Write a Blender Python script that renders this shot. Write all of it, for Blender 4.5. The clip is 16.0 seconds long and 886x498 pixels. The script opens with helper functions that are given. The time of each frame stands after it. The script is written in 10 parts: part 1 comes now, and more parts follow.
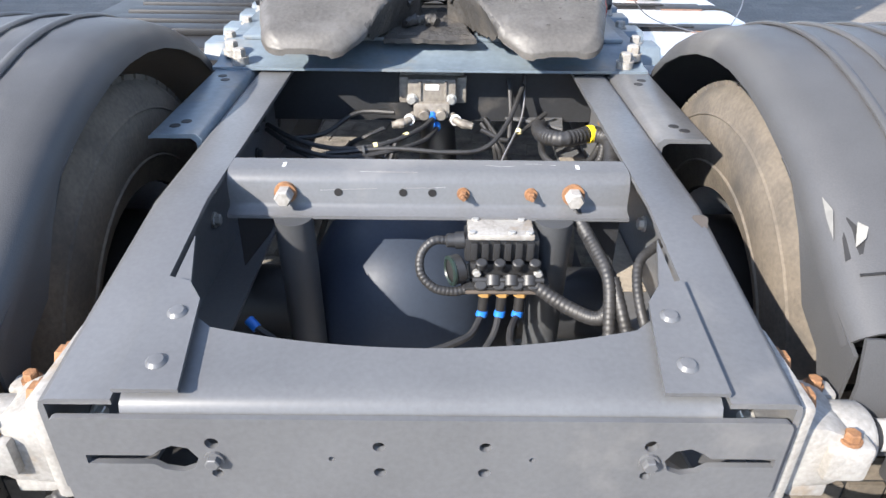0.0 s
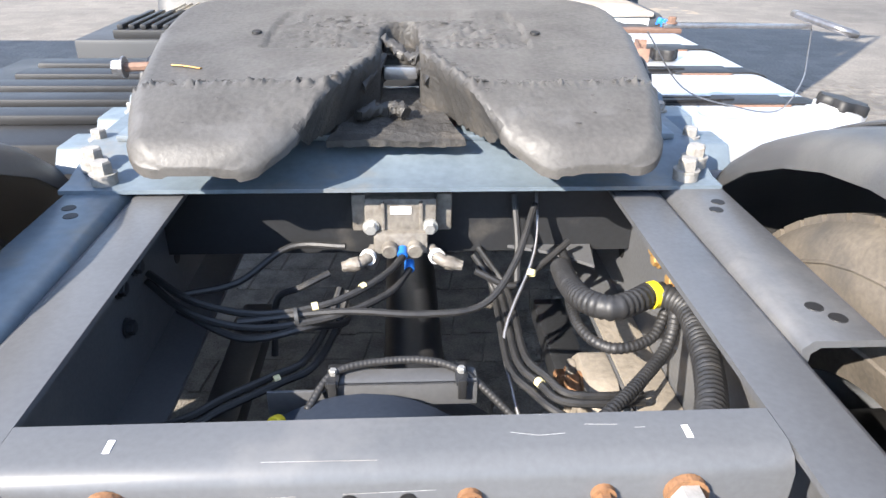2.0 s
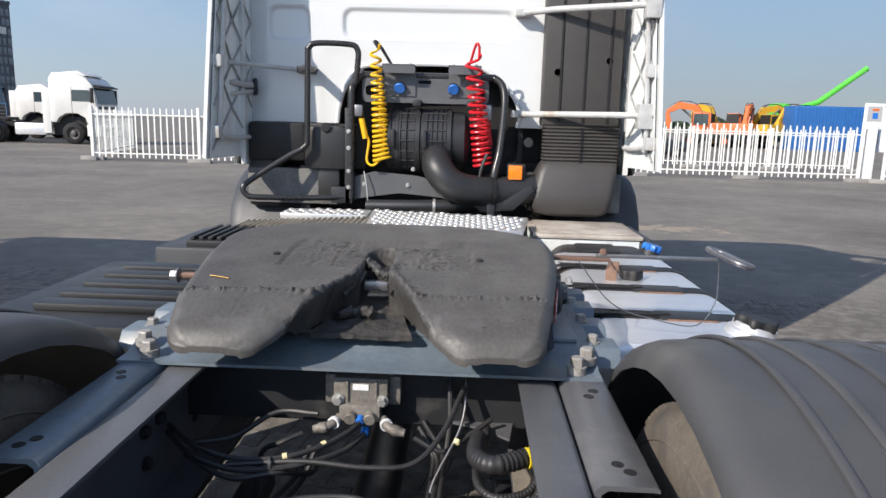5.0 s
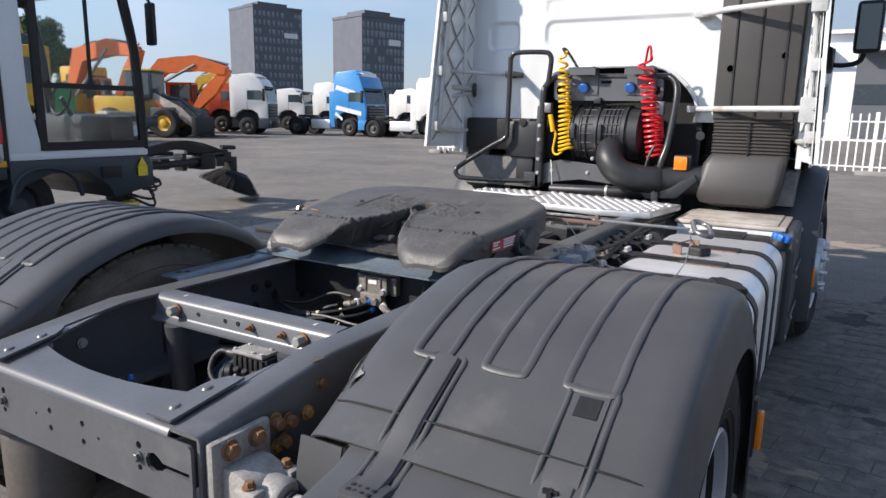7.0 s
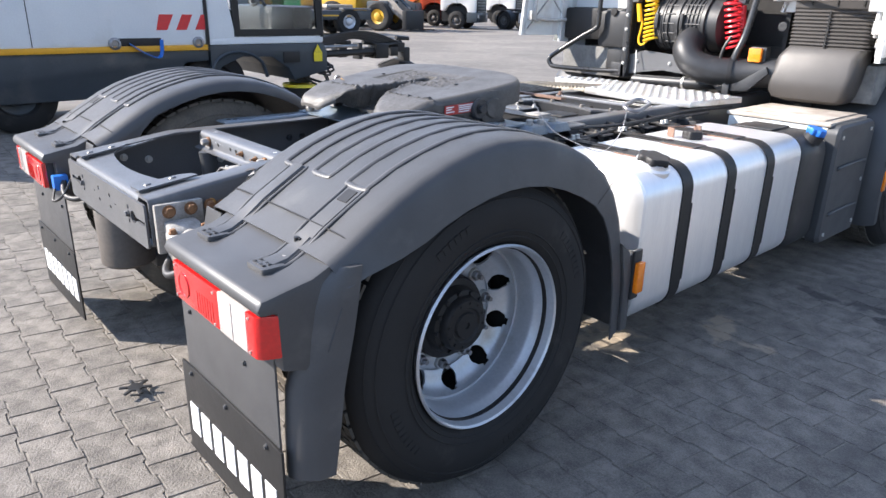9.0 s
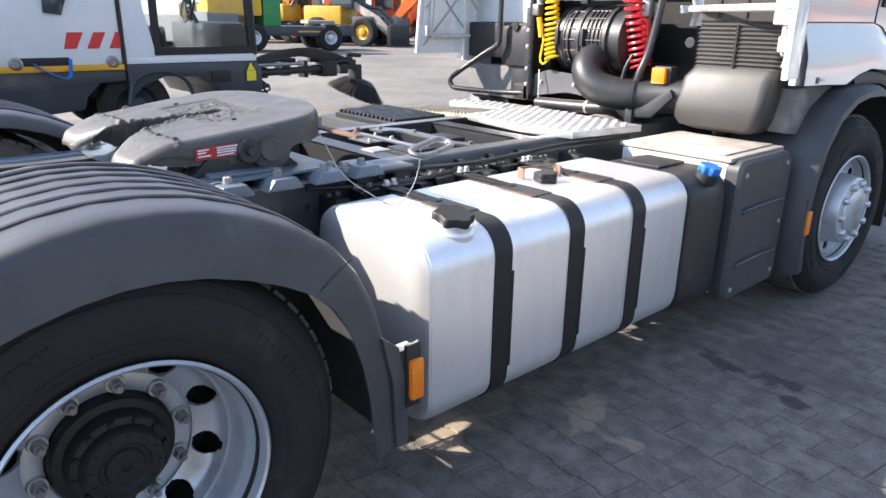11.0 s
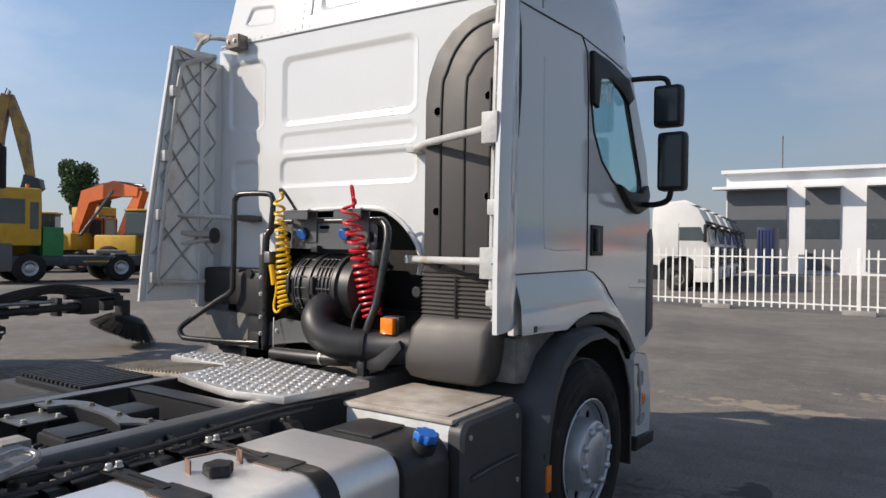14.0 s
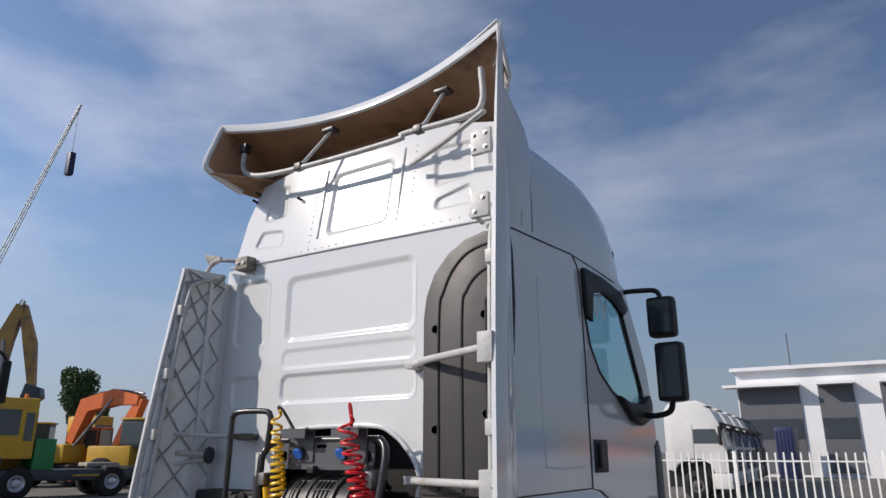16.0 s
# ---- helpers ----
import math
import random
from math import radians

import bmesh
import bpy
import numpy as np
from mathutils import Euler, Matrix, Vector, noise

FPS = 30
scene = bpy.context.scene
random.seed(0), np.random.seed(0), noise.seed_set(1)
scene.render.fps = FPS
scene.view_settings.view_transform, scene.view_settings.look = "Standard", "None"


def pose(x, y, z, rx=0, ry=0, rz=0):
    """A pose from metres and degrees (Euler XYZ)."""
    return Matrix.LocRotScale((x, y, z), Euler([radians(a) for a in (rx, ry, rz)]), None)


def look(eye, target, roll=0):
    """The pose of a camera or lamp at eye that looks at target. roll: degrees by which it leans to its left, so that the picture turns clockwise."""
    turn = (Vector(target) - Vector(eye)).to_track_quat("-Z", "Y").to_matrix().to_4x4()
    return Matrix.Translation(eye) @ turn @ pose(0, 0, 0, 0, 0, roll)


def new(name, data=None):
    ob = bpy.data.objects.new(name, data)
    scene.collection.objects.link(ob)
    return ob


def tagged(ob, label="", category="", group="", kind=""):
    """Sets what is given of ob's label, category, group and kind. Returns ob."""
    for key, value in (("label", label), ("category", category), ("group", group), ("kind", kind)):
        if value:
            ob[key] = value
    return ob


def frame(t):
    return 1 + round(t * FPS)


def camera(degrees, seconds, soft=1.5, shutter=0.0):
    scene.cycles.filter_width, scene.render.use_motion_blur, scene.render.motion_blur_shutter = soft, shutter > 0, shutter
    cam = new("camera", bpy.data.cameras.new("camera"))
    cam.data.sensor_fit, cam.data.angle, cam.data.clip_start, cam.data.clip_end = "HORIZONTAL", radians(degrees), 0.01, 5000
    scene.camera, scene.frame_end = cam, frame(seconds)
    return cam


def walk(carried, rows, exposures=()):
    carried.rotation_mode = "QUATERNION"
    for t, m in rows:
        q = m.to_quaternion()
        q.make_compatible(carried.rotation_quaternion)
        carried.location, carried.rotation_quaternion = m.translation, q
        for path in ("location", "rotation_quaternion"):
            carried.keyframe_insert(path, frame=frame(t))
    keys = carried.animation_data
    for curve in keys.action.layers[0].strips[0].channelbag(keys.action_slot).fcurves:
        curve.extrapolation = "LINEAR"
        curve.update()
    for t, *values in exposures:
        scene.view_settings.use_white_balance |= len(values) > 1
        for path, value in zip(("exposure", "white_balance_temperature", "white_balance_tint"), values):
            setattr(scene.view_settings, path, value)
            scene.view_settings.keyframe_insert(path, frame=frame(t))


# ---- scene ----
cam = camera(65.9, 16.0)
PATH = [
    (0, (0.016, -0.579, 1.443), (0.032, 1.145, 0.429), 0.8),
    (0.5, (-0.034, -0.348, 1.419), (-0.007, 1.374, 0.402), 0.9),
    (1, (-0.069, -0.168, 1.396), (0.025, 1.569, 0.409), 0.6),
    (1.5, (-0.029, -0.005, 1.357), (0.078, 1.752, 0.408), 0.7),
    (2, (0.008, 0.068, 1.388), (0.113, 1.845, 0.476), 0.8),
    (2.5, (0.016, 0.073, 1.428), (0.128, 1.882, 0.582), 0.9),
    (3, (0.018, 0.075, 1.445), (0.123, 1.907, 0.65), 0.9),
    (3.5, (0.028, 0.062, 1.466), (0.131, 1.92, 0.734), 0.8),
    (4, (0.059, 0.037, 1.472), (0.13, 1.962, 0.935), 1.2),
    (4.2, (0.06, -0.023, 1.476), (0.103, 1.922, 1.013), 1.3),
    (6.3, (0.986, -0.774, 1.564), (0.49, 1.134, 1.229), 1.3),
    (6.5, (1.129, -0.817, 1.566), (0.51, 1.052, 1.216), 1.1),
    (7, (1.444, -0.808, 1.522), (0.45, 0.883, 1.129), 1.1),
    (7.5, (1.725, -0.915, 1.517), (0.504, 0.606, 1.074), 1.5),
    (8, (2.033, -0.973, 1.531), (0.74, 0.458, 1.0), 1.1),
    (8.2, (2.178, -0.941, 1.51), (0.856, 0.438, 0.919), 1.0),
    (10.3, (2.722, -0.023, 1.492), (1.281, 1.179, 0.8), 0.9),
    (10.5, (2.709, 0.094, 1.486), (1.265, 1.302, 0.81), 0.9),
    (11, (2.61, 0.374, 1.511), (1.194, 1.632, 0.869), 0.9),
    (11.5, (2.651, 0.651, 1.504), (1.331, 2.028, 0.902), 0.7),
    (12, (2.734, 0.868, 1.518), (1.498, 2.339, 0.963), 0.5),
    (12.5, (2.73, 0.961, 1.539), (1.537, 2.493, 1.06), 0.7),
    (13, (2.721, 0.995, 1.577), (1.599, 2.611, 1.214), 0.8),
    (13.5, (2.715, 0.985, 1.62), (1.607, 2.638, 1.418), 0.8),
    (14, (2.695, 0.995, 1.643), (1.595, 2.665, 1.636), 0.8),
    (14.5, (2.684, 1.011, 1.671), (1.594, 2.67, 1.912), 0.5),
    (15, (2.683, 1.003, 1.695), (1.607, 2.641, 2.097), 0.2),
    (15.5, (2.723, 0.986, 1.709), (1.648, 2.603, 2.188), 0.2),
    (16, (2.763, 0.958, 1.716), (1.694, 2.55, 2.285), 0.0),
]
walk(cam, [(t, look(eye, target, roll)) for t, eye, target, roll in PATH],
     exposures=[(0, 1.62, 6250, 11), (1.2, 1.87, 6300, 11), (2, 1.78, 6300, 11), (3, 1.6, 6300, 11), (3.5, 1.42, 6300, 11), (4.2, 0.80, 6300, 11), (6.3, 0.32, 6300, 13), (8.2, 1.2, 6250, 13), (10.3, 1.65, 6350, 13), (12, 1.28, 6600, 13), (13, 0.75, 6750, 13), (14, 0.06, 6700, 13), (15, -0.22, 6500, 14), (16, -0.22, 6350, 15)])

# ==== build ====
# ---------------------------------------------------------------- light
SUN_TO = Vector((-0.72, -0.69, 0.649)).normalized()
world = bpy.data.worlds.new("sky")
scene.world = world
world.use_nodes = True
wn, wl = world.node_tree.nodes, world.node_tree.links
wn.clear()
w_out = wn.new("ShaderNodeOutputWorld")
w_bg = wn.new("ShaderNodeBackground")
w_sky = wn.new("ShaderNodeTexSky")
w_sky.sky_type = "NISHITA"
w_sky.sun_disc = False
w_sky.sun_elevation = radians(33)
w_sky.sun_rotation = radians(226)
w_sky.dust_density = 0.25
w_sky.air_density = 1.0
w_sky.ozone_density = 1.6
w_bg.inputs["Strength"].default_value = 0.125
# thin drifting cloud over the whole sky
w_co = wn.new("ShaderNodeTexCoord")
w_map = wn.new("ShaderNodeMapping")
w_map.inputs["Scale"].default_value = (1.0, 1.3, 3.2)
w_map.inputs["Rotation"].default_value = (0.0, 0.35, 0.5)
w_noise = wn.new("ShaderNodeTexNoise")
w_noise.inputs["Scale"].default_value = 2.1
w_noise.inputs["Detail"].default_value = 7
w_noise.inputs["Roughness"].default_value = 0.55
w_ramp = wn.new("ShaderNodeValToRGB")
w_ramp.color_ramp.elements[0].position = 0.42
w_ramp.color_ramp.elements[0].color = (0, 0, 0, 1)
w_ramp.color_ramp.elements[1].position = 0.78
w_ramp.color_ramp.elements[1].color = (0.62, 0.62, 0.62, 1)
w_mix = wn.new("ShaderNodeMixRGB")
w_mix.inputs["Color2"].default_value = (6.2, 6.4, 6.9, 1)
wl.new(w_co.outputs["Generated"], w_map.inputs["Vector"])
wl.new(w_map.outputs["Vector"], w_noise.inputs["Vector"])
wl.new(w_noise.outputs["Fac"], w_ramp.inputs["Fac"])
wl.new(w_ramp.outputs["Color"], w_mix.inputs["Fac"])
wl.new(w_sky.outputs["Color"], w_mix.inputs["Color1"])
# pale haze towards the horizon
w_sep = wn.new("ShaderNodeSeparateXYZ")
w_haze = wn.new("ShaderNodeMapRange")
w_haze.interpolation_type = "SMOOTHSTEP"
w_haze.inputs["From Min"].default_value = 0.0
w_haze.inputs["From Max"].default_value = 0.38
w_haze.inputs["To Min"].default_value = 0.75
w_haze.inputs["To Max"].default_value = 0.0
w_mix2 = wn.new("ShaderNodeMixRGB")
w_mix2.inputs["Color2"].default_value = (1.8, 2.28, 3.1, 1)
wl.new(w_co.outputs["Generated"], w_sep.inputs["Vector"])
wl.new(w_sep.outputs["Z"], w_haze.inputs["Value"])
wl.new(w_haze.outputs["Result"], w_mix2.inputs["Fac"])
wl.new(w_mix.outputs["Color"], w_mix2.inputs["Color1"])
# hazy air is brighter on the sun's side of the sky and deeper opposite
w_dot = wn.new("ShaderNodeVectorMath")
w_dot.operation = "DOT_PRODUCT"
w_dot.inputs[1].default_value = (-0.72, -0.69, 0.0)
w_side = wn.new("ShaderNodeMapRange")
w_side.inputs["From Min"].default_value = -1.0
w_side.inputs["From Max"].default_value = 1.0
w_side.inputs["To Min"].default_value = 0.66
w_side.inputs["To Max"].default_value = 1.50
w_mul = wn.new("ShaderNodeVectorMath")
w_mul.operation = "SCALE"
wl.new(w_co.outputs["Generated"], w_dot.inputs[0])
wl.new(w_dot.outputs["Value"], w_side.inputs["Value"])
wl.new(w_mix2.outputs["Color"], w_mul.inputs[0])
wl.new(w_side.outputs["Result"], w_mul.inputs["Scale"])
wl.new(w_mul.outputs["Vector"], w_bg.inputs["Color"])
wl.new(w_bg.outputs["Background"], w_out.inputs["Surface"])

sun = new("sun", bpy.data.lights.new("sun", "SUN"))
sun.data.energy = 4.8
sun.data.angle = radians(0.55)
sun.data.color = (1.0, 0.91, 0.78)
sun.matrix_world = look(SUN_TO * 40, (0, 0, 0))

# ---------------------------------------------------------------- materials
MATS = {}


def stain(n, l, co, col, cx, cy, rx, ry, colour, strength=0.8):
    """A ragged stain of its own shape on the ground, mixed over the colour socket."""
    mp = n.new("ShaderNodeMapping")
    mp.inputs["Scale"].default_value = (1 / rx, 1 / ry, 0)
    mp.inputs["Location"].default_value = (-cx / rx, -cy / ry, 0)
    l.new(co, mp.inputs["Vector"])
    ln = n.new("ShaderNodeVectorMath")
    ln.operation = "LENGTH"
    l.new(mp.outputs["Vector"], ln.inputs[0])
    no = n.new("ShaderNodeTexNoise")
    no.inputs["Scale"].default_value = 5.0
    no.inputs["Detail"].default_value = 5
    l.new(co, no.inputs["Vector"])
    ad = n.new("ShaderNodeMath")
    ad.operation = "MULTIPLY_ADD"
    ad.inputs[1].default_value = 2.4
    l.new(no.outputs["Fac"], ad.inputs[0])
    l.new(ln.outputs["Value"], ad.inputs[2])
    mr = n.new("ShaderNodeMapRange")
    mr.inputs["From Min"].default_value = 1.50
    mr.inputs["From Max"].default_value = 1.68
    mr.inputs["To Min"].default_value = strength
    mr.inputs["To Max"].default_value = 0.0
    l.new(ad.outputs[0], mr.inputs["Value"])
    mx = n.new("ShaderNodeMixRGB")
    mx.inputs["Color2"].default_value = (*colour, 1)
    l.new(mr.outputs["Result"], mx.inputs["Fac"])
    l.new(col, mx.inputs["Color1"])
    return mx.outputs["Color"]


OIL, SAND = (0.028, 0.027, 0.026), (0.30, 0.245, 0.18)
STAINS = ((1.45, 3.25, 0.34, 0.16, OIL), (1.70, 3.15, 0.12, 0.10, OIL), (1.62, 5.2, 0.35, 0.55, OIL), (1.95, 6.0, 0.35, 0.45, OIL), (1.25, 2.45, 0.35, 0.3, SAND), (0.9, 1.9, 0.4, 0.3, SAND), (1.6, 8.9, 1.6, 0.5, SAND), (3.2, 10.2, 1.8, 0.6, SAND), (-2.6, 1.0, 0.5, 0.4, OIL))


def mat(name, a, b=None, rough=0.5, metal=0.0, scale=8.0, bump=0.0, bscale=60.0, coat=0.0, dirt=None, dirt_at=0.62,
        rvar=0.12, island=0.0, stretch=(1, 1, 1), dscale=None, spec=0.5, stains=(), ramp_at=(0.38, 0.72)):
    """A worn surface: two tones mixed by coarse and fine noise, optional dirt patches, fine relief."""
    m = bpy.data.materials.new(name)
    m.use_nodes = True
    n, l = m.node_tree.nodes, m.node_tree.links
    p = n["Principled BSDF"]
    co = n.new("ShaderNodeTexCoord")
    mp = n.new("ShaderNodeMapping")
    mp.inputs["Scale"].default_value = stretch
    l.new(co.outputs["Object"], mp.inputs["Vector"])
    big = n.new("ShaderNodeTexNoise")
    big.inputs["Scale"].default_value = scale
    big.inputs["Detail"].default_value = 6
    l.new(mp.outputs["Vector"], big.inputs["Vector"])
    fine = n.new("ShaderNodeTexNoise")
    fine.inputs["Scale"].default_value = bscale
    fine.inputs["Detail"].default_value = 4
    l.new(mp.outputs["Vector"], fine.inputs["Vector"])
    b = b or tuple(c * 0.8 for c in a)
    mix = n.new("ShaderNodeMixRGB")
    mix.inputs["Color1"].default_value = (*a, 1)
    mix.inputs["Color2"].default_value = (*b, 1)
    add = n.new("ShaderNodeMath")
    add.operation = "MULTIPLY_ADD"
    add.inputs[1].default_value = 0.45
    l.new(fine.outputs["Fac"], add.inputs[0])
    half = n.new("ShaderNodeMath")
    half.operation = "MULTIPLY"
    half.inputs[1].default_value = 0.65
    l.new(big.outputs["Fac"], half.inputs[0])
    l.new(half.outputs[0], add.inputs[2])
    ramp = n.new("ShaderNodeValToRGB")
    ramp.color_ramp.elements[0].position = ramp_at[0]
    ramp.color_ramp.elements[1].position = ramp_at[1]
    l.new(add.outputs[0], ramp.inputs["Fac"])
    l.new(ramp.outputs["Color"], mix.inputs["Fac"])
    col = mix.outputs["Color"]
    if island:
        info = n.new("ShaderNodeNewGeometry")
        obi = n.new("ShaderNodeObjectInfo")
        s = n.new("ShaderNodeMath")
        s.operation = "ADD"
        l.new(info.outputs["Random Per Island"], s.inputs[0])
        l.new(obi.outputs["Random"], s.inputs[1])
        fr = n.new("ShaderNodeMath")
        fr.operation = "FRACT"
        l.new(s.outputs[0], fr.inputs[0])
        mr = n.new("ShaderNodeMapRange")
        mr.inputs["To Min"].default_value = 1 - island
        mr.inputs["To Max"].default_value = 1 + island
        l.new(fr.outputs[0], mr.inputs["Value"])
        hs = n.new("ShaderNodeHueSaturation")
        l.new(mr.outputs["Result"], hs.inputs["Value"])
        l.new(col, hs.inputs["Color"])
        col = hs.outputs["Color"]
    if dirt:
        dn = n.new("ShaderNodeTexNoise")
        dn.inputs["Scale"].default_value = dscale or scale * 0.45
        dn.inputs["Detail"].default_value = 8
        dn.inputs["Roughness"].default_value = 0.62
        l.new(co.outputs["Object"], dn.inputs["Vector"])
        dr = n.new("ShaderNodeValToRGB")
        dr.color_ramp.elements[0].position = dirt_at - 0.08
        dr.color_ramp.elements[1].position = dirt_at + 0.08
        l.new(dn.outputs["Fac"], dr.inputs["Fac"])
        dm = n.new("ShaderNodeMixRGB")
        dm.inputs["Color2"].default_value = (*dirt, 1)
        l.new(dr.outputs["Color"], dm.inputs["Fac"])
        l.new(col, dm.inputs["Color1"])
        col = dm.outputs["Color"]
    for q in stains:
        col = stain(n, l, co.outputs["Object"], col, *q)
    l.new(col, p.inputs["Base Color"])
    rr = n.new("ShaderNodeMapRange")
    rr.inputs["To Min"].default_value = max(0.02, rough - rvar)
    rr.inputs["To Max"].default_value = min(1, rough + rvar)
    l.new(add.outputs[0], rr.inputs["Value"])
    l.new(rr.outputs["Result"], p.inputs["Roughness"])
    p.inputs["Metallic"].default_value = metal
    p.inputs["Coat Weight"].default_value = coat
    p.inputs["Coat Roughness"].default_value = 0.08
    p.inputs["Specular IOR Level"].default_value = spec
    if bump:
        bp = n.new("ShaderNodeBump")
        bp.inputs["Strength"].default_value = bump
        bp.inputs["Distance"].default_value = 0.01
        l.new(add.outputs[0], bp.inputs["Height"])
        l.new(bp.outputs["Normal"], p.inputs["Normal"])
    MATS[name] = m
    return m


def glass_mat(name, tint, rough=0.03):
    m = bpy.data.materials.new(name)
    m.use_nodes = True
    p = m.node_tree.nodes["Principled BSDF"]
    p.inputs["Base Color"].default_value = (*tint, 1)
    p.inputs["Roughness"].default_value = rough
    p.inputs["Transmission Weight"].default_value = 1.0
    p.inputs["IOR"].default_value = 1.35
    return m


FRAME = mat("frame_paint", (0.104, 0.106, 0.111), (0.080, 0.081, 0.085), 0.34, scale=5, bump=0.03, bscale=140, dirt=(0.16, 0.155, 0.15), dirt_at=0.68, dscale=3)
# darker copy of frame_paint: black paint plus the chassis shade put into the colour
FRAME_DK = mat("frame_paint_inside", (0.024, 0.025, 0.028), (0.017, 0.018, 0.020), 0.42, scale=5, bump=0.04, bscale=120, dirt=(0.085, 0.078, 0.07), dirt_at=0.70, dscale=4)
BLUESTEEL = mat("blue_grey_steel", (0.15, 0.185, 0.215), (0.10, 0.125, 0.15), 0.36, scale=6, bump=0.03, dirt=(0.19, 0.175, 0.15), dirt_at=0.63, dscale=5)
FENDER = mat("fender_plastic", (0.068, 0.068, 0.070), (0.050, 0.050, 0.052), 0.43, scale=7, bump=0.10, bscale=420, dirt=(0.105, 0.102, 0.097), dirt_at=0.66, dscale=2.5, spec=0.38)
PLASTIC = mat("black_plastic", (0.022, 0.0225, 0.024), (0.016, 0.016, 0.017), 0.45, scale=9, bump=0.05, bscale=300, dirt=(0.06, 0.057, 0.053), dirt_at=0.68)
GREYPLASTIC = mat("grey_plastic", (0.048, 0.050, 0.054), (0.038, 0.040, 0.043), 0.5, scale=9, bump=0.06, bscale=300, dirt=(0.09, 0.088, 0.083), dirt_at=0.68)
GREASE = mat("greased_plate", (0.088, 0.082, 0.075), (0.052, 0.048, 0.044), 0.52, scale=9, bump=0.17, bscale=120, dirt=(0.105, 0.10, 0.096), dirt_at=0.66, dscale=7, rvar=0.2)
THICKGREASE = mat("thick_grease", (0.026, 0.025, 0.024), (0.04, 0.037, 0.034), 0.42, scale=20, bump=0.9, bscale=70, rvar=0.2)
PACKED = mat("packed_grease", (0.046, 0.043, 0.040), (0.030, 0.028, 0.026), 0.62, scale=14, bump=0.8, bscale=90, dirt=(0.075, 0.066, 0.056), dirt_at=0.6, dscale=9)
WORNSTEEL = mat("worn_steel", (0.33, 0.33, 0.34), (0.20, 0.19, 0.19), 0.36, metal=0.8, scale=12, bump=0.05, bscale=90)
ALU = mat("tank_aluminium", (0.88, 0.88, 0.88), (0.80, 0.80, 0.81), 0.40, metal=0.80, scale=3, bump=0.03, bscale=25, stretch=(1, 6, 1), rvar=0.07)
CASTALU = mat("cast_aluminium", (0.40, 0.385, 0.36), (0.24, 0.225, 0.205), 0.62, metal=0.35, scale=22, bump=0.25, bscale=130, dirt=(0.25, 0.18, 0.11), dirt_at=0.66)
ZINC = mat("zinc_bolt", (0.60, 0.60, 0.58), (0.42, 0.41, 0.39), 0.42, metal=0.7, scale=40, bump=0.1, bscale=200)
RUST = mat("rusty_bolt", (0.27, 0.135, 0.06), (0.15, 0.075, 0.038), 0.75, metal=0.15, scale=60, bump=0.35, bscale=260)
GOLD = mat("yellow_passivated_bolt", (0.55, 0.33, 0.11), (0.40, 0.24, 0.09), 0.5, metal=0.55, scale=60, bump=0.1, bscale=260)
RUSTSTEEL = mat("rusty_bar", (0.22, 0.13, 0.09), (0.13, 0.08, 0.06), 0.75, metal=0.1, scale=20, bump=0.3, bscale=120)
HOSE = mat("hose_rubber", (0.018, 0.018, 0.019), (0.028, 0.027, 0.027), 0.50, scale=30, bump=0.05)
RUBBER = mat("tyre_rubber", (0.013, 0.013, 0.0135), (0.021, 0.020, 0.0195), 0.75, scale=7, bump=0.12, bscale=160, dirt=(0.042, 0.039, 0.036), dirt_at=0.64, dscale=6, spec=0.3)
TREAD = mat("dusty_tread", (0.10, 0.088, 0.072), (0.06, 0.055, 0.048), 0.85, scale=12, bump=0.3, bscale=120)
RIM = mat("rim_silver", (0.52, 0.54, 0.57), (0.42, 0.44, 0.47), 0.33, metal=0.55, scale=6, bump=0.03, bscale=90, dirt=(0.30, 0.29, 0.27), dirt_at=0.68, dscale=4)
HUBBLACK = mat("hub_black", (0.011, 0.011, 0.0115), (0.018, 0.017, 0.017), 0.5, scale=20, bump=0.12, spec=0.35)
WHITE = mat("cab_white", (0.63, 0.64, 0.63), (0.60, 0.61, 0.61), 0.10, scale=2, coat=0.5, rvar=0.03)
OFFWHITE = mat("panel_grey_white", (0.66, 0.69, 0.69), (0.56, 0.59, 0.59), 0.45, scale=6, bump=0.04, dirt=(0.48, 0.47, 0.44), dirt_at=0.64, dscale=3)
# rib grime and the ribs' own shadows are both put into this grey
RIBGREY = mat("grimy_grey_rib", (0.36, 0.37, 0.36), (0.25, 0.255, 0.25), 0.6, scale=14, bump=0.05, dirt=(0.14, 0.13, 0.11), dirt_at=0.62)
FIBRE = mat("raw_glassfibre", (0.40, 0.235, 0.135), (0.30, 0.17, 0.10), 0.6, scale=6, bump=0.15, bscale=60, dirt=(0.12, 0.075, 0.045), dirt_at=0.6)
GREYPAINT = mat("grey_painted_tube", (0.48, 0.48, 0.47), (0.36, 0.36, 0.35), 0.45, scale=14, bump=0.05, dirt=(0.28, 0.22, 0.15), dirt_at=0.66)
BLACKPAINT = mat("black_painted_tube", (0.020, 0.020, 0.021), (0.030, 0.030, 0.030), 0.28, scale=14, bump=0.02)
SNORKEL = mat("snorkel_plastic", (0.052, 0.047, 0.044), (0.041, 0.038, 0.036), 0.5, scale=9, bump=0.06, bscale=300)
CHECKER = mat("checker_aluminium", (0.78, 0.78, 0.77), (0.64, 0.63, 0.61), 0.38, metal=0.75, scale=9, bump=0.05, dirt=(0.42, 0.38, 0.32), dirt_at=0.66)
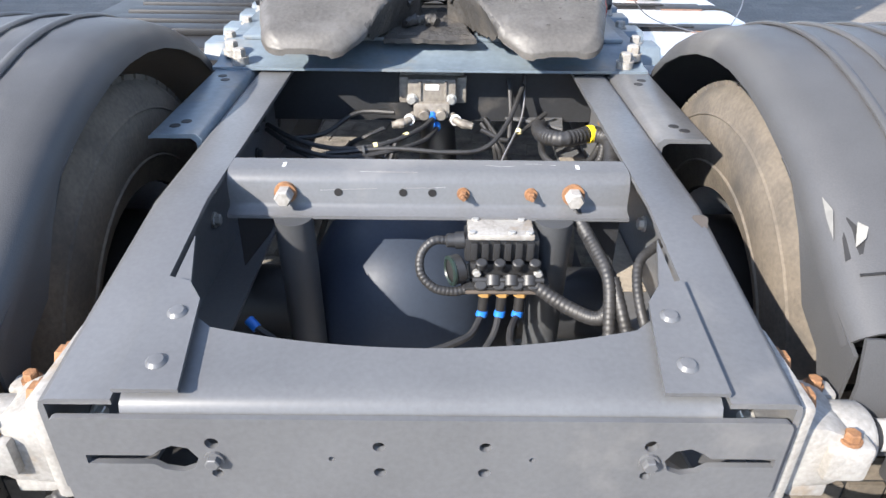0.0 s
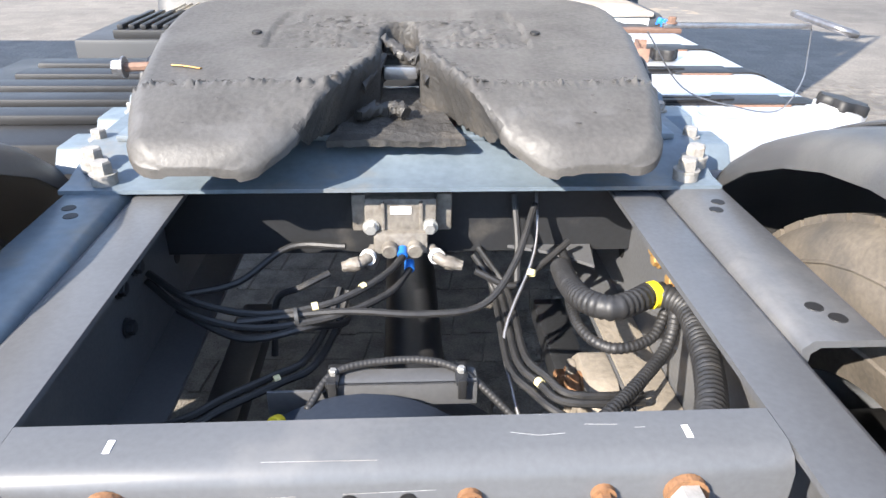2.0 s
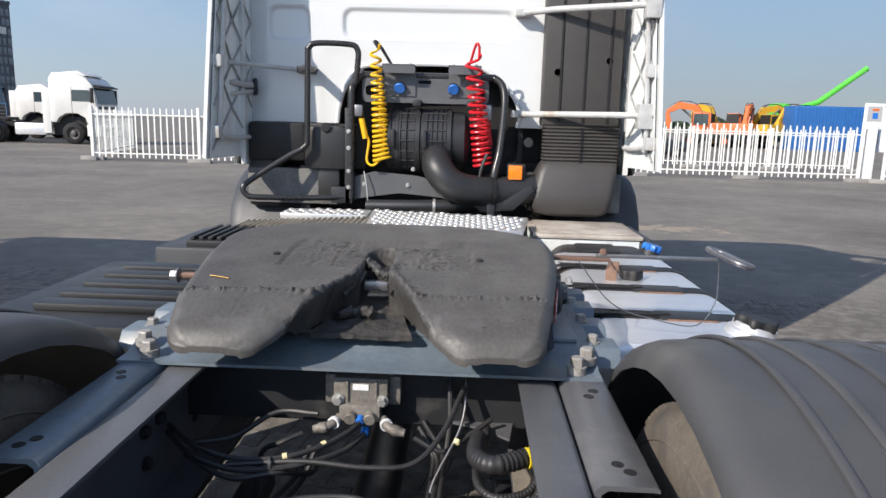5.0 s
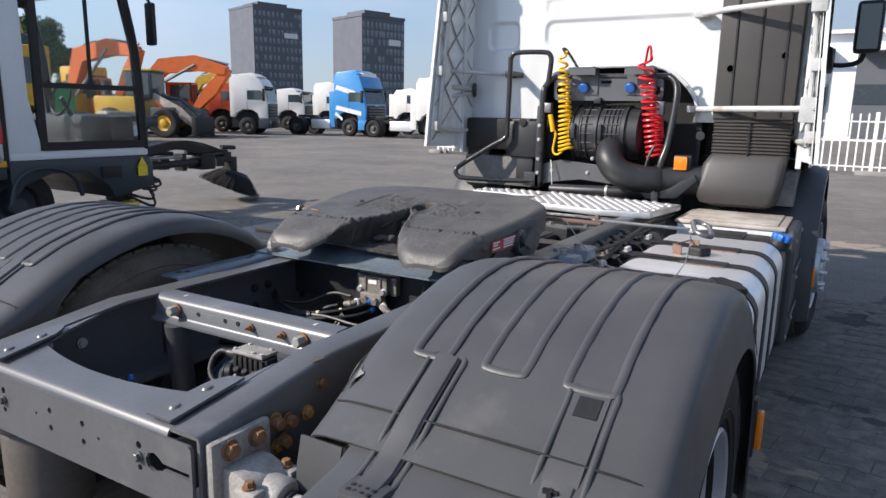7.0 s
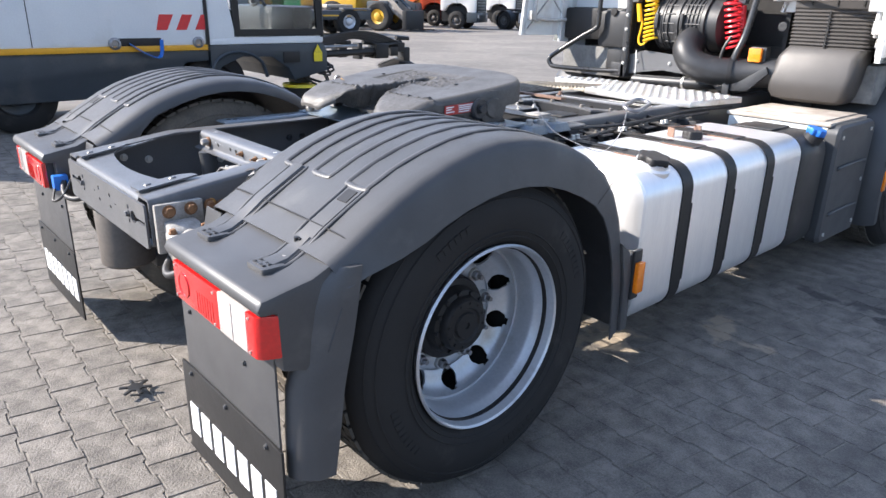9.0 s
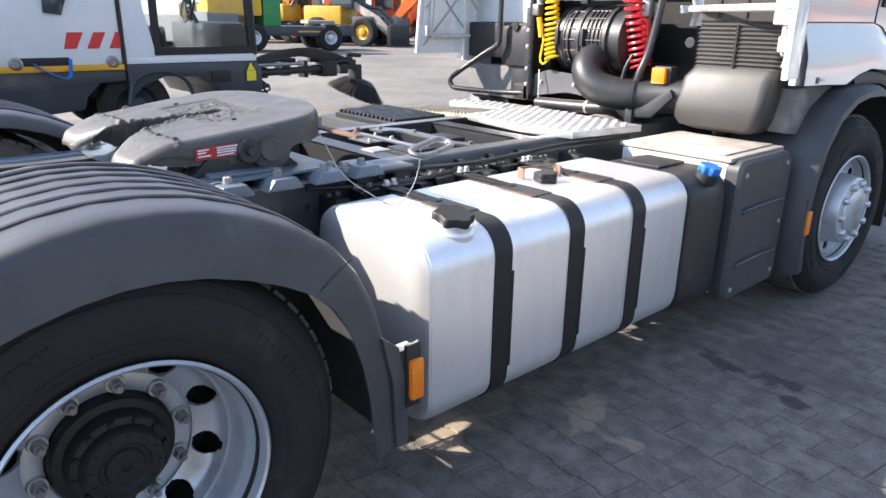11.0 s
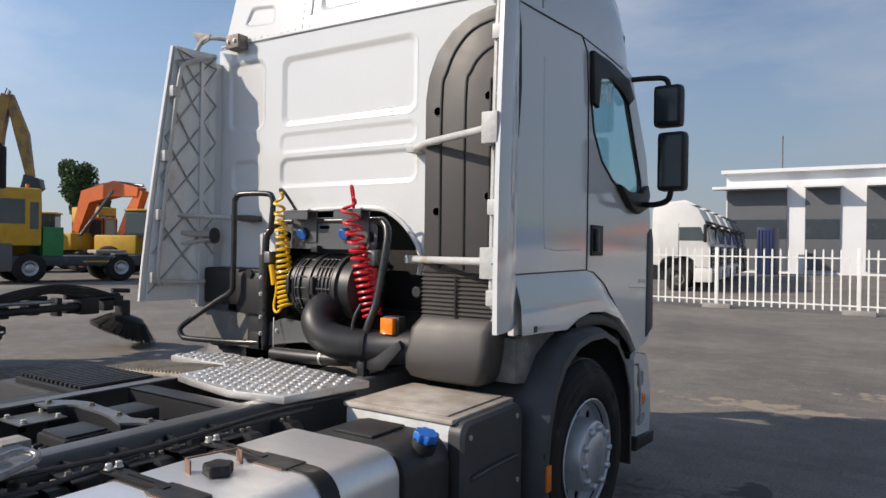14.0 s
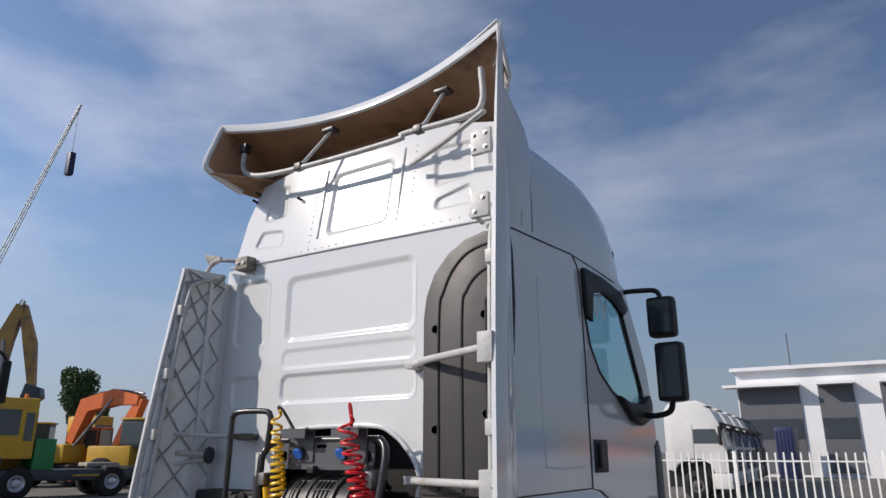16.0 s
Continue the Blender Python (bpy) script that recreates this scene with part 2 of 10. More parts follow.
DIRTYALU = mat("dirty_tread", (0.42, 0.38, 0.31), (0.28, 0.25, 0.20), 0.6, metal=0.25, scale=12, bump=0.2, bscale=120, dirt=(0.20, 0.17, 0.13), dirt_at=0.6)
DUSTGUARD = mat("dusty_guard", (0.17, 0.168, 0.16), (0.11, 0.108, 0.103), 0.7, scale=8, bump=0.1, dirt=(0.24, 0.23, 0.21), dirt_at=0.6)
TAN = mat("dusty_lid", (0.34, 0.29, 0.24), (0.27, 0.23, 0.19), 0.7, scale=6, bump=0.1, dirt=(0.46, 0.42, 0.37), dirt_at=0.6)
BLUECAP = mat("blue_plastic", (0.02, 0.16, 0.55), (0.018, 0.12, 0.45), 0.35, scale=20)
YELLOWHOSE = mat("yellow_coil", (0.78, 0.47, 0.012), (0.68, 0.39, 0.01), 0.30, scale=30)
REDHOSE = mat("red_coil", (0.62, 0.018, 0.025), (0.50, 0.012, 0.02), 0.30, scale=30)
REDLENS = mat("red_lens", (0.58, 0.012, 0.012), (0.46, 0.01, 0.01), 0.14, scale=60, bump=0.06, bscale=150, coat=0.6)
CLEARLENS = mat("clear_lens", (0.55, 0.50, 0.47), (0.42, 0.38, 0.36), 0.14, scale=60, bump=0.10, bscale=120, coat=0.6)
AMBER = mat("amber_lens", (0.85, 0.24, 0.01), (0.72, 0.17, 0.008), 0.16, scale=60, bump=0.05, bscale=150, coat=0.5)
LABELRED = mat("red_plate", (0.40, 0.025, 0.02), (0.30, 0.02, 0.018), 0.4, scale=30, dirt=(0.5, 0.42, 0.38), dirt_at=0.68)
LABELWHITE = mat("white_print", (0.78, 0.78, 0.78), (0.66, 0.66, 0.66), 0.5, scale=30)
YELLOWTAPE = mat("yellow_tape", (0.78, 0.62, 0.02), (0.66, 0.50, 0.02), 0.45, scale=40)
CLEARGLASS = glass_mat("clear_glass", (0.86, 0.92, 0.92))
TINTGLASS = glass_mat("tinted_glass", (0.62, 0.80, 0.82))
GLASS = mat("dark_window", (0.035, 0.05, 0.055), (0.025, 0.036, 0.04), 0.05, scale=3, rvar=0.02, spec=0.8)
PAVER = mat("concrete_paver", (0.200, 0.181, 0.158), (0.092, 0.083, 0.073), 0.85, scale=11, bump=1.0, bscale=150, island=0.10, dirt=(0.075, 0.069, 0.062), dirt_at=0.62, dscale=0.9, stains=STAINS, ramp_at=(0.42, 0.68))
BROWNSTEEL = mat("brown_stained_steel", (0.085, 0.070, 0.058), (0.055, 0.047, 0.041), 0.6, scale=6, bump=0.1)


def paved_ground():
    """The yard's block paving: rows of blocks with darker joints, worn and stained."""
    m = bpy.data.materials.new("block_paving")
    m.use_nodes = True
    n, l = m.node_tree.nodes, m.node_tree.links
    p = n["Principled BSDF"]
    co = n.new("ShaderNodeTexCoord")
    br = n.new("ShaderNodeTexBrick")
    br.inputs["Scale"].default_value = 1.0
    br.inputs["Brick Width"].default_value = 0.20
    br.inputs["Row Height"].default_value = 0.158
    br.inputs["Mortar Size"].default_value = 0.004
    br.inputs["Color1"].default_value = (0.172, 0.157, 0.139, 1)
    br.inputs["Color2"].default_value = (0.136, 0.124, 0.110, 1)
    br.inputs["Mortar"].default_value = (0.128, 0.116, 0.102, 1)
    l.new(co.outputs["Object"], br.inputs["Vector"])
    no = n.new("ShaderNodeTexNoise")
    no.inputs["Scale"].default_value = 0.35
    no.inputs["Detail"].default_value = 9
    no.inputs["Roughness"].default_value = 0.6
    l.new(co.outputs["Object"], no.inputs["Vector"])
    rp = n.new("ShaderNodeValToRGB")
    rp.color_ramp.elements[0].position = 0.3
    rp.color_ramp.elements[0].color = (0.62, 0.61, 0.60, 1)
    rp.color_ramp.elements[1].position = 0.7
    rp.color_ramp.elements[1].color = (1.28, 1.26, 1.22, 1)
    l.new(no.outputs["Fac"], rp.inputs["Fac"])
    mu = n.new("ShaderNodeMixRGB")
    mu.blend_type = "MULTIPLY"
    mu.inputs["Fac"].default_value = 1
    l.new(br.outputs["Color"], mu.inputs["Color1"])
    l.new(rp.outputs["Color"], mu.inputs["Color2"])
    sp = n.new("ShaderNodeTexNoise")
    sp.inputs["Scale"].default_value = 45
    sp.inputs["Detail"].default_value = 5
    l.new(co.outputs["Object"], sp.inputs["Vector"])
    sr = n.new("ShaderNodeMapRange")
    sr.inputs["From Min"].default_value = 0.3
    sr.inputs["From Max"].default_value = 0.7
    sr.inputs["To Min"].default_value = 0.72
    sr.inputs["To Max"].default_value = 1.28
    l.new(sp.outputs["Fac"], sr.inputs["Value"])
    m3 = n.new("ShaderNodeMixRGB")
    m3.blend_type = "MULTIPLY"
    m3.inputs["Fac"].default_value = 1
    l.new(mu.outputs["Color"], m3.inputs["Color1"])
    l.new(sr.outputs["Result"], m3.inputs["Color2"])
    col = m3.outputs["Color"]
    for q in STAINS:
        col = stain(n, l, co.outputs["Object"], col, *q)
    l.new(col, p.inputs["Base Color"])
    p.inputs["Roughness"].default_value = 0.82
    bp = n.new("ShaderNodeBump")
    bp.inputs["Strength"].default_value = 0.12
    bp.inputs["Distance"].default_value = 0.01
    bp.invert = True
    l.new(br.outputs["Fac"], bp.inputs["Height"])
    l.new(bp.outputs["Normal"], p.inputs["Normal"])
    return m


GROUND = paved_ground()


# ---------------------------------------------------------------- mesh helpers
def third_level(p):
    """The parent itself, or the part above it where a piece would come to lie too deep."""
    while p.parent is not None and p.parent.parent is not None:
        p = p.parent
    return p


def part(name, bm, material, parent=None, label="", crease=38):
    """Links a bmesh as one mesh object, under a thing or a part."""
    bmesh.ops.recalc_face_normals(bm, faces=bm.faces)
    lim = radians(crease)
    for f in bm.faces:
        f.smooth = True
    for e in bm.edges:
        e.smooth = e.calc_face_angle(3.2) < lim
    me = bpy.data.meshes.new(name)
    bm.to_mesh(me)
    bm.free()
    me.materials.append(material)
    ob = new(name, me)
    if parent is not None:
        ob.parent = third_level(parent)
    if label:
        ob["label"] = label
    return ob


def empty(name, label, category, x=0, y=0, z=0, rz=0, group="", kind=""):
    e = new(name)
    e.empty_display_size = 0.2
    e.matrix_basis = pose(x, y, z, 0, 0, rz)
    return tagged(e, label, category, group, kind)


def again(ob, m, parent=None):
    """The same mesh once more as a part of its own, placed by m."""
    o = bpy.data.objects.new(ob.name.split(".")[0], ob.data)
    scene.collection.objects.link(o)
    o.parent = parent if parent is not None else ob.parent
    o.matrix_basis = m
    if "label" in ob:
        o["label"] = ob["label"]
    return o


def B(*items):
    """A bmesh of the boxes given as (x0, x1, y0, y1, z0, z1[, bevel])."""
    bm = bmesh.new()
    for it in items:
        box(bm, *it)
    return bm


def box(bm, x0, x1, y0, y1, z0, z1, bev=0.0, m=None):
    t = bmesh.new()
    bmesh.ops.create_cube(t, size=1)
    for v in t.verts:
        v.co = Vector(((x0 + x1) / 2 + v.co.x * (x1 - x0), (y0 + y1) / 2 + v.co.y * (y1 - y0), (z0 + z1) / 2 + v.co.z * (z1 - z0)))
    if bev:
        bmesh.ops.bevel(t, geom=t.edges[:], offset=bev, segments=2, profile=0.6, affect="EDGES")
    join(bm, t, m)
    return bm


def join(bm, t, m=None):
    if m is not None:
        t.transform(m)
    me = bpy.data.meshes.new("t")
    t.to_mesh(me)
    t.free()
    bm.from_mesh(me)
    bpy.data.meshes.remove(me)


def axis_frame(d):
    d = Vector(d).normalized()
    return d.to_track_quat("Z", "Y").to_matrix()


def cyl(bm, p0, p1, r0, r1=None, seg=16, bev=0.0):
    """A closed round bar from p0 to p1."""
    r1 = r0 if r1 is None else r1
    p0, p1 = Vector(p0), Vector(p1)
    h = (p1 - p0).length
    prof = [(0, 0), (r0, 0), (r1, h), (0, h)]
    if bev:
        prof = [(0, 0), (r0 - bev, 0), (r0, bev), (r1, h - bev), (r1 - bev, h), (0, h)]
    lathe(bm, prof, p0, p1 - p0, seg)
    return bm


def lathe(bm, prof, at, axis, seg=24, closed=False):
    """Turns the profile (radius, height) round the axis through at."""
    q = axis_frame(axis)
    at = Vector(at)
    rings = []
    for r, h in prof:
        if r <= 1e-6:
            rings.append([bm.verts.new(at + q @ Vector((0, 0, h)))])
        else:
            rings.append([bm.verts.new(at + q @ Vector((r * math.cos(2 * math.pi * i / seg), r * math.sin(2 * math.pi * i / seg), h))) for i in range(seg)])
    pairs = list(zip(rings, rings[1:]))
    if closed:
        pairs.append((rings[-1], rings[0]))
    for a, b in pairs:
        for i in range(seg):
            j = (i + 1) % seg
            if len(a) == 1 and len(b) == 1:
                continue
            if len(a) == 1:
                bm.faces.new((a[0], b[i], b[j]))
            elif len(b) == 1:
                bm.faces.new((a[i], a[j], b[0]))
            else:
                bm.faces.new((a[i], a[j], b[j], b[i]))
    return bm


def smooth_path(pts, n=6):
    """A Catmull-Rom curve through the points."""
    pts = [Vector(p) for p in pts]
    if len(pts) < 3:
        return pts
    p = [pts[0] * 2 - pts[1], *pts, pts[-1] * 2 - pts[-2]]
    out = []
    for i in range(1, len(p) - 2):
        a, b, c, d = p[i - 1:i + 3]
        for k in range(n):
            t = k / n
            out.append(0.5 * (2 * b + (c - a) * t + (2 * a - 5 * b + 4 * c - d) * t * t + (3 * b - a - 3 * c + d) * t ** 3))
    out.append(p[-2])
    return out


def tube(bm, pts, r, seg=8, n=6, ribs=0.0, pitch=0.01, flat=1.0):
    """A bent tube through the points; ribs make it a corrugated hose."""
    path = smooth_path(pts, n) if n else [Vector(p) for p in pts]
    if ribs:
        fine, acc = [path[0]], 0
        for a, b in zip(path, path[1:]):
            k = max(1, int((b - a).length / (pitch / 4)))
            fine += [a.lerp(b, (i + 1) / k) for i in range(k)]
        path = fine
    up = Vector((0.13, 0.21, 0.97))
    last = None
    for i, c in enumerate(path):
        d = (path[min(i + 1, len(path) - 1)] - path[max(i - 1, 0)]).normalized()
        s = up - d * up.dot(d)
        if s.length < 1e-4:
            s = Vector((1, 0, 0)) - d * d.x
        s.normalize()
        up = s
        w = d.cross(s)
        rr = r * (1 + ribs * (0.0, 0.7, 1.0, 0.7)[i % 4])
        ring = [bm.verts.new(c + s * (rr * flat * math.cos(2 * math.pi * k / seg)) + w * (rr * math.sin(2 * math.pi * k / seg))) for k in range(seg)]
        if last:
            for k in range(seg):
                j = (k + 1) % seg
                bm.faces.new((last[k], last[j], ring[j], ring[k]))
        else:
            bm.faces.new(ring)
        last = ring
    bm.faces.new(last[::-1])
    return bm


def T_(*a, **k):
    return tube(bmesh.new(), *a, **k)


def C_(*a, **k):
    return cyl(bmesh.new(), *a, **k)


def L_(*a, **k):
    return lathe(bmesh.new(), *a, **k)


def slab(outline, holes, thick, m):
    """A plate from a flat outline with holes through it, thickness downwards along the local z, placed by m."""
    bm = bmesh.new()
    edges = []
    for loop in [outline, *holes]:
        vs = [bm.verts.new((x, y, 0)) for x, y in loop]
        edges += [bm.edges.new((vs[i], vs[(i + 1) % len(vs)])) for i in range(len(vs))]
    bmesh.ops.triangle_fill(bm, use_beauty=True, use_dissolve=False, edges=edges)
    r = bmesh.ops.extrude_face_region(bm, geom=bm.faces[:])
    for v in [g for g in r["geom"] if isinstance(g, bmesh.types.BMVert)]:
        v.co.z -= thick
    bm.transform(m)
    return bm


def ring(x, y, r, k=12, sy=1.0):
    return [(x + r * math.cos(2 * math.pi * i / k), y + sy * r * math.sin(2 * math.pi * i / k)) for i in range(k)]


def rrect(x0, x1, y0, y1, r, k=4):
    out = []
    for cx, cy, a in ((x1 - r, y1 - r, 0), (x0 + r, y1 - r, 90), (x0 + r, y0 + r, 180), (x1 - r, y0 + r, 270)):
        for i in range(k + 1):
            t = radians(a + 90 * i / k)
            out.append((cx + r * math.cos(t), cy + r * math.sin(t)))
    return out


def prism(outline, a0, a1, axis="x", bev=0.0):
    """Extrudes an outline (in y, z for axis x; x, z for axis y; x, y for axis z)."""
    bm = bmesh.new()
    put = {"x": lambda u, v, a: (a, u, v), "y": lambda u, v, a: (u, a, v), "z": lambda u, v, a: (u, v, a)}[axis]
    lo = [bm.verts.new(put(u, v, a0)) for u, v in outline]
    hi = [bm.verts.new(put(u, v, a1)) for u, v in outline]
    k = len(lo)
    for i in range(k):
        j = (i + 1) % k
        bm.faces.new((lo[i], lo[j], hi[j], hi[i]))
    bm.faces.new(lo[::-1])
    bm.faces.new(hi)
    if bev:
        bmesh.ops.recalc_face_normals(bm, faces=bm.faces)
        es = [e for e in bm.edges if len(e.link_faces) == 2 and e.calc_face_angle(0) > 0.5]
        bmesh.ops.bevel(bm, geom=es, offset=bev, segments=2, profile=0.6, affect="EDGES")
    return bm


def loft(sections, closed=True, caps=True):
    """Skins a row of point loops of equal length."""
    bm = bmesh.new()
    rows = [[bm.verts.new(p) for p in s] for s in sections]
    k = len(rows[0])
    for a, b in zip(rows, rows[1:]):
        for i in range(k if closed else k - 1):
            j = (i + 1) % k
            bm.faces.new((a[i], a[j], b[j], b[i]))
    if caps and closed:
        bm.faces.new(rows[0][::-1])
        bm.faces.new(rows[-1])
    return bm


def thicken(bm, t):
    """Gives an open sheet its thickness."""
    bmesh.ops.recalc_face_normals(bm, faces=bm.faces)
    bmesh.ops.solidify(bm, geom=bm.faces[:], thickness=t)
    return bm


def bolt(parent, at, axis, r=0.016, h=0.014, material=None, washer=True, shank=0.0, name="bolt"):
    """A hexagon bolt head with its washer."""
    bm = bmesh.new()
    at, d = Vector(at), Vector(axis).normalized()
    if washer:
        cyl(bm, at, at + d * 0.004, r * 1.35, seg=14)
        at = at + d * 0.004
    lathe(bm, [(0, 0), (r, 0), (r, h * 0.85), (r * 0.84, h), (0, h)], at, d, 6)
    if shank:
        cyl(bm, at + d * h, at + d * (h + shank), r * 0.5, seg=10)
    return part(name, bm, material or ZINC, parent, crease=25)

DARKBLUE = mat("dark_blue_enamel", (0.026, 0.034, 0.050), (0.020, 0.026, 0.040), 0.50, scale=5, bump=0.04, bscale=120, dirt=(0.07, 0.07, 0.075), dirt_at=0.7, spec=0.3)
DUSTY = mat("dusty_casting", (0.27, 0.235, 0.19), (0.16, 0.14, 0.115), 0.8, scale=12, bump=0.3, bscale=90)
DARKCAST = mat("grimy_casting", (0.26, 0.24, 0.21), (0.13, 0.115, 0.10), 0.6, metal=0.3, scale=25, bump=0.3, bscale=110)
SIGNGREY = mat("sign_grey", (0.40, 0.40, 0.41), (0.36, 0.36, 0.37), 0.5, scale=1)
BANDYELLOW = mat("orange_yellow_band", (0.72, 0.36, 0.015), (0.62, 0.30, 0.012), 0.4, scale=6)
DUSTYTYRE = mat("dusty_tyre_wall", (0.135, 0.113, 0.088), (0.075, 0.064, 0.052), 0.85, scale=9, bump=0.25, bscale=120, dirt=(0.055, 0.05, 0.045), dirt_at=0.6)
TAG = mat("cream_tag", (0.72, 0.64, 0.36), (0.60, 0.52, 0.28), 0.5, scale=40)
CRUMB = mat("dried_grease_crumb", (0.066, 0.062, 0.059), (0.050, 0.047, 0.045), 0.8, scale=30, bump=0.3, bscale=200, spec=0.25)


# ---------------------------------------------------------------- ground
bm = bmesh.new()
gv = [bm.verts.new(p) for p in ((-900, -300, -0.001), (900, -300, -0.001), (900, 1500, -0.001), (-900, 1500, -0.001))]
bm.faces.new(gv)
ground = tagged(part("ground", bm, GROUND), "grey concrete block paving of a large vehicle yard", "ground", kind="structure")

# ---------------------------------------------------------------- the tractor unit
truck = empty("tractor_unit", "white tractor truck with grey chassis, aluminium tank and open air deflectors", "truck")


def top_z(y):
    """Height of the frame's top along the tail, which drops to the rear."""
    return 0.955 if y > 0.40 else 0.902 + 0.053 * max(0.0, y) / 0.40


def frame_rail(s):
    secs = []
    for y in (0.0, 0.12, 0.24, 0.36, 0.40, 0.46, 1.0, 2.0, 3.0, 4.4, 5.9):
        zt = top_z(y)
        zb = 0.745 - 0.06 * min(1, max(0, y) / 0.4)
        xo, xi, t = 0.437 * s, 0.352 * s, 0.008
        xw = xo - t * s
        secs.append([(xi, y, zt), (xo - 0.012 * s, y, zt), (xo - 0.003 * s, y, zt - 0.004), (xo, y, zt - 0.014), (xo, y, zb + 0.014), (xo - 0.012 * s, y, zb), (xi, y, zb),
                     (xi, y, zb + t), (xw, y, zb + t), (xw, y, zt - t), (xi, y, zt - t)])
    return part("frame_rail", loft(secs), FRAME, truck, "grey painted steel frame rail with a dropped tail", crease=50)


rails = [frame_rail(s) for s in (-1, 1)]


def tail_arc(x):
    """Inner edge of the rear cross member's wide top flange."""
    a = abs(x) / 0.345
    return 0.085 + 0.055 * a * a + 0.17 * max(0, (a - 0.80) / 0.20) ** 2


def rear_crossmember():
    xs = [i / 28 * 0.69 - 0.345 for i in range(29)]
    bm = bmesh.new()
    grid = []
    for x in xs:
        e = tail_arc(x)
        grid.append([bm.verts.new((x, y, top_z(y) - 0.003 if k else 0.899)) for k, y in enumerate([0.012 + (e - 0.012) * j / 5 for j in range(6)])])
    for a, b in zip(grid, grid[1:]):
        for i in range(5):
            bm.faces.new((a[i], a[i + 1], b[i + 1], b[i]))
    # bend into the rear web
    low = [bm.verts.new((x, 0.002, 0.893)) for x in xs]
    low2 = [bm.verts.new((x, -0.002, 0.882)) for x in xs]
    for i in range(28):
        bm.faces.new((grid[i][0], grid[i + 1][0], low[i + 1], low[i]))
        bm.faces.new((low[i], low[i + 1], low2[i + 1], low2[i]))
    thicken(bm, 0.007)
    top = part("rear_crossmember", bm, FRAME, truck, "grey pressed cross member with a curved cut-out", crease=50)
    holes = []
    for s in (-1, 1):
        k = 0.012
        cx = 0.012
        holes += [ring(cx + s * 0.062, 0.842, 0.0075), ring(cx + s * 0.062, 0.800, 0.0075), ring(cx + s * 0.255, 0.846, 0.0085), ring(cx + s * 0.118, 0.822, 0.004, 8),
                  ring(cx + s * 0.255, 0.797, 0.007)]
        a = cx + s * 0.298
        e = cx + s * 0.405
        key = [(a - s * 0.024, 0.822), (a - s * 0.014, 0.838), (a + s * 0.004, 0.842), (a + s * 0.020, 0.834), (a + s * 0.030, 0.826), (e, 0.826), (e, 0.812), (a + s * 0.030, 0.812), (a + s * 0.018, 0.803), (a - s * 0.002, 0.799), (a - s * 0.018, 0.806)]
        holes.append(key)
    m = Matrix(((1, 0, 0, 0), (0, 0, -1, -0.004), (0, 1, 0, 0), (0, 0, 0, 1)))
    part("rear_web", slab(rrect(-0.425, 0.425, 0.738, 0.884, 0.012), holes, -0.008, m), FRAME, top)
    for s in (-1, 1):
        # corner gusset with two rivets
        bm = bmesh.new()
        q = [(0.275, 0.004), (0.350, 0.004), (0.350, 0.20), (0.315, 0.19), (0.292, 0.155)]
        vs = [bm.verts.new((s * x, y, top_z(y) + 0.006)) for x, y in q]
        f = bm.faces.new(vs)
        thicken(bm, 0.006)
        g = part("gusset", bm, FRAME, top)
        for x, y in ((0.312, 0.045), (0.313, 0.128)):
            part("rivet", L_([(0.013, 0), (0.013, 0.002), (0.009, 0.006), (0, 0.007)], (s * x, y, top_z(y) + 0.0105), (0, -0.13, 1), 16), FRAME, top)
        bolt(top, (0.012 + s * 0.255, -0.012, 0.822), (0, -1, 0), 0.009, 0.008, FRAME)
    return top


rear_cm = rear_crossmember()


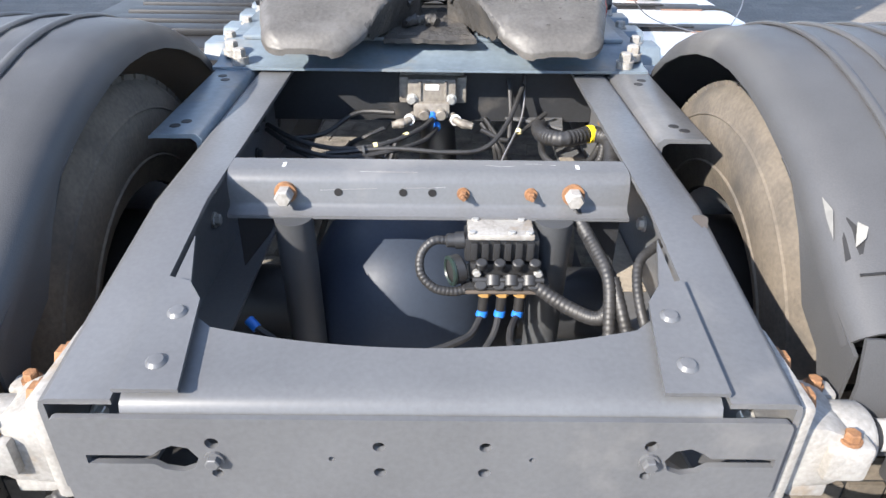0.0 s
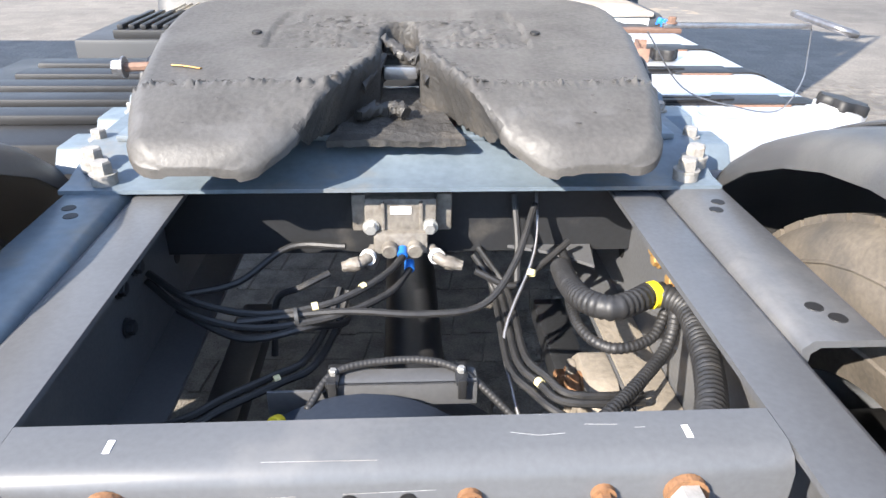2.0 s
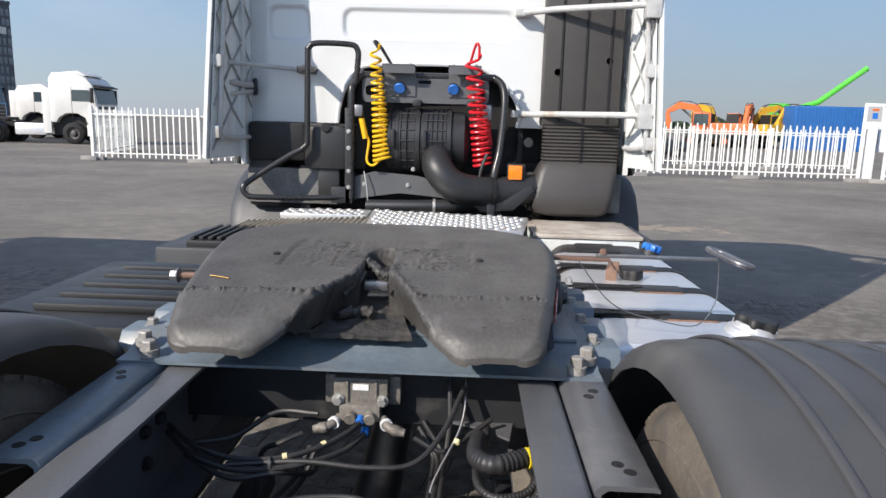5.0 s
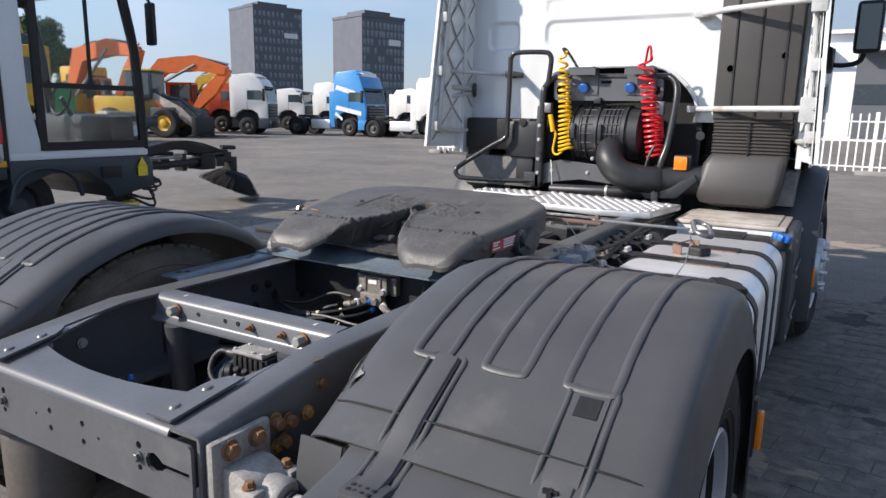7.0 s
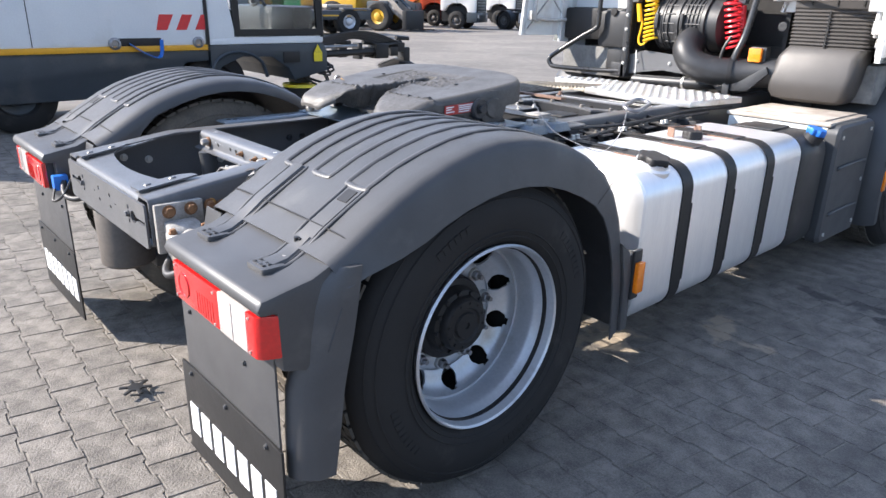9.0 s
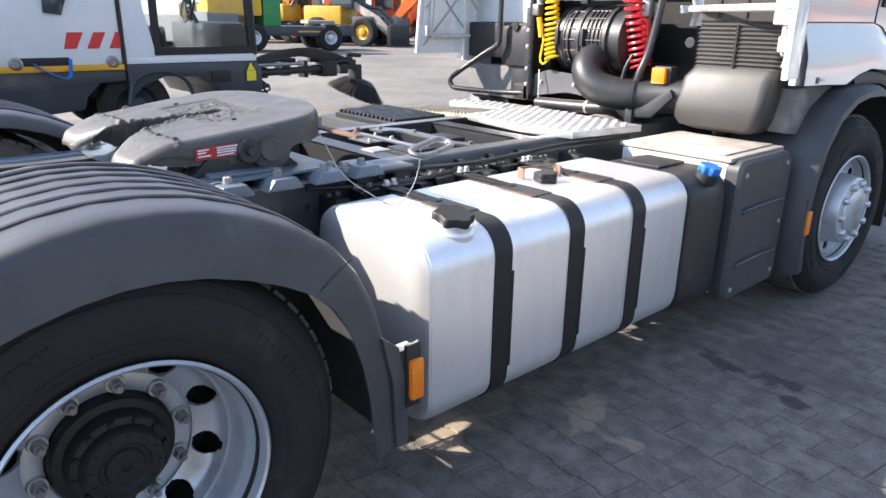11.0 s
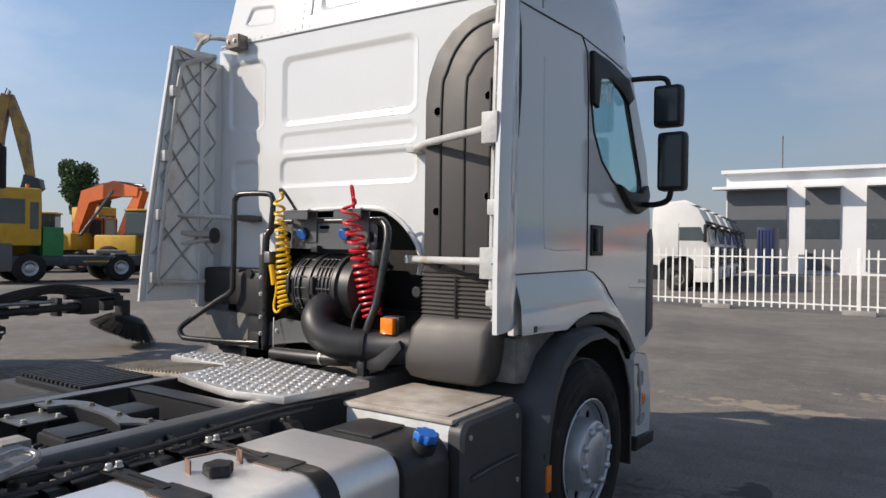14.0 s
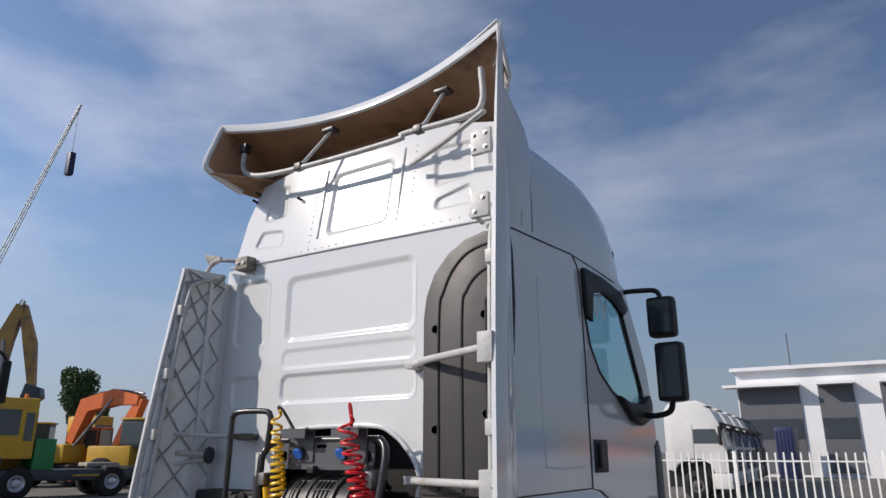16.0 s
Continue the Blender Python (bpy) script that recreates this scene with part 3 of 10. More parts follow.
def mid_crossmember():
    prof = [(0.565, 0.957), (0.522, 0.957), (0.508, 0.951), (0.500, 0.938), (0.499, 0.902), (0.494, 0.893), (0.474, 0.888), (0.474, 0.882), (0.498, 0.884), (0.507, 0.895), (0.507, 0.938), (0.512, 0.947), (0.522, 0.950), (0.565, 0.950)]
    cm = part("middle_crossmember", prism(prof, -0.350, 0.350, "x"), FRAME, truck, "grey folded cross member with rusty bolts", crease=50)
    for x, r, mt in ((-0.249, 0.0155, CASTALU), (0.252, 0.0155, CASTALU)):
        part("rust_washer", C_((x, 0.500, 0.922), (x, 0.492, 0.922), 0.0195, seg=20), RUST, cm)
        bolt(cm, (x, 0.492, 0.922), (0, -1, 0), r, 0.026, mt, washer=False)
    for x in (0.060, 0.178):
        part("rust_washer", C_((x, 0.500, 0.922), (x, 0.494, 0.922), 0.0112, seg=16), RUST, cm)
        bolt(cm, (x, 0.494, 0.922), (0, -1, 0), 0.0075, 0.010, RUST, washer=False, shank=0.010)
    for x in (-0.158, -0.045, 0.006):
        part("hole_rim", L_([(0.0075, 0), (0.0072, 0.0010), (0, 0.0010)], (x, 0.4992, 0.922), (0, -1, 0), 14), HUBBLACK, cm)
    for x in (-0.255, 0.262):
        part("paint_mark", B((x - 0.003, x + 0.003, 0.528, 0.544, 0.957, 0.9578)), LABELWHITE, cm)
    for pts in (((-0.19, 0.4985, 0.926), (-0.09, 0.4985, 0.930)), ((-0.05, 0.4985, 0.931), (0.03, 0.4985, 0.933)), ((0.10, 0.541, 0.9572), (0.125, 0.536, 0.9572), (0.15, 0.538, 0.9572)), ((0.17, 0.549, 0.9572), (0.20, 0.5475, 0.9572)), ((0.215, 0.543, 0.9572), (0.225, 0.5435, 0.9572)), ((-0.12, 0.515, 0.9545), (-0.02, 0.514, 0.9542))):
        part("scratch", T_(pts, 0.00016, 4, 0), GREYPAINT, cm)
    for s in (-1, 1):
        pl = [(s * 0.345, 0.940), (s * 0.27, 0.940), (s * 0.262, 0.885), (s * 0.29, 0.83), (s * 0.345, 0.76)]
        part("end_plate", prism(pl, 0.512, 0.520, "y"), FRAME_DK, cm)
    return cm


mid_cm = mid_crossmember()

# front cross member below the coupling, its shade put into the darker frame paint
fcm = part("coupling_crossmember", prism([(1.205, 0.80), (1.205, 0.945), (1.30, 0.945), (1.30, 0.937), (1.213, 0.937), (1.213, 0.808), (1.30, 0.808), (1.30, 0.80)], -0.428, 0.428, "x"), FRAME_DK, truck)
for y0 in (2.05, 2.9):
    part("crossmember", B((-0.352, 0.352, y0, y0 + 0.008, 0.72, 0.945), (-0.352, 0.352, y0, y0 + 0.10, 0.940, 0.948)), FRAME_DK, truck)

# chipped, stained patches at the bend of the rails
bm = bmesh.new()
bm.faces.new([bm.verts.new((0.424 + 0.010 * math.cos(a) * (1 + 0.4 * math.sin(3 * a)), 0.352 + 0.022 * math.sin(a) * (1 + 0.3 * math.cos(2 * a)), top_z(0.352 + 0.022 * math.sin(a)) + 0.0006)) for a in [i * math.pi / 8 for i in range(16)]])
part("paint_chip", thicken(bm, 0.0004), BROWNSTEEL, rails[1], "rubbed brown patch")
for s in (-1, 1):
    bolt(truck, (s * 0.437, 0.352, 0.895), (s, 0, 0), 0.012, 0.010, RUST, name="rail_bolt")

# bolts along the webs of both rails
for s in (-1, 1):
    for y, z in ((0.08, 0.86), (0.08, 0.80), (0.20, 0.86), (0.20, 0.80), (0.30, 0.84), (0.62, 0.87), (0.62, 0.80), (0.98, 0.86), (0.98, 0.79), (1.05, 0.86), (1.32, 0.90), (1.40, 0.90), (1.62, 0.84), (1.72, 0.84), (1.9, 0.84), (2.0, 0.88), (2.4, 0.80), (2.6, 0.86), (2.75, 0.86)):
        bolt(truck, (s * 0.437, y, z), (s, 0, 0), 0.013, 0.010, GOLD if y < 0.35 else FRAME_DK, name="rail_bolt")
        bolt(truck, (s * 0.428, y, z), (-s, 0, 0), 0.012, 0.010, GOLD if (s > 0 and 0.9 < y < 1.1) else ZINC if y < 0.7 else FRAME_DK, name="rail_bolt")


# ---------------------------------------------------------------- coupling: side angles, mounting plate, fifth wheel
def side_angle(s):
    prof = [(s * 0.452, 0.962), (s * 0.535, 0.962), (s * 0.543, 0.956), (s * 0.543, 0.952), (s * 0.535, 0.953), (s * 0.462, 0.953), (s * 0.452, 0.945), (s * 0.450, 0.83), (s * 0.441, 0.83), (s * 0.441, 0.952)]
    bm = prism(prof, 0.665, 2.05, "y")
    a = part("side_angle", bm, BLUESTEEL if s < 0 else FRAME, truck, "steel mounting angle bolted along the frame rail", crease=50)
    for y in (0.71, 0.735, 1.02, 1.05):
        part("angle_hole", L_([(0.011, 0.0), (0.0105, 0.001), (0, 0.001)], (s * (0.505 if y < 0.72 or y > 1.03 else 0.49), y, 0.962), (0, 0, 1), 14), HUBBLACK, a)
    return a


for s in (-1, 1):
    side_angle(s)
prof = [(1.105, 0.968), (1.150, 0.969), (1.205, 0.985), (1.240, 1.000), (1.62, 1.000), (1.66, 0.985), (1.78, 0.969), (1.78, 0.962), (1.655, 0.976), (1.62, 0.991), (1.242, 0.991), (1.208, 0.977), (1.150, 0.962), (1.105, 0.961)]
mount = part("mounting_plate", prism(prof, -0.545, 0.535, "x"), BLUESTEEL, truck, "blue-grey corrugated steel mounting plate", crease=60)
part("plate_ridge", B((-0.50, 0.50, 1.25, 1.50, 1.000, 1.012, 0.005)), BLUESTEEL, mount)
for s in (-1, 1):
    for x, y in ((0.482, 1.135), (0.510, 1.175), (0.49, 1.70), (0.52, 1.74)):
        z = 0.969 if y < 1.16 or y > 1.69 else 0.978
        part("plate_washer", C_((s * x, y, z), (s * x, y, z + 0.014), 0.021, seg=18), CASTALU, mount)
        bolt(mount, (s * x, y, z + 0.014), (0, 0, 1), 0.0165, 0.020, CASTALU, washer=True, name="plate_bolt")
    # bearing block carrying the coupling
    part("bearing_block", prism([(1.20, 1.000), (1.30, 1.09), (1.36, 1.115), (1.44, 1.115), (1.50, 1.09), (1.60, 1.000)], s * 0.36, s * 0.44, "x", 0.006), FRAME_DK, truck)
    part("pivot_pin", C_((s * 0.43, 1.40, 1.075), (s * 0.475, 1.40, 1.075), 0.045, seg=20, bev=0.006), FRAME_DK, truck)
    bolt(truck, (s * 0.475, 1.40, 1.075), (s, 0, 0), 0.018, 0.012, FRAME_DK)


def half_width(y):
    """Half the coupling plate's width along the truck."""
    w = 0.405 + 0.066 * min(1.0, max(0.0, (y - 1.075) / 0.40)) ** 0.8
    if y < 1.07:
        w -= 0.055 * (1 - math.sqrt(max(0, 1 - ((1.07 - y) / 0.052) ** 2)))
    if y > 1.58:
        u = min(1, (y - 1.58) / 0.21)
        w = 0.471 * max(0.03, 1 - u ** 2.7) ** 0.5
    return w


def throat(y):
    """Half the gap between the two horns."""
    if y < 1.342:
        g = 0.036 + 0.137 * (1.342 - y) / 0.323
        if y < 1.12:
            g += 0.070 * (1 - math.sqrt(max(0, 1 - ((1.12 - y) / 0.1015) ** 2)))
        return g
    if y < 1.503:
        return 0.036
    return 0.036 * math.sqrt(max(0, 1 - ((y - 1.503) / 0.036) ** 2))


def plate_z(y):
    """The plate tips back on its pivot; the horns fall away towards their tips."""
    return 0.9725 + 0.125 * y - 0.05 * (max(0.0, 1.16 - y) / 0.16) ** 1.4


def grease(x, y):
    """Relief of dried grease on the coupling plate."""
    p = Vector((x, y, 0))
    h = 0.0005 * noise.fractal(p * 9, 1.0, 2.0, 3)
    band = math.exp(-((y - 1.178 - 0.006 * math.sin(x * 21)) / 0.012) ** 2) * (0.35 + 0.65 * abs(noise.noise(Vector((x * 9, 3.3, 1)))))
    h += band * (0.001 + 0.030 * abs(noise.noise(Vector((x * 150, y * 25, 4)))))
    for cx, cy, r in ((-0.28, 1.05, 0.05), (0.20, 1.03, 0.05), (-0.16, 1.10, 0.07), (0.27, 1.08, 0.04), (-0.34, 1.12, 0.03), (0.13, 1.16, 0.05), (-0.11, 1.19, 0.05), (0.30, 1.30, 0.03), (-0.20, 1.02, 0.04)):
        k = math.exp(-((x - cx) ** 2 + (y - cy - 0.07) ** 2) / (r * r))
        h += k * 0.006 * max(0, noise.noise(Vector((x * 70, y * 120, 9))) - 0.15)
    if abs(x + 0.004) < 0.248 - 0.02 * max(0, (y - 1.5) / 0.1) and 1.361 < y < 1.602:
        h -= 0.007
        k = 0.35 + 0.65 * math.exp(-((abs(x) - 0.12) / 0.10) ** 2)
        h += k * 0.013 * abs(noise.noise(Vector((x * 62, y * 50, 2)))) + k * 0.004 * noise.fractal(Vector((x * 24, y * 20, 2)), 0.8, 2.1, 3)
    t = throat(y)
    if 1.06 < y < 1.53:
        k = math.exp(-max(0, abs(x) - t) / 0.016)
        h += k * 0.006 * noise.fractal(Vector((x * 55, y * 55, 6)), 0.8, 2.1, 3)
        # grease pushed up along the upper edge of the throat's bevel
        e = abs(x) - t - 0.010
        k = math.exp(-(e / 0.010) ** 2) * min(1.0, max(0.0, (y - 1.13) / 0.04)) * min(1.0, max(0.0, (1.43 - y) / 0.05))
        h += k * (0.002 + 0.012 * max(0.0, noise.noise(Vector((x * 60, y * 60, 8))) + 0.25))
    return h


def fifth_wheel():
    ys = [1.0190, 1.0196, 1.022, 1.027, 1.035]
    y = 1.045
    while y < 1.53:
        ys.append(y)
        y += 0.0058
    ys += [1.5329, 1.5389]
    y = 1.55
    while y < 1.73:
        ys.append(y)
        y += 0.014
    ys += [1.738, 1.75, 1.76, 1.769, 1.777, 1.7835, 1.79]
    n = 76
    bm = bmesh.new()
    for s in (-1, 1):
        rows = []
        for y in ys:
            a, b = throat(y), half_width(y)
            if y > 1.536:
                a = 0.0
            row = []
            for i in range(n + 1):
                u = i / n
                x = a + (b - a) * u
                d_out = b - x
                d_in = (x - a) if a > 0.001 else 9
                d_back = y - 1.019
                d_front = 1.79 - y
                drop = min(0.024, sum(0.020 * max(0, 1 - d / 0.026) ** 2 for d in (d_out, d_back)) + 0.018 * max(0, 1 - d_in / 0.045) ** 2 * min(1.0, max(0.0, (1.13 - y) / 0.06))) + 0.014 * max(0, 1 - d_front / 0.02) ** 2
                drop += 0.006 * max(0, 1 - d_in / 0.010) ** 2
                row.append(bm.verts.new((s * x, y, plate_z(y) - drop + grease(s * x, y))))
            rows.append(row)
        for r0, r1 in zip(rows, rows[1:]):
            for i in range(n):
                bm.faces.new((r0[i], r0[i + 1], r1[i + 1], r1[i]))
    bmesh.ops.remove_doubles(bm, verts=bm.verts[:], dist=0.0003)
    bmesh.ops.recalc_face_normals(bm, faces=bm.faces)
    if sum(f.normal.z for f in bm.faces) < 0:
        bmesh.ops.reverse_faces(bm, faces=bm.faces[:])
    # rim walls in several rows down to the underside
    rim = [e for e in bm.edges if len(e.link_faces) == 1]
    for k in range(4):
        r = bmesh.ops.extrude_edge_only(bm, edges=rim)
        rim = [g for g in r["geom"] if isinstance(g, bmesh.types.BMEdge)]
        for v in [g for g in r["geom"] if isinstance(g, bmesh.types.BMVert)]:
            step = 0.0175 if v.co.y > 1.34 else 0.0035 + 0.014 * max(0, (v.co.y - 1.13) / 0.21)
            inner = abs(v.co.x) < 0.21 and v.co.y < 1.54
            v.co.z -= step if not inner else max(step, min(0.027, (plate_z(v.co.y) - 1.032) / 4) * min(1.0, max(0.0, (v.co.y - 1.05) / 0.10)))
            if inner:
                lean = 0.0085 * max(0.0, min(1.0, (1.345 - v.co.y) / 0.05, (v.co.y - 1.06) / 0.08))
                v.co.x += math.copysign(0.0022 * noise.noise(v.co * 45) - lean, v.co.x)
    fw = part("fifth_wheel", bm, GREASE, truck, "worn fifth wheel coupling plate smeared with black grease", crease=60)
    fw.data.materials.append(PACKED)
    for q in fw.data.polygons:
        if abs(q.center.x) < 0.21 and 1.08 < q.center.y < 1.55 and q.normal.z < 0.6:
            q.material_index = 1
    # flakes and crumbs of dried grease: along the ramp, the throat and in the recess
    rg = random.Random(17)
    vs, fs = [], []

    def crumb(x, y, r, h):
        z = plate_z(y) + grease(x, y) - 0.0008
        k = rg.choice((5, 6, 7))
        i = len(vs)
        a0 = rg.uniform(0, 6.28)
        st = rg.uniform(0.7, 2.2)
        for q in range(k):
            a = a0 + 2 * math.pi * q / k
            rr = r * rg.uniform(0.6, 1.2)
            vs.append((x + rr * math.cos(a) * st, y + rr * math.sin(a), z))
        for q in range(k):
            b = vs[i + q]
            vs.append((x + (b[0] - x) * 0.6, y + (b[1] - y) * 0.6, z + 0.55 * h * rg.uniform(0.6, 1.2)))
        fs.append(tuple(range(i + k, i + 2 * k)))
        for q in range(k):
            fs.append((i + q, i + (q + 1) % k, i + k + (q + 1) % k, i + k + q))
    for q in range(240):
        s_ = rg.choice((-1, 1))
        kind = rg.random()
        if kind < 0.42:
            y = 1.188 + rg.gauss(0, 0.006)
            x = s_ * rg.uniform(throat(y) + 0.02, half_width(y) - 0.03)
            crumb(x, y, rg.uniform(0.002, 0.0042), rg.uniform(0.001, 0.003))
        elif kind < 0.62:
            y = rg.uniform(1.15, 1.42)
            x = s_ * (throat(y) + 0.012 + abs(rg.gauss(0, 0.012)))
            crumb(x, y, rg.uniform(0.003, 0.007), rg.uniform(0.001, 0.003))
        elif kind < 0.90:
            y = rg.uniform(1.37, 1.59)
            x = s_ * rg.uniform(0.05, 0.21)
            crumb(x, y, rg.uniform(0.003, 0.008), rg.uniform(0.001, 0.003))
        else:
            y = rg.uniform(1.07, 1.17)
            x = s_ * rg.uniform(throat(y) + 0.04, half_width(y) - 0.05)
            crumb(x, y, rg.uniform(0.002, 0.006), rg.uniform(0.001, 0.003))
    me = bpy.data.meshes.new("grease_residue")
    me.from_pydata(vs, [], fs)
    me.materials.append(CRUMB)
    gc = tagged(new("grease_residue", me), kind="stuff")
    gc.parent = fw
    # shelf between the horns, packed with old grease
    bm = bmesh.new()
    g = []
    for j in range(49):
        v = j / 48
        y = 1.186 + 0.244 * v
        half = 0.118 - 0.072 * v
        row = []
        for i in range(41):
            x = -0.009 * (1 - v) + half * (i / 20 - 1)
            lump = 0.004 * noise.fractal(Vector((x * 30, y * 30, 0)), 0.8, 2.1, 4) + 0.010 * max(0.0, noise.noise(Vector((x * 26, y * 40, 5))) - 0.1) * min(1, v * 3)
            row.append(bm.verts.new((x, y + (0.004 * noise.noise(Vector((x * 40, 0, 3))) if j == 0 else 0), 1.022 + 0.03 * v + lump)))
        g.append(row)
    for a, b in zip(g, g[1:]):
        for i in range(40):
            bm.faces.new((a[i], a[i + 1], b[i + 1], b[i]))
    thicken(bm, 0.012)
    part("throat_shelf", bm, PACKED, fw, "shelf packed with thick grease")
    # lumps of thick grease hanging in the mouth of the slot
    for pts, r in ((((-0.032, 1.455, 1.138), (-0.012, 1.43, 1.128), (0.012, 1.41, 1.116), (0.038, 1.385, 1.116)), 0.012),
                   (((0.036, 1.44, 1.125), (0.040, 1.40, 1.112), (0.044, 1.36, 1.103), (0.056, 1.32, 1.09)), 0.011),
                   (((-0.036, 1.40, 1.115), (-0.046, 1.345, 1.105), (-0.070, 1.29, 1.085)), 0.009),
                   (((-0.075, 1.255, 1.045), (-0.055, 1.275, 1.050), (-0.02, 1.285, 1.052), (0.01, 1.26, 1.048)), 0.011)):
        bm = T_([Vector(p) for p in pts], r, 12, 8)
        for v in bm.verts:
            v.co += Vector((0.6, 0.6, 1)) * (0.011 * noise.noise(v.co * 62) + 0.006 * noise.noise(v.co * 150))
        part("grease_lump", bm, THICKGREASE, fw)
    part("lock_jaw", B((-0.05, 0.05, 1.47, 1.60, 1.06, 1.11, 0.012)), THICKGREASE, fw)
    part("lock_bar", B((-0.032, 0.032, 1.375, 1.40, 1.080, 1.104, 0.004)), WORNSTEEL, fw)
    for x in (-0.275, 0.264):
        part("grease_hole", L_([(0.010, 0.001), (0.009, 0.0045), (0.005, 0.0045), (0, 0.002)], (x, 1.445, plate_z(1.445) + 0.0005), (0, -0.12, 1), 14), HUBBLACK, fw)
    part("paint_streak", T_([(x, y, plate_z(y) + 0.002) for x, y in ((-0.385, 1.262), (-0.365, 1.258), (-0.333, 1.246))], 0.0035, 6, 4, flat=0.4), GOLD, fw)
    # side skirts under the plate's edge
    for s in (-1, 1):
        def edge(y):
            return half_width(y) - 0.012
        out = [(y, plate_z(y) - 0.036) for y in (1.10, 1.19, 1.30, 1.42, 1.54, 1.66)]
        low = [1.050, 1.038, 1.035, 1.030, 1.055, 1.105]
        secs = []
        for (y, z), zl in zip(out, low):
            x = edge(y)
            secs.append([(s * (x - 0.022), y, z), (s * x, y, z), (s * x, y, zl), (s * (x - 0.022), y, zl)])
        sk = part("side_skirt", loft(secs), GREASE, fw)
        part("pivot_cover", L_([(0.075, -0.01), (0.072, 0.006), (0.045, 0.010), (0.040, 0.022), (0, 0.024)], (s * (edge(1.48) + 0.002), 1.48, 1.075), (s, -0.16 * 1, 0), 24), GREASE, sk)
        if s > 0:
            p0, p1 = Vector((half_width(1.225) + 0.003, 1.225, 0)), Vector((half_width(1.395) + 0.003, 1.395, 0))

            def strip(u0, u1, z0, z1, off):
                bm = bmesh.new()
                nn = Vector((1, -0.2, 0)).normalized()
                vs = []
                for o in (0, off):
                    for u, z in ((u0, z0), (u1, z0), (u1, z1), (u0, z1)):
                        q = p0.lerp(p1, u) + nn * o
                        vs.append(bm.verts.new((q.x, q.y, z + 0.012 * (u - 0.8))))
                bm.faces.new(vs[4:8])
                bm.faces.new(vs[0:4])
                for i in range(4):
                    j = (i + 1) % 4
                    bm.faces.new((vs[i], vs[j], vs[4 + j], vs[4 + i]))
                return bm
            part("maker_plate", strip(0, 1, 1.066, 1.106, 0.003), LABELRED, sk, "red printed plate with white lettering")
            for u0, u1, z in ((0.04, 0.26, 1.098), (0.04, 0.20, 1.089), (0.04, 0.28, 1.078), (0.40, 0.96, 1.099), (0.40, 0.84, 1.091), (0.40, 0.98, 1.083), (0.40, 0.72, 1.074)):
                part("print_bar", strip(u0, u1, z - 0.0022, z + 0.0022, 0.0042), LABELWHITE, sk)
    # spring bolt on the left edge and the release bar with its handle loop
    part("stop_bolt", T_([(-0.41, 1.31, 1.12), (-0.485, 1.31, 1.118)], 0.008, 8, 0), RUSTSTEEL, fw)
    bolt(fw, (-0.482, 1.31, 1.118), (-1, 0, 0), 0.014, 0.018, WORNSTEEL)
    hd = part("release_bar", B((0.30, 0.66, 1.70, 1.735, 1.112, 1.122, 0.002)), RUSTSTEEL, fw, "rusty release bar with a loop handle")
    part("bar_extension", B((0.62, 0.98, 1.712, 1.728, 1.122, 1.132, 0.002)), WORNSTEEL, hd, "grey steel bar")
    bolt(hd, (0.64, 1.72, 1.132), (0, 0, 1), 0.010, 0.012, RUSTSTEEL)
    e1, e2 = Vector((1.005, 1.79, 1.137)), Vector((1.035, 1.675, 1.125))
    side_ = (e2 - e1).cross(Vector((0.25, 0.1, 1))).normalized() * 0.030
    axis_ = (e2 - e1).normalized()
    loop_pts = [e1 + side_, e2 + side_]
    loop_pts += [e2 + side_ * math.cos(q) + axis_ * 0.030 * math.sin(q) for q in (0.6, 1.2, 1.9, 2.5)]
    loop_pts += [e2 - side_, e1 - side_]
    loop_pts += [e1 - side_ * math.cos(q) - axis_ * 0.030 * math.sin(q) for q in (0.6, 1.2, 1.9, 2.5)] + [e1 + side_]
    part("handle_loop", T_(loop_pts, 0.009, 10, 0), WORNSTEEL, hd)
    part("latch_wire", T_([(0.985, 1.72, 1.122), (0.985, 1.71, 1.06), (0.975, 1.69, 1.0), (0.92, 1.67, 0.935), (0.80, 1.66, 0.95), (0.66, 1.64, 1.0), (0.55, 1.62, 1.13)], 0.0018, 5), WORNSTEEL, hd)
    return fw


fifth = fifth_wheel()


# ---------------------------------------------------------------- wheels
AXLE_Y, AXLE_Z, STEER_Y = 0.715, 0.52, 4.555


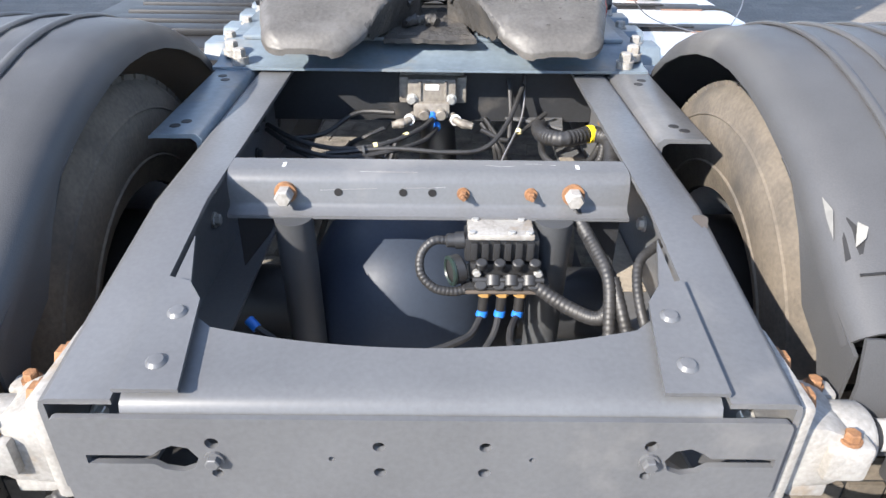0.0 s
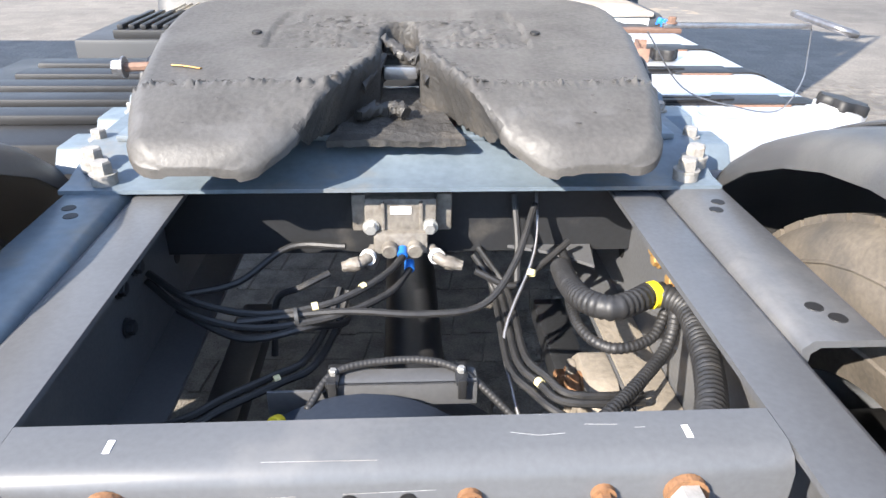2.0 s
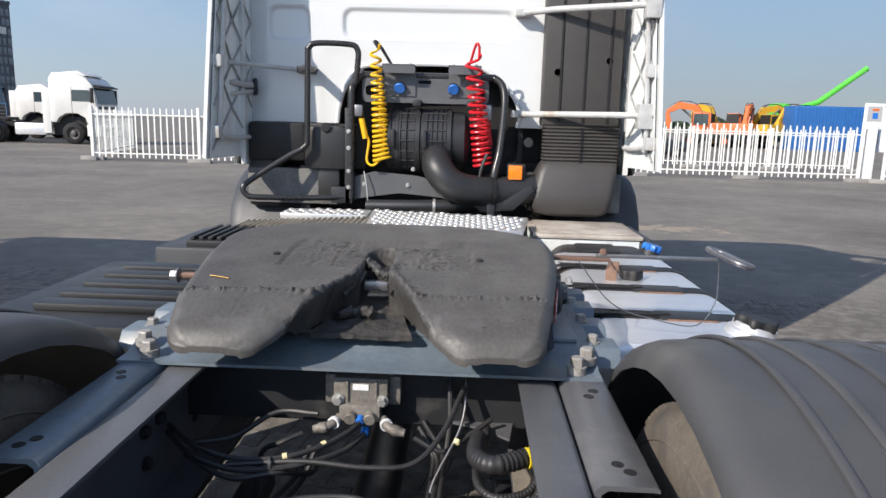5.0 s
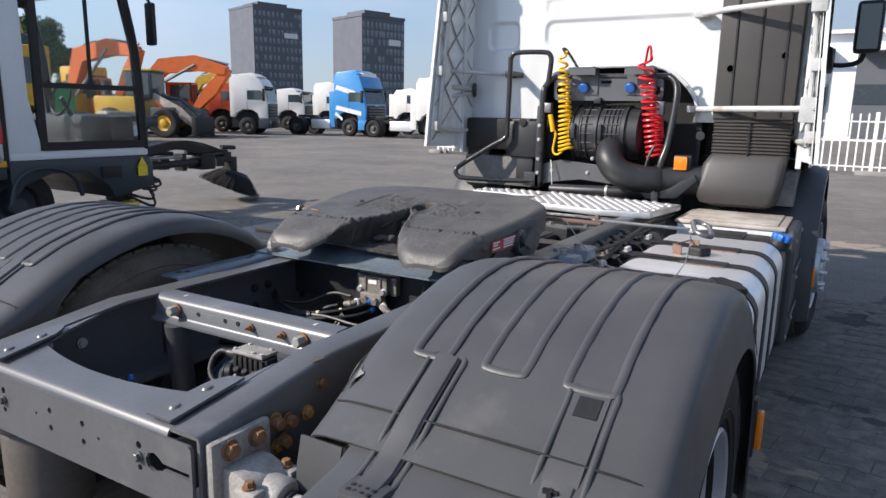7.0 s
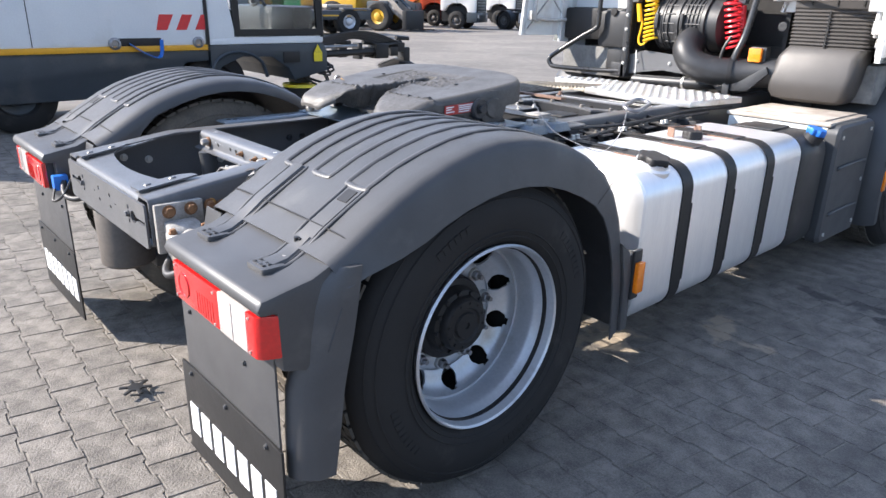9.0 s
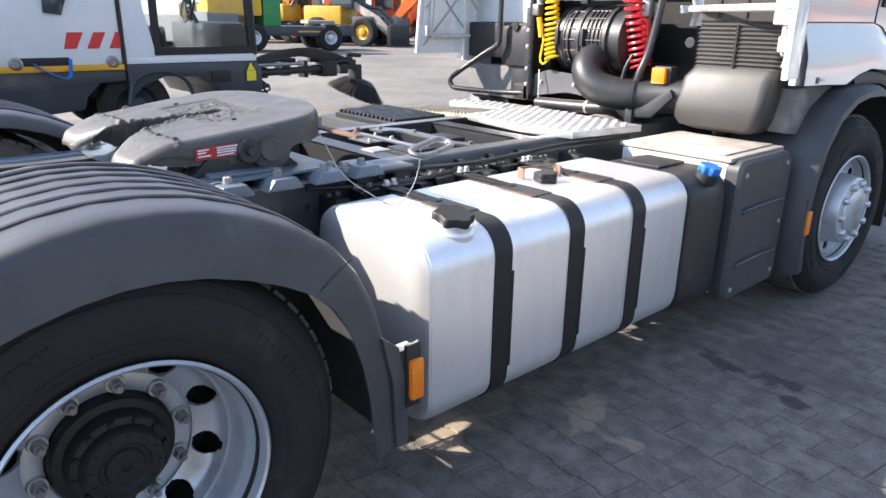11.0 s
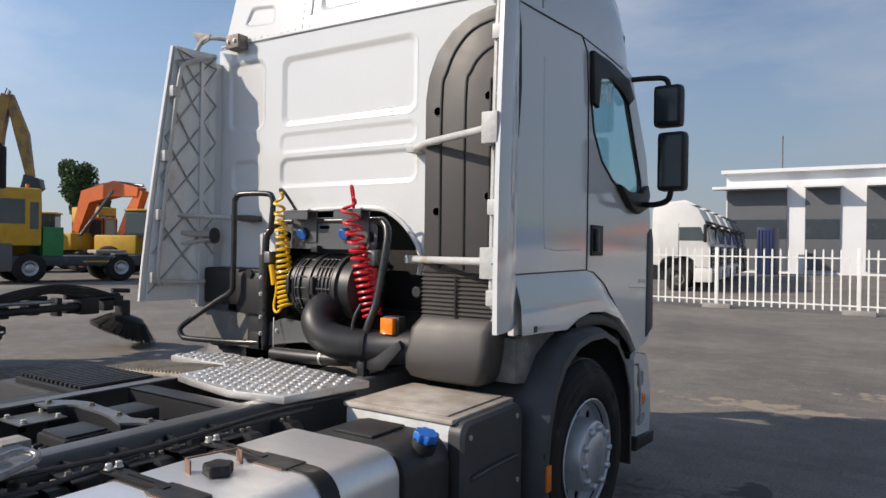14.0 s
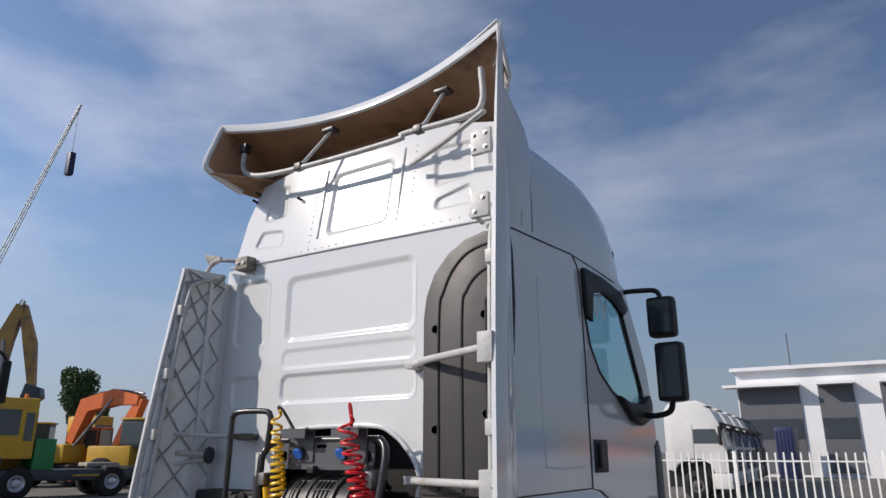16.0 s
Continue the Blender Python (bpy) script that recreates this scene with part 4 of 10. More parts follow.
def wheel(x, y, s, deep):
    """A wheel facing s; deep: a dished drive wheel, else a bulging steer wheel."""
    w = 0.30
    ax = Vector((s, 0, 0))
    hub = Vector((x, y, AXLE_Z))
    R = 0.512
    prof = [(0.300, -0.020), (0.312, -0.002), (0.340, 0.014), (0.395, 0.020), (0.435, 0.016), (0.468, 0.002), (0.488, -0.014), (R - 0.008, -0.030), (R, -0.052)]
    back = [(r, -w - h) for r, h in reversed(prof)]
    wh = part("wheel", L_(prof + back + [(0.29, -w), (0.285, -0.02)], hub, ax, 72, closed=True), RUBBER, truck, "dished silver drive wheel with a black road tyre" if deep else "silver steer wheel with a black road tyre", crease=30)
    q = axis_frame(ax)
    place = Matrix.Translation(hub) @ q.to_4x4()
    # tread blocks
    bm = bmesh.new()
    for k in range(60):
        a = 2 * math.pi * k / 60
        for j, (h0, h1) in enumerate(((-0.085, -0.050), (-0.135, -0.092), (-0.205, -0.142), (-0.255, -0.212))):
            t = bmesh.new()
            box(t, R - 0.004, R + 0.008, -0.021, 0.021, h0, h1)
            join(bm, t, place @ Matrix.Rotation(a + (0.5 if j % 2 else 0) * 2 * math.pi / 60, 4, "Z"))
    part("tread", bm, TREAD, wh)
    # raised lines and moulded marks on the sidewall
    for r, h in ((0.330, 0.010), (0.350, 0.0165), (0.452, 0.010), (0.480, -0.006)):
        part("sidewall_line", L_([(r - 0.003, 0), (r - 0.001, 0.0025), (r + 0.001, 0.0025), (r + 0.003, 0)], hub + ax * h, ax, 64), RUBBER, wh)
    bm = bmesh.new()
    for a0, n in ((0.3, 9), (1.9, 6), (3.4, 9), (4.9, 7)):
        for k in range(n):
            t = bmesh.new()
            box(t, 0.392, 0.418, -0.008, 0.008, 0.017, 0.0212)
            join(bm, t, place @ Matrix.Rotation(a0 + 0.058 * k, 4, "Z"))
    tagged(part("moulded_mark", bm, RUBBER, wh), kind="stuff")

    def around(r, k, n, off, h):
        a = 2 * math.pi * k / n + off
        return hub + q @ Vector((r * math.cos(a), r * math.sin(a), 0)) + ax * h
    if deep:
        # flange, bead seat, smooth barrel, then the hand holes in the sloping shoulder and the flat bolting face
        rp = [(0.291, -0.022), (0.302, -0.004), (0.305, 0.006), (0.299, 0.012), (0.293, 0.006), (0.289, -0.012), (0.284, -0.045), (0.276, -0.060), (0.272, -0.075), (0.270, -0.110), (0.268, -0.140), (0.276, -0.150), (0.286, -0.14), (0.295, -0.03)]
        rim = part("rim", L_(rp, hub, ax, 72, closed=True), RIM, wh, "silver painted steel rim", crease=28)
        seg = 120
        shoulder = [(0.2685, -0.139), (0.2660, -0.158), (0.2605, -0.172), (0.2535, -0.182), (0.2420, -0.191), (0.2290, -0.198), (0.2160, -0.203), (0.2050, -0.2065), (0.1990, -0.2115), (0.1955, -0.2125)]
        bm = bmesh.new()
        rings = []
        for r, h in shoulder:
            rings.append([bm.verts.new(place @ Vector((r * math.cos(2 * math.pi * k / seg), r * math.sin(2 * math.pi * k / seg), h))) for k in range(seg)])
        hr, hc = 0.0315, 0.2325
        for i in range(len(rings) - 1):
            rm = (shoulder[i][0] + shoulder[i + 1][0]) / 2
            for k in range(seg):
                a = 2 * math.pi * (k + 0.5) / seg
                d = min(math.hypot(rm * math.cos(a) - hc * math.cos(c), rm * math.sin(a) - hc * math.sin(c)) for c in [2 * math.pi * (m + 0.5) / 10 for m in range(10)])
                if d > hr:
                    bm.faces.new((rings[i][k], rings[i][(k + 1) % seg], rings[i + 1][(k + 1) % seg], rings[i + 1][k]))
        # draw the ragged hole edges out to true circles
        for v in bm.verts:
            if any(len(e.link_faces) == 1 for e in v.link_edges):
                loc = place.inverted() @ v.co
                rr = math.hypot(loc.x, loc.y)
                if 0.203 < rr < 0.262:
                    a = math.atan2(loc.y, loc.x)
                    c = (math.floor(a / (2 * math.pi / 10)) + 0.5) * 2 * math.pi / 10
                    cx, cy = hc * math.cos(c), hc * math.sin(c)
                    d = math.hypot(loc.x - cx, loc.y - cy)
                    v.co = place @ Vector((cx + (loc.x - cx) * (hr + 0.002) / d, cy + (loc.y - cy) * (hr + 0.002) / d, loc.z))
        for v in [v for v in bm.verts if not v.link_faces]:
            bm.verts.remove(v)
        thicken(bm, 0.009)
        part("wheel_shoulder", bm, RIM, rim, "silver disc shoulder with ten hand holes", crease=40)
        part("wheel_disc", L_([(0.197, -0.2125), (0.192, -0.2105), (0.150, -0.2105), (0.146, -0.2135), (0.146, -0.222), (0.197, -0.222)], hub, ax, 64, closed=True), RIM, rim)
        part("drum_face", C_(hub - ax * 0.262, hub - ax * 0.29, 0.262, seg=40), HUBBLACK, rim)
        for k in range(10):
            c = around(0.1675, k, 10, 0.16, -0.2105)
            part("lug_washer", C_(c, c + ax * 0.010, 0.0235, 0.0215, 18), ZINC, rim)
            bolt(rim, c + ax * 0.010, ax, 0.0170, 0.020, WORNSTEEL, washer=False, shank=0.016, name="lug_nut")
        hp = [(0.143, -0.235), (0.143, -0.19), (0.137, -0.180), (0.118, -0.176), (0.113, -0.150), (0.109, -0.142), (0.094, -0.138), (0.090, -0.118), (0.084, -0.111), (0.060, -0.109), (0.055, -0.115), (0.046, -0.115), (0.042, -0.108), (0.012, -0.107), (0.010, -0.112), (0, -0.112)]
        h = part("hub", L_(hp, hub, ax, 48), HUBBLACK, wh, "black greasy hub")
        for k in range(12):
            bolt(h, around(0.1025, k, 12, 0.1, -0.141), ax, 0.0085, 0.009, HUBBLACK, washer=False)
        for k in range(12):
            c = around(0.075, k, 12, 0.35, -0.111)
            part("hub_stud", C_(c, c + ax * 0.004, 0.0045, seg=8), HUBBLACK, h)
    else:
        rp = [(0.296, -0.018), (0.302, -0.004), (0.305, 0.006), (0.298, 0.010), (0.289, 0.0), (0.283, -0.045), (0.273, -0.060), (0.266, -0.074), (0.28, -0.074), (0.295, -0.03)]
        rim = part("rim", L_(rp, hub, ax, 72, closed=True), RIM, wh, "silver painted steel rim", crease=28)
        holes = [ring(0, 0, 0.115, 32)] + [ring(0.229 * math.cos(2 * math.pi * (k + 0.5) / 10), 0.229 * math.sin(2 * math.pi * (k + 0.5) / 10), 0.027, 16) for k in range(10)]
        bm = slab(ring(0, 0, 0.270, 48), holes, 0.010, Matrix.Translation(hub - ax * 0.060) @ q.to_4x4())
        lathe(bm, [(0.199, -0.060), (0.196, -0.030), (0.190, 0.030), (0.186, 0.040), (0.176, 0.045), (0.115, 0.048), (0.115, -0.060)], hub, ax, 56)
        part("wheel_disc", bm, RIM, rim)
        part("drum_face", C_(hub - ax * 0.09, hub - ax * 0.12, 0.262, seg=40), HUBBLACK, rim)
        for k in range(10):
            part("lug_cap", L_([(0.021, 0), (0.021, 0.012), (0.017, 0.024), (0.010, 0.028), (0, 0.029)], around(0.156, k, 10, 0.12, 0.045), ax, 16), RIM, rim)
        part("hub", L_([(0.132, 0.044), (0.130, 0.054), (0.120, 0.060), (0.050, 0.064), (0, 0.065)], hub, ax, 44), RIM, wh, "silver hub cover")
    return wh


for s in (-1, 1):
    wheel(s * 1.25, AXLE_Y, s, True)
    st_wheel = wheel(s * 1.318, STEER_Y, s, False)
    # the steer wheels stand turned a little to the right
    pivot = Matrix.Translation((s * 1.10, STEER_Y, 0))
    st_wheel.matrix_basis = pivot @ Matrix.Rotation(radians(-3.0), 4, "Z") @ pivot.inverted()
    # inner tyre of the pair, dusty on the side towards the frame
    c_in = (s * 0.905, AXLE_Y, AXLE_Z)
    tw = part("inner_wheel", L_([(0.29, 0.0), (0.318, 0.004), (0.40, 0.012), (0.465, 0.004), (0.505, -0.03), (0.514, -0.052), (0.514, -0.248), (0.505, -0.272), (0.29, -0.285)], c_in, (s, 0, 0), 64, closed=True), RUBBER, truck, "inner drive tyre, dusty towards the frame", crease=30)
    part("inner_sidewall", L_([(0.516, -0.256), (0.511, -0.274), (0.492, -0.292), (0.470, -0.302), (0.436, -0.310), (0.40, -0.312), (0.345, -0.306), (0.318, -0.296), (0.292, -0.288)], c_in, (s, 0, 0), 64), DUSTYTYRE, tw, "brown dusty sidewall")
    for r in (0.35, 0.452):
        part("sidewall_line", L_([(r - 0.004, 0), (r - 0.001, 0.004), (r + 0.001, 0.004), (r + 0.004, 0)], (s * (0.905 - (0.3065 if r < 0.4 else 0.3055)), AXLE_Y, AXLE_Z), (-s, 0, 0), 48), DUSTYTYRE, tw)
    bm = bmesh.new()
    for k in range(56):
        q = Matrix.Translation(c_in) @ axis_frame((s, 0, 0)).to_4x4() @ Matrix.Rotation(2 * math.pi * k / 56, 4, "Z")
        for h0, h1 in ((-0.275, -0.215), (-0.205, -0.145), (-0.135, -0.06)):
            t = bmesh.new()
            box(t, 0.509, 0.521, -0.023, 0.023, h0, h1)
            join(bm, t, q)
    part("tread", bm, DUSTYTYRE, tw)
    part("inner_rim", L_([(0.292, -0.285), (0.285, -0.25), (0.26, -0.20), (0.25, -0.05), (0.285, -0.01)], c_in, (s, 0, 0), 48), RIM, tw)


# ---------------------------------------------------------------- rear mudguards
GUARD = [(0.135, 0.905), (0.19, 0.935), (0.27, 0.985), (0.35, 1.032), (0.43, 1.070), (0.52, 1.101), (0.62, 1.126), (0.72, 1.138), (0.82, 1.136), (0.925, 1.120), (1.03, 1.088), (1.135, 1.040), (1.228, 0.974), (1.295, 0.892), (1.345, 0.790), (1.380, 0.670), (1.402, 0.55), (1.413, 0.43), (1.417, 0.335)]
SKIRT = [0.30, 0.45, 0.80, 1, 1, 1, 1, 1, 1, 1, 1, 0.97, 0.88, 0.78, 0.70, 0.66, 0.64, 0.63, 0.62]


def guard_frame(i):
    a, b = Vector((0, *GUARD[max(0, i - 1)])), Vector((0, *GUARD[min(len(GUARD) - 1, i + 1)]))
    d = (b - a).normalized()
    return Vector((0, *GUARD[i])), Vector((0, -d.z, d.y))


def mudguard(s):
    secs = []
    for i in range(len(GUARD)):
        c, nn = guard_frame(i)
        sec = []
        d = SKIRT[i]
        shape = [(0.573, -0.058), (0.574, -0.045), (0.582, -0.026), (0.600, -0.010), (0.630, -0.001), (0.70, 0.004), (0.95, 0.007), (1.13, 0.006), (1.205, 0.004), (1.238, 0.000), (1.256, -0.008), (1.266, -0.028), (1.273, -0.038 - 0.030 * d), (1.281, -0.038 - 0.062 * d), (1.288, -0.040 - 0.098 * d)]
        for x, h in shape:
            p = c + nn * h
            sec.append((s * x, p.y, p.z))
        secs.append(sec)
    bm = loft(secs, closed=False)
    thicken(bm, 0.006)
    g = part("mudguard", bm, FENDER, truck, "ribbed black plastic mudguard with scuffs", crease=50)
    # three pressed loops of ridges over the crown
    for x0, x1 in ((0.712, 0.788), (0.872, 0.957), (1.042, 1.133)):
        line = []
        for i in range(3, 13):
            c, nn = guard_frame(i)
            line.append((c, nn))
        left = [Vector((s * x0, 0, 0)) + c + nn * 0.006 for c, nn in line]
        right = [Vector((s * x1, 0, 0)) + c + nn * 0.006 for c, nn in line]
        b0 = [left[0] + Vector((s * 0.012, -0.012, -0.007)), right[0] + Vector((-s * 0.012, -0.012, -0.007))]
        part("rib", T_(left[::-1] + b0 + right, 0.0095, 10, 4, flat=0.62), FENDER, g)
    # inner skirt that hangs from the rounded edge down beside the tyre
    foot = [(0.135, 0.70), (0.208, 0.815), (0.275, 0.847), (0.34, 0.937), (0.406, 1.000), (0.45, 1.018)]
    crown = [(0.135, 0.862), (0.220, 0.900), (0.29, 0.940), (0.355, 0.975), (0.42, 1.007), (0.46, 1.023)]
    sk = [[(s * 0.5745, y, z), (s * 0.5735, (y + y2) / 2, (z + z2) / 2), (s * 0.572, y2, z2)] for (y, z), (y2, z2) in zip(crown, foot)]
    shell = [[(s * x, 0.128, 0.895), (s * x, 0.112, 0.83), (s * x, 0.112, 0.70)] for x in (0.578, 0.62, 0.68)]
    part("rear_shell", thicken(loft(shell, closed=False), 0.006), FENDER, g)
    part("inner_skirt", thicken(loft(sk, closed=False), 0.006), FENDER, g, crease=50)
    # shelf that carries the lamp
    top = [(-0.048, 0.816), (-0.056, 0.835), (-0.044, 0.857), (0.02, 0.868), (0.09, 0.880), (0.150, 0.908), (0.150, 0.62), (0.0, 0.66), (-0.005, 0.815)]
    bx = part("lamp_box", prism(top, s * 0.690, s * 1.256, "x", 0.012), FENDER, g, "black plastic lamp housing")
    # raised straps on the rear slope with their feet on the box
    path = ((0.060, 0.876), (0.10, 0.884), (0.135, 0.903), (0.165, 0.926), (0.20, 0.952), (0.25, 0.982), (0.30, 1.011), (0.335, 1.031))
    for x0, x1 in ((0.750, 0.828), (1.055, 1.140)):
        # rim of the channel: a flattened ridge up one side, round the top and down the other
        xm, w = (x0 + x1) / 2, (x1 - x0) / 2
        rim = [(s * x0, y, z - 0.0015) for y, z in path] + [(s * (xm - 0.6 * w), 0.350, 1.0315), (s * (xm + 0.6 * w), 0.350, 1.0315)] + [(s * x1, y, z - 0.0015) for y, z in path[::-1]]
        st_ = part("strap_rim", T_(rim, 0.006, 10, 4, flat=0.9), FENDER, g)
        rows = [[(s * (xm - 0.72 * w), y, z + 0.001), (s * (xm - 0.60 * w), y, z + 0.008), (s * xm, y, z + 0.011), (s * (xm + 0.60 * w), y, z + 0.008), (s * (xm + 0.72 * w), y, z + 0.001)] for y, z in (((0.030, 0.876),) + path)]
        if x0 > 1:
            rows = rows[:5]
        part("rubber_strap", loft(rows), FENDER, st_, "black rubber strap in its channel")
        rows = [[(s * (xm - 0.80 * w), y, z - 0.004), (s * (xm - 0.74 * w), y, z + 0.0022), (s * (xm + 0.74 * w), y, z + 0.0022), (s * (xm + 0.80 * w), y, z - 0.004)] for y, z in path]
        # inner floor black: shade of a sunk channel put into its colour
        part("channel_floor", loft(rows), HUBBLACK if x0 < 1 else FENDER, st_)
        foot = part("strap_foot", prism(rrect(x0 * s if s > 0 else -x1 - 0.004, (x1 + 0.004) * s if s > 0 else -x0, 0.020, 0.085, 0.010), 0.868, 0.8835, "z", 0.003), FENDER, st_)
        for q in range(4):
            for y in (0.036, 0.052):
                xx = s * (xm + (q - 1.5) * 0.014)
                part("foot_nub", B((xx - 0.004, xx + 0.004, y - 0.004, y + 0.004, 0.8835, 0.8865, 0.001)), HUBBLACK, st_)
    part("slot", prism([(0.280, 1.004), (0.318, 1.0258), (0.318, 1.010), (0.280, 0.99)], s * 1.075, s * 1.118, "x"), HUBBLACK, g)
    part("washer", C_((s * 1.105, 0.105, 0.888), (s * 1.105, 0.103, 0.8905), 0.014, seg=18), CASTALU, bx)
    bolt(bx, (s * 1.105, 0.103, 0.8905), (0, -0.1, 1), 0.008, 0.004, CASTALU, washer=False)
    part("cross_slot", B((min(s * 1.078, s * 1.104), max(s * 1.078, s * 1.104), 0.146, 0.154, 0.918, 0.9275), (min(s * 1.087, s * 1.095), max(s * 1.087, s * 1.095), 0.140, 0.160, 0.916, 0.9285)), HUBBLACK, bx)
    # joint between the two shells
    c, nn = guard_frame(2)
    part("seam", T_([(s * 0.60, 0.215, 0.940), (s * 0.68, 0.205, 0.953), (s * 0.95, 0.202, 0.957), (s * 1.17, 0.204, 0.953), (s * 1.235, 0.210, 0.944)], 0.0024, 6), HUBBLACK, g)
    # outer rear lobe beside the lamp, down to the flap
    secs = []
    for z, yl, yt in ((0.33, 0.015, 0.115), (0.45, 0.018, 0.133), (0.58, 0.025, 0.150), (0.66, 0.050, 0.168), (0.72, 0.058, 0.182), (0.80, 0.073, 0.197), (0.86, 0.095, 0.206), (0.896, 0.135, 0.212)):
        secs.append([(s * 1.170, yl + 0.032, z), (s * 1.192, yl + 0.008, z), (s * 1.218, yl, z), (s * 1.246, yl + 0.010, z), (s * 1.270, yl + 0.036, z), (s * 1.284, yl * 0.45 + yt * 0.55, z), (s * 1.289, yt, z), (s * 1.277, yt, z), (s * 1.262, yl + 0.055, z), (s * 1.17, yl + 0.048, z)])
    part("outer_lobe", loft(secs), FENDER, g, crease=50)
    part("scuff", T_([(s * 1.2885, 0.150, 0.80), (s * 1.2845, 0.128, 0.74), (s * 1.282, 0.110, 0.69)], 0.0016, 5, 4, flat=0.5), GREYPLASTIC, g, "grey scuff mark")

    def span(x0, x1, *rest):
        return B((min(s * x0, s * x1), max(s * x0, s * x1), *rest))
    # tail lamp with its wrapped corner lens
    lamp = part("tail_lamp", span(0.734, 1.224, -0.034, 0.030, 0.694, 0.814, 0.008), PLASTIC, g, "long red and clear tail lamp")
    part("red_lens", span(0.738, 1.026, -0.052, -0.020, 0.698, 0.811, 0.009), REDLENS, lamp)
    part("clear_lens", span(1.027, 1.180, -0.0515, -0.020, 0.699, 0.810, 0.004), CLEARLENS, lamp)
    corner = [(s * 1.181, -0.052), (s * 1.222, -0.050), (s * 1.236, -0.040), (s * 1.252, -0.006), (s * 1.254, 0.030), (s * 1.181, 0.030)]
    part("corner_lens", prism(corner, 0.698, 0.811, "z", 0.006), REDLENS, lamp)
    part("reflector", L_([(0.036, -0.001), (0.035, 0.003), (0.031, 0.003), (0.030, 0.001), (0, 0.002)], (s * 0.812, -0.052, 0.755), (0, -1, 0), 24), REDLENS, lamp)
    for k in range(7):
        part("lens_flute", span(0.900 + 0.016 * k, 0.9015 + 0.016 * k, -0.0532, -0.0518, 0.708, 0.768), REDLENS, lamp)
    for x in (0.756, 1.004, 1.198):
        for z in (0.710, 0.798):
            part("lens_screw", C_((s * x, -0.0515, z), (s * x, -0.0545, z), 0.004, seg=10), ZINC, lamp)
    part("lens_divider", span(1.104, 1.106, -0.0535, -0.05, 0.704, 0.806), CLEARLENS, lamp)
    # upper carrier sheet and the rubber flap below, with a white printed word drawn as bars
    fl = part("mud_flap", span(0.605, 1.238, -0.012, -0.004, 0.10, 0.425, 0.002), HUBBLACK, g, "black rubber mud flap with a white word")
    part("carrier_sheet", span(0.640, 1.215, -0.003, 0.004, 0.39, 0.70, 0.002), FENDER, fl)
    for k in range(7):
        x = 0.640 + 0.083 * k
        part("print_bar", span(x, x + 0.060, -0.0145, -0.012, 0.182, 0.288), LABELWHITE, fl)
    for x, z in ((0.68, 0.405), (0.92, 0.405), (1.16, 0.405), (0.70, 0.62), (1.05, 0.60)):
        bolt(fl, (s * x, -0.012 if z < 0.5 else -0.003, z), (0, -1, 0), 0.006, 0.004, GREYPLASTIC)
    # cast bracket and tube that carry the guard
    br = part("guard_bracket", prism([(s * x, z) for x, z in ((0.455, 0.835), (0.500, 0.832), (0.535, 0.818), (0.558, 0.79), (0.556, 0.752), (0.53, 0.728), (0.455, 0.722))], 0.030, 0.132, "y", 0.014), CASTALU, truck, "cast aluminium bracket of the mudguard")
    part("flange", B((min(s * 0.439, s * 0.460), max(s * 0.439, s * 0.460), 0.008, 0.165, 0.725, 0.888, 0.008)), CASTALU, br)
    part("clamp_cap", L_([(0.0, -0.07), (0.040, -0.068), (0.046, -0.060), (0.046, 0.0), (0.040, 0.008), (0.026, 0.010), (0.0, 0.010)], (s * 0.575, 0.082, 0.772), (s, 0, 0), 24), CASTALU, br)
    for y in (0.032, 0.132):
        part("clamp_ear", B((min(s * 0.505, s * 0.560), max(s * 0.505, s * 0.560), y - 0.016, y + 0.016, 0.755, 0.812, 0.007)), CASTALU, br)
        bolt(br, (s * 0.532, y, 0.812), (0, 0, 1), 0.010, 0.011, RUST)
    for k in range(4):
        part("cast_rib", B((min(s * 0.462, s * 0.53), max(s * 0.462, s * 0.53), 0.036 + 0.026 * k, 0.042 + 0.026 * k, 0.706, 0.730, 0.002)), CASTALU, br)
    part("ribbed_hose", T_([(s * 0.44, 0.06, 0.72), (s * 0.50, 0.01, 0.695), (s * 0.58, -0.01, 0.70), (s * 0.66, 0.01, 0.735), (s * 0.72, 0.04, 0.75)], 0.011, 10, 6, ribs=0.14, pitch=0.009), HOSE, br, crease=75)
    part("guard_tube", T_([(s * 0.57, 0.082, 0.772), (s * 0.70, 0.082, 0.772)], 0.022, 16, 0), GREYPAINT, br)
    part("tube_seal", C_((s * 0.585, 0.082, 0.772), (s * 0.600, 0.082, 0.772), 0.027, seg=18, bev=0.003), HUBBLACK, br)
    for y in (0.052, 0.122):
        bolt(br, (s * 0.460, y, 0.862), (s, 0, 0), 0.016, 0.014, RUST)
    for y, z in ((0.19, 0.86), (0.23, 0.85), (0.21, 0.81)):
        bolt(truck, (s * 0.446, y, z), (s, 0, 0), 0.014, 0.018, RUST)
    # side marker lamp at the front end of the guard
    sm = part("side_marker", B((min(s * 1.270, s * 1.285), max(s * 1.270, s * 1.285), 1.425, 1.475, 0.46, 0.655, 0.004)), PLASTIC, g, "amber side marker lamp")
    part("amber_lens", B((min(s * 1.285, s * 1.306), max(s * 1.285, s * 1.306), 1.428, 1.472, 0.490, 0.612, 0.007)), AMBER, sm)
    part("marker_arm", B((min(s * 1.23, s * 1.275), max(s * 1.23, s * 1.275), 1.395, 1.465, 0.58, 0.64, 0.003)), PLASTIC, g)
    # front piece of the guard: joint line and the step where it widens
    part("joint_line", T_([(s * 1.262, 1.268, 0.938), (s * 1.276, 1.215, 0.915), (s * 1.288, 1.158, 0.886)], 0.0012, 6), HUBBLACK, g)
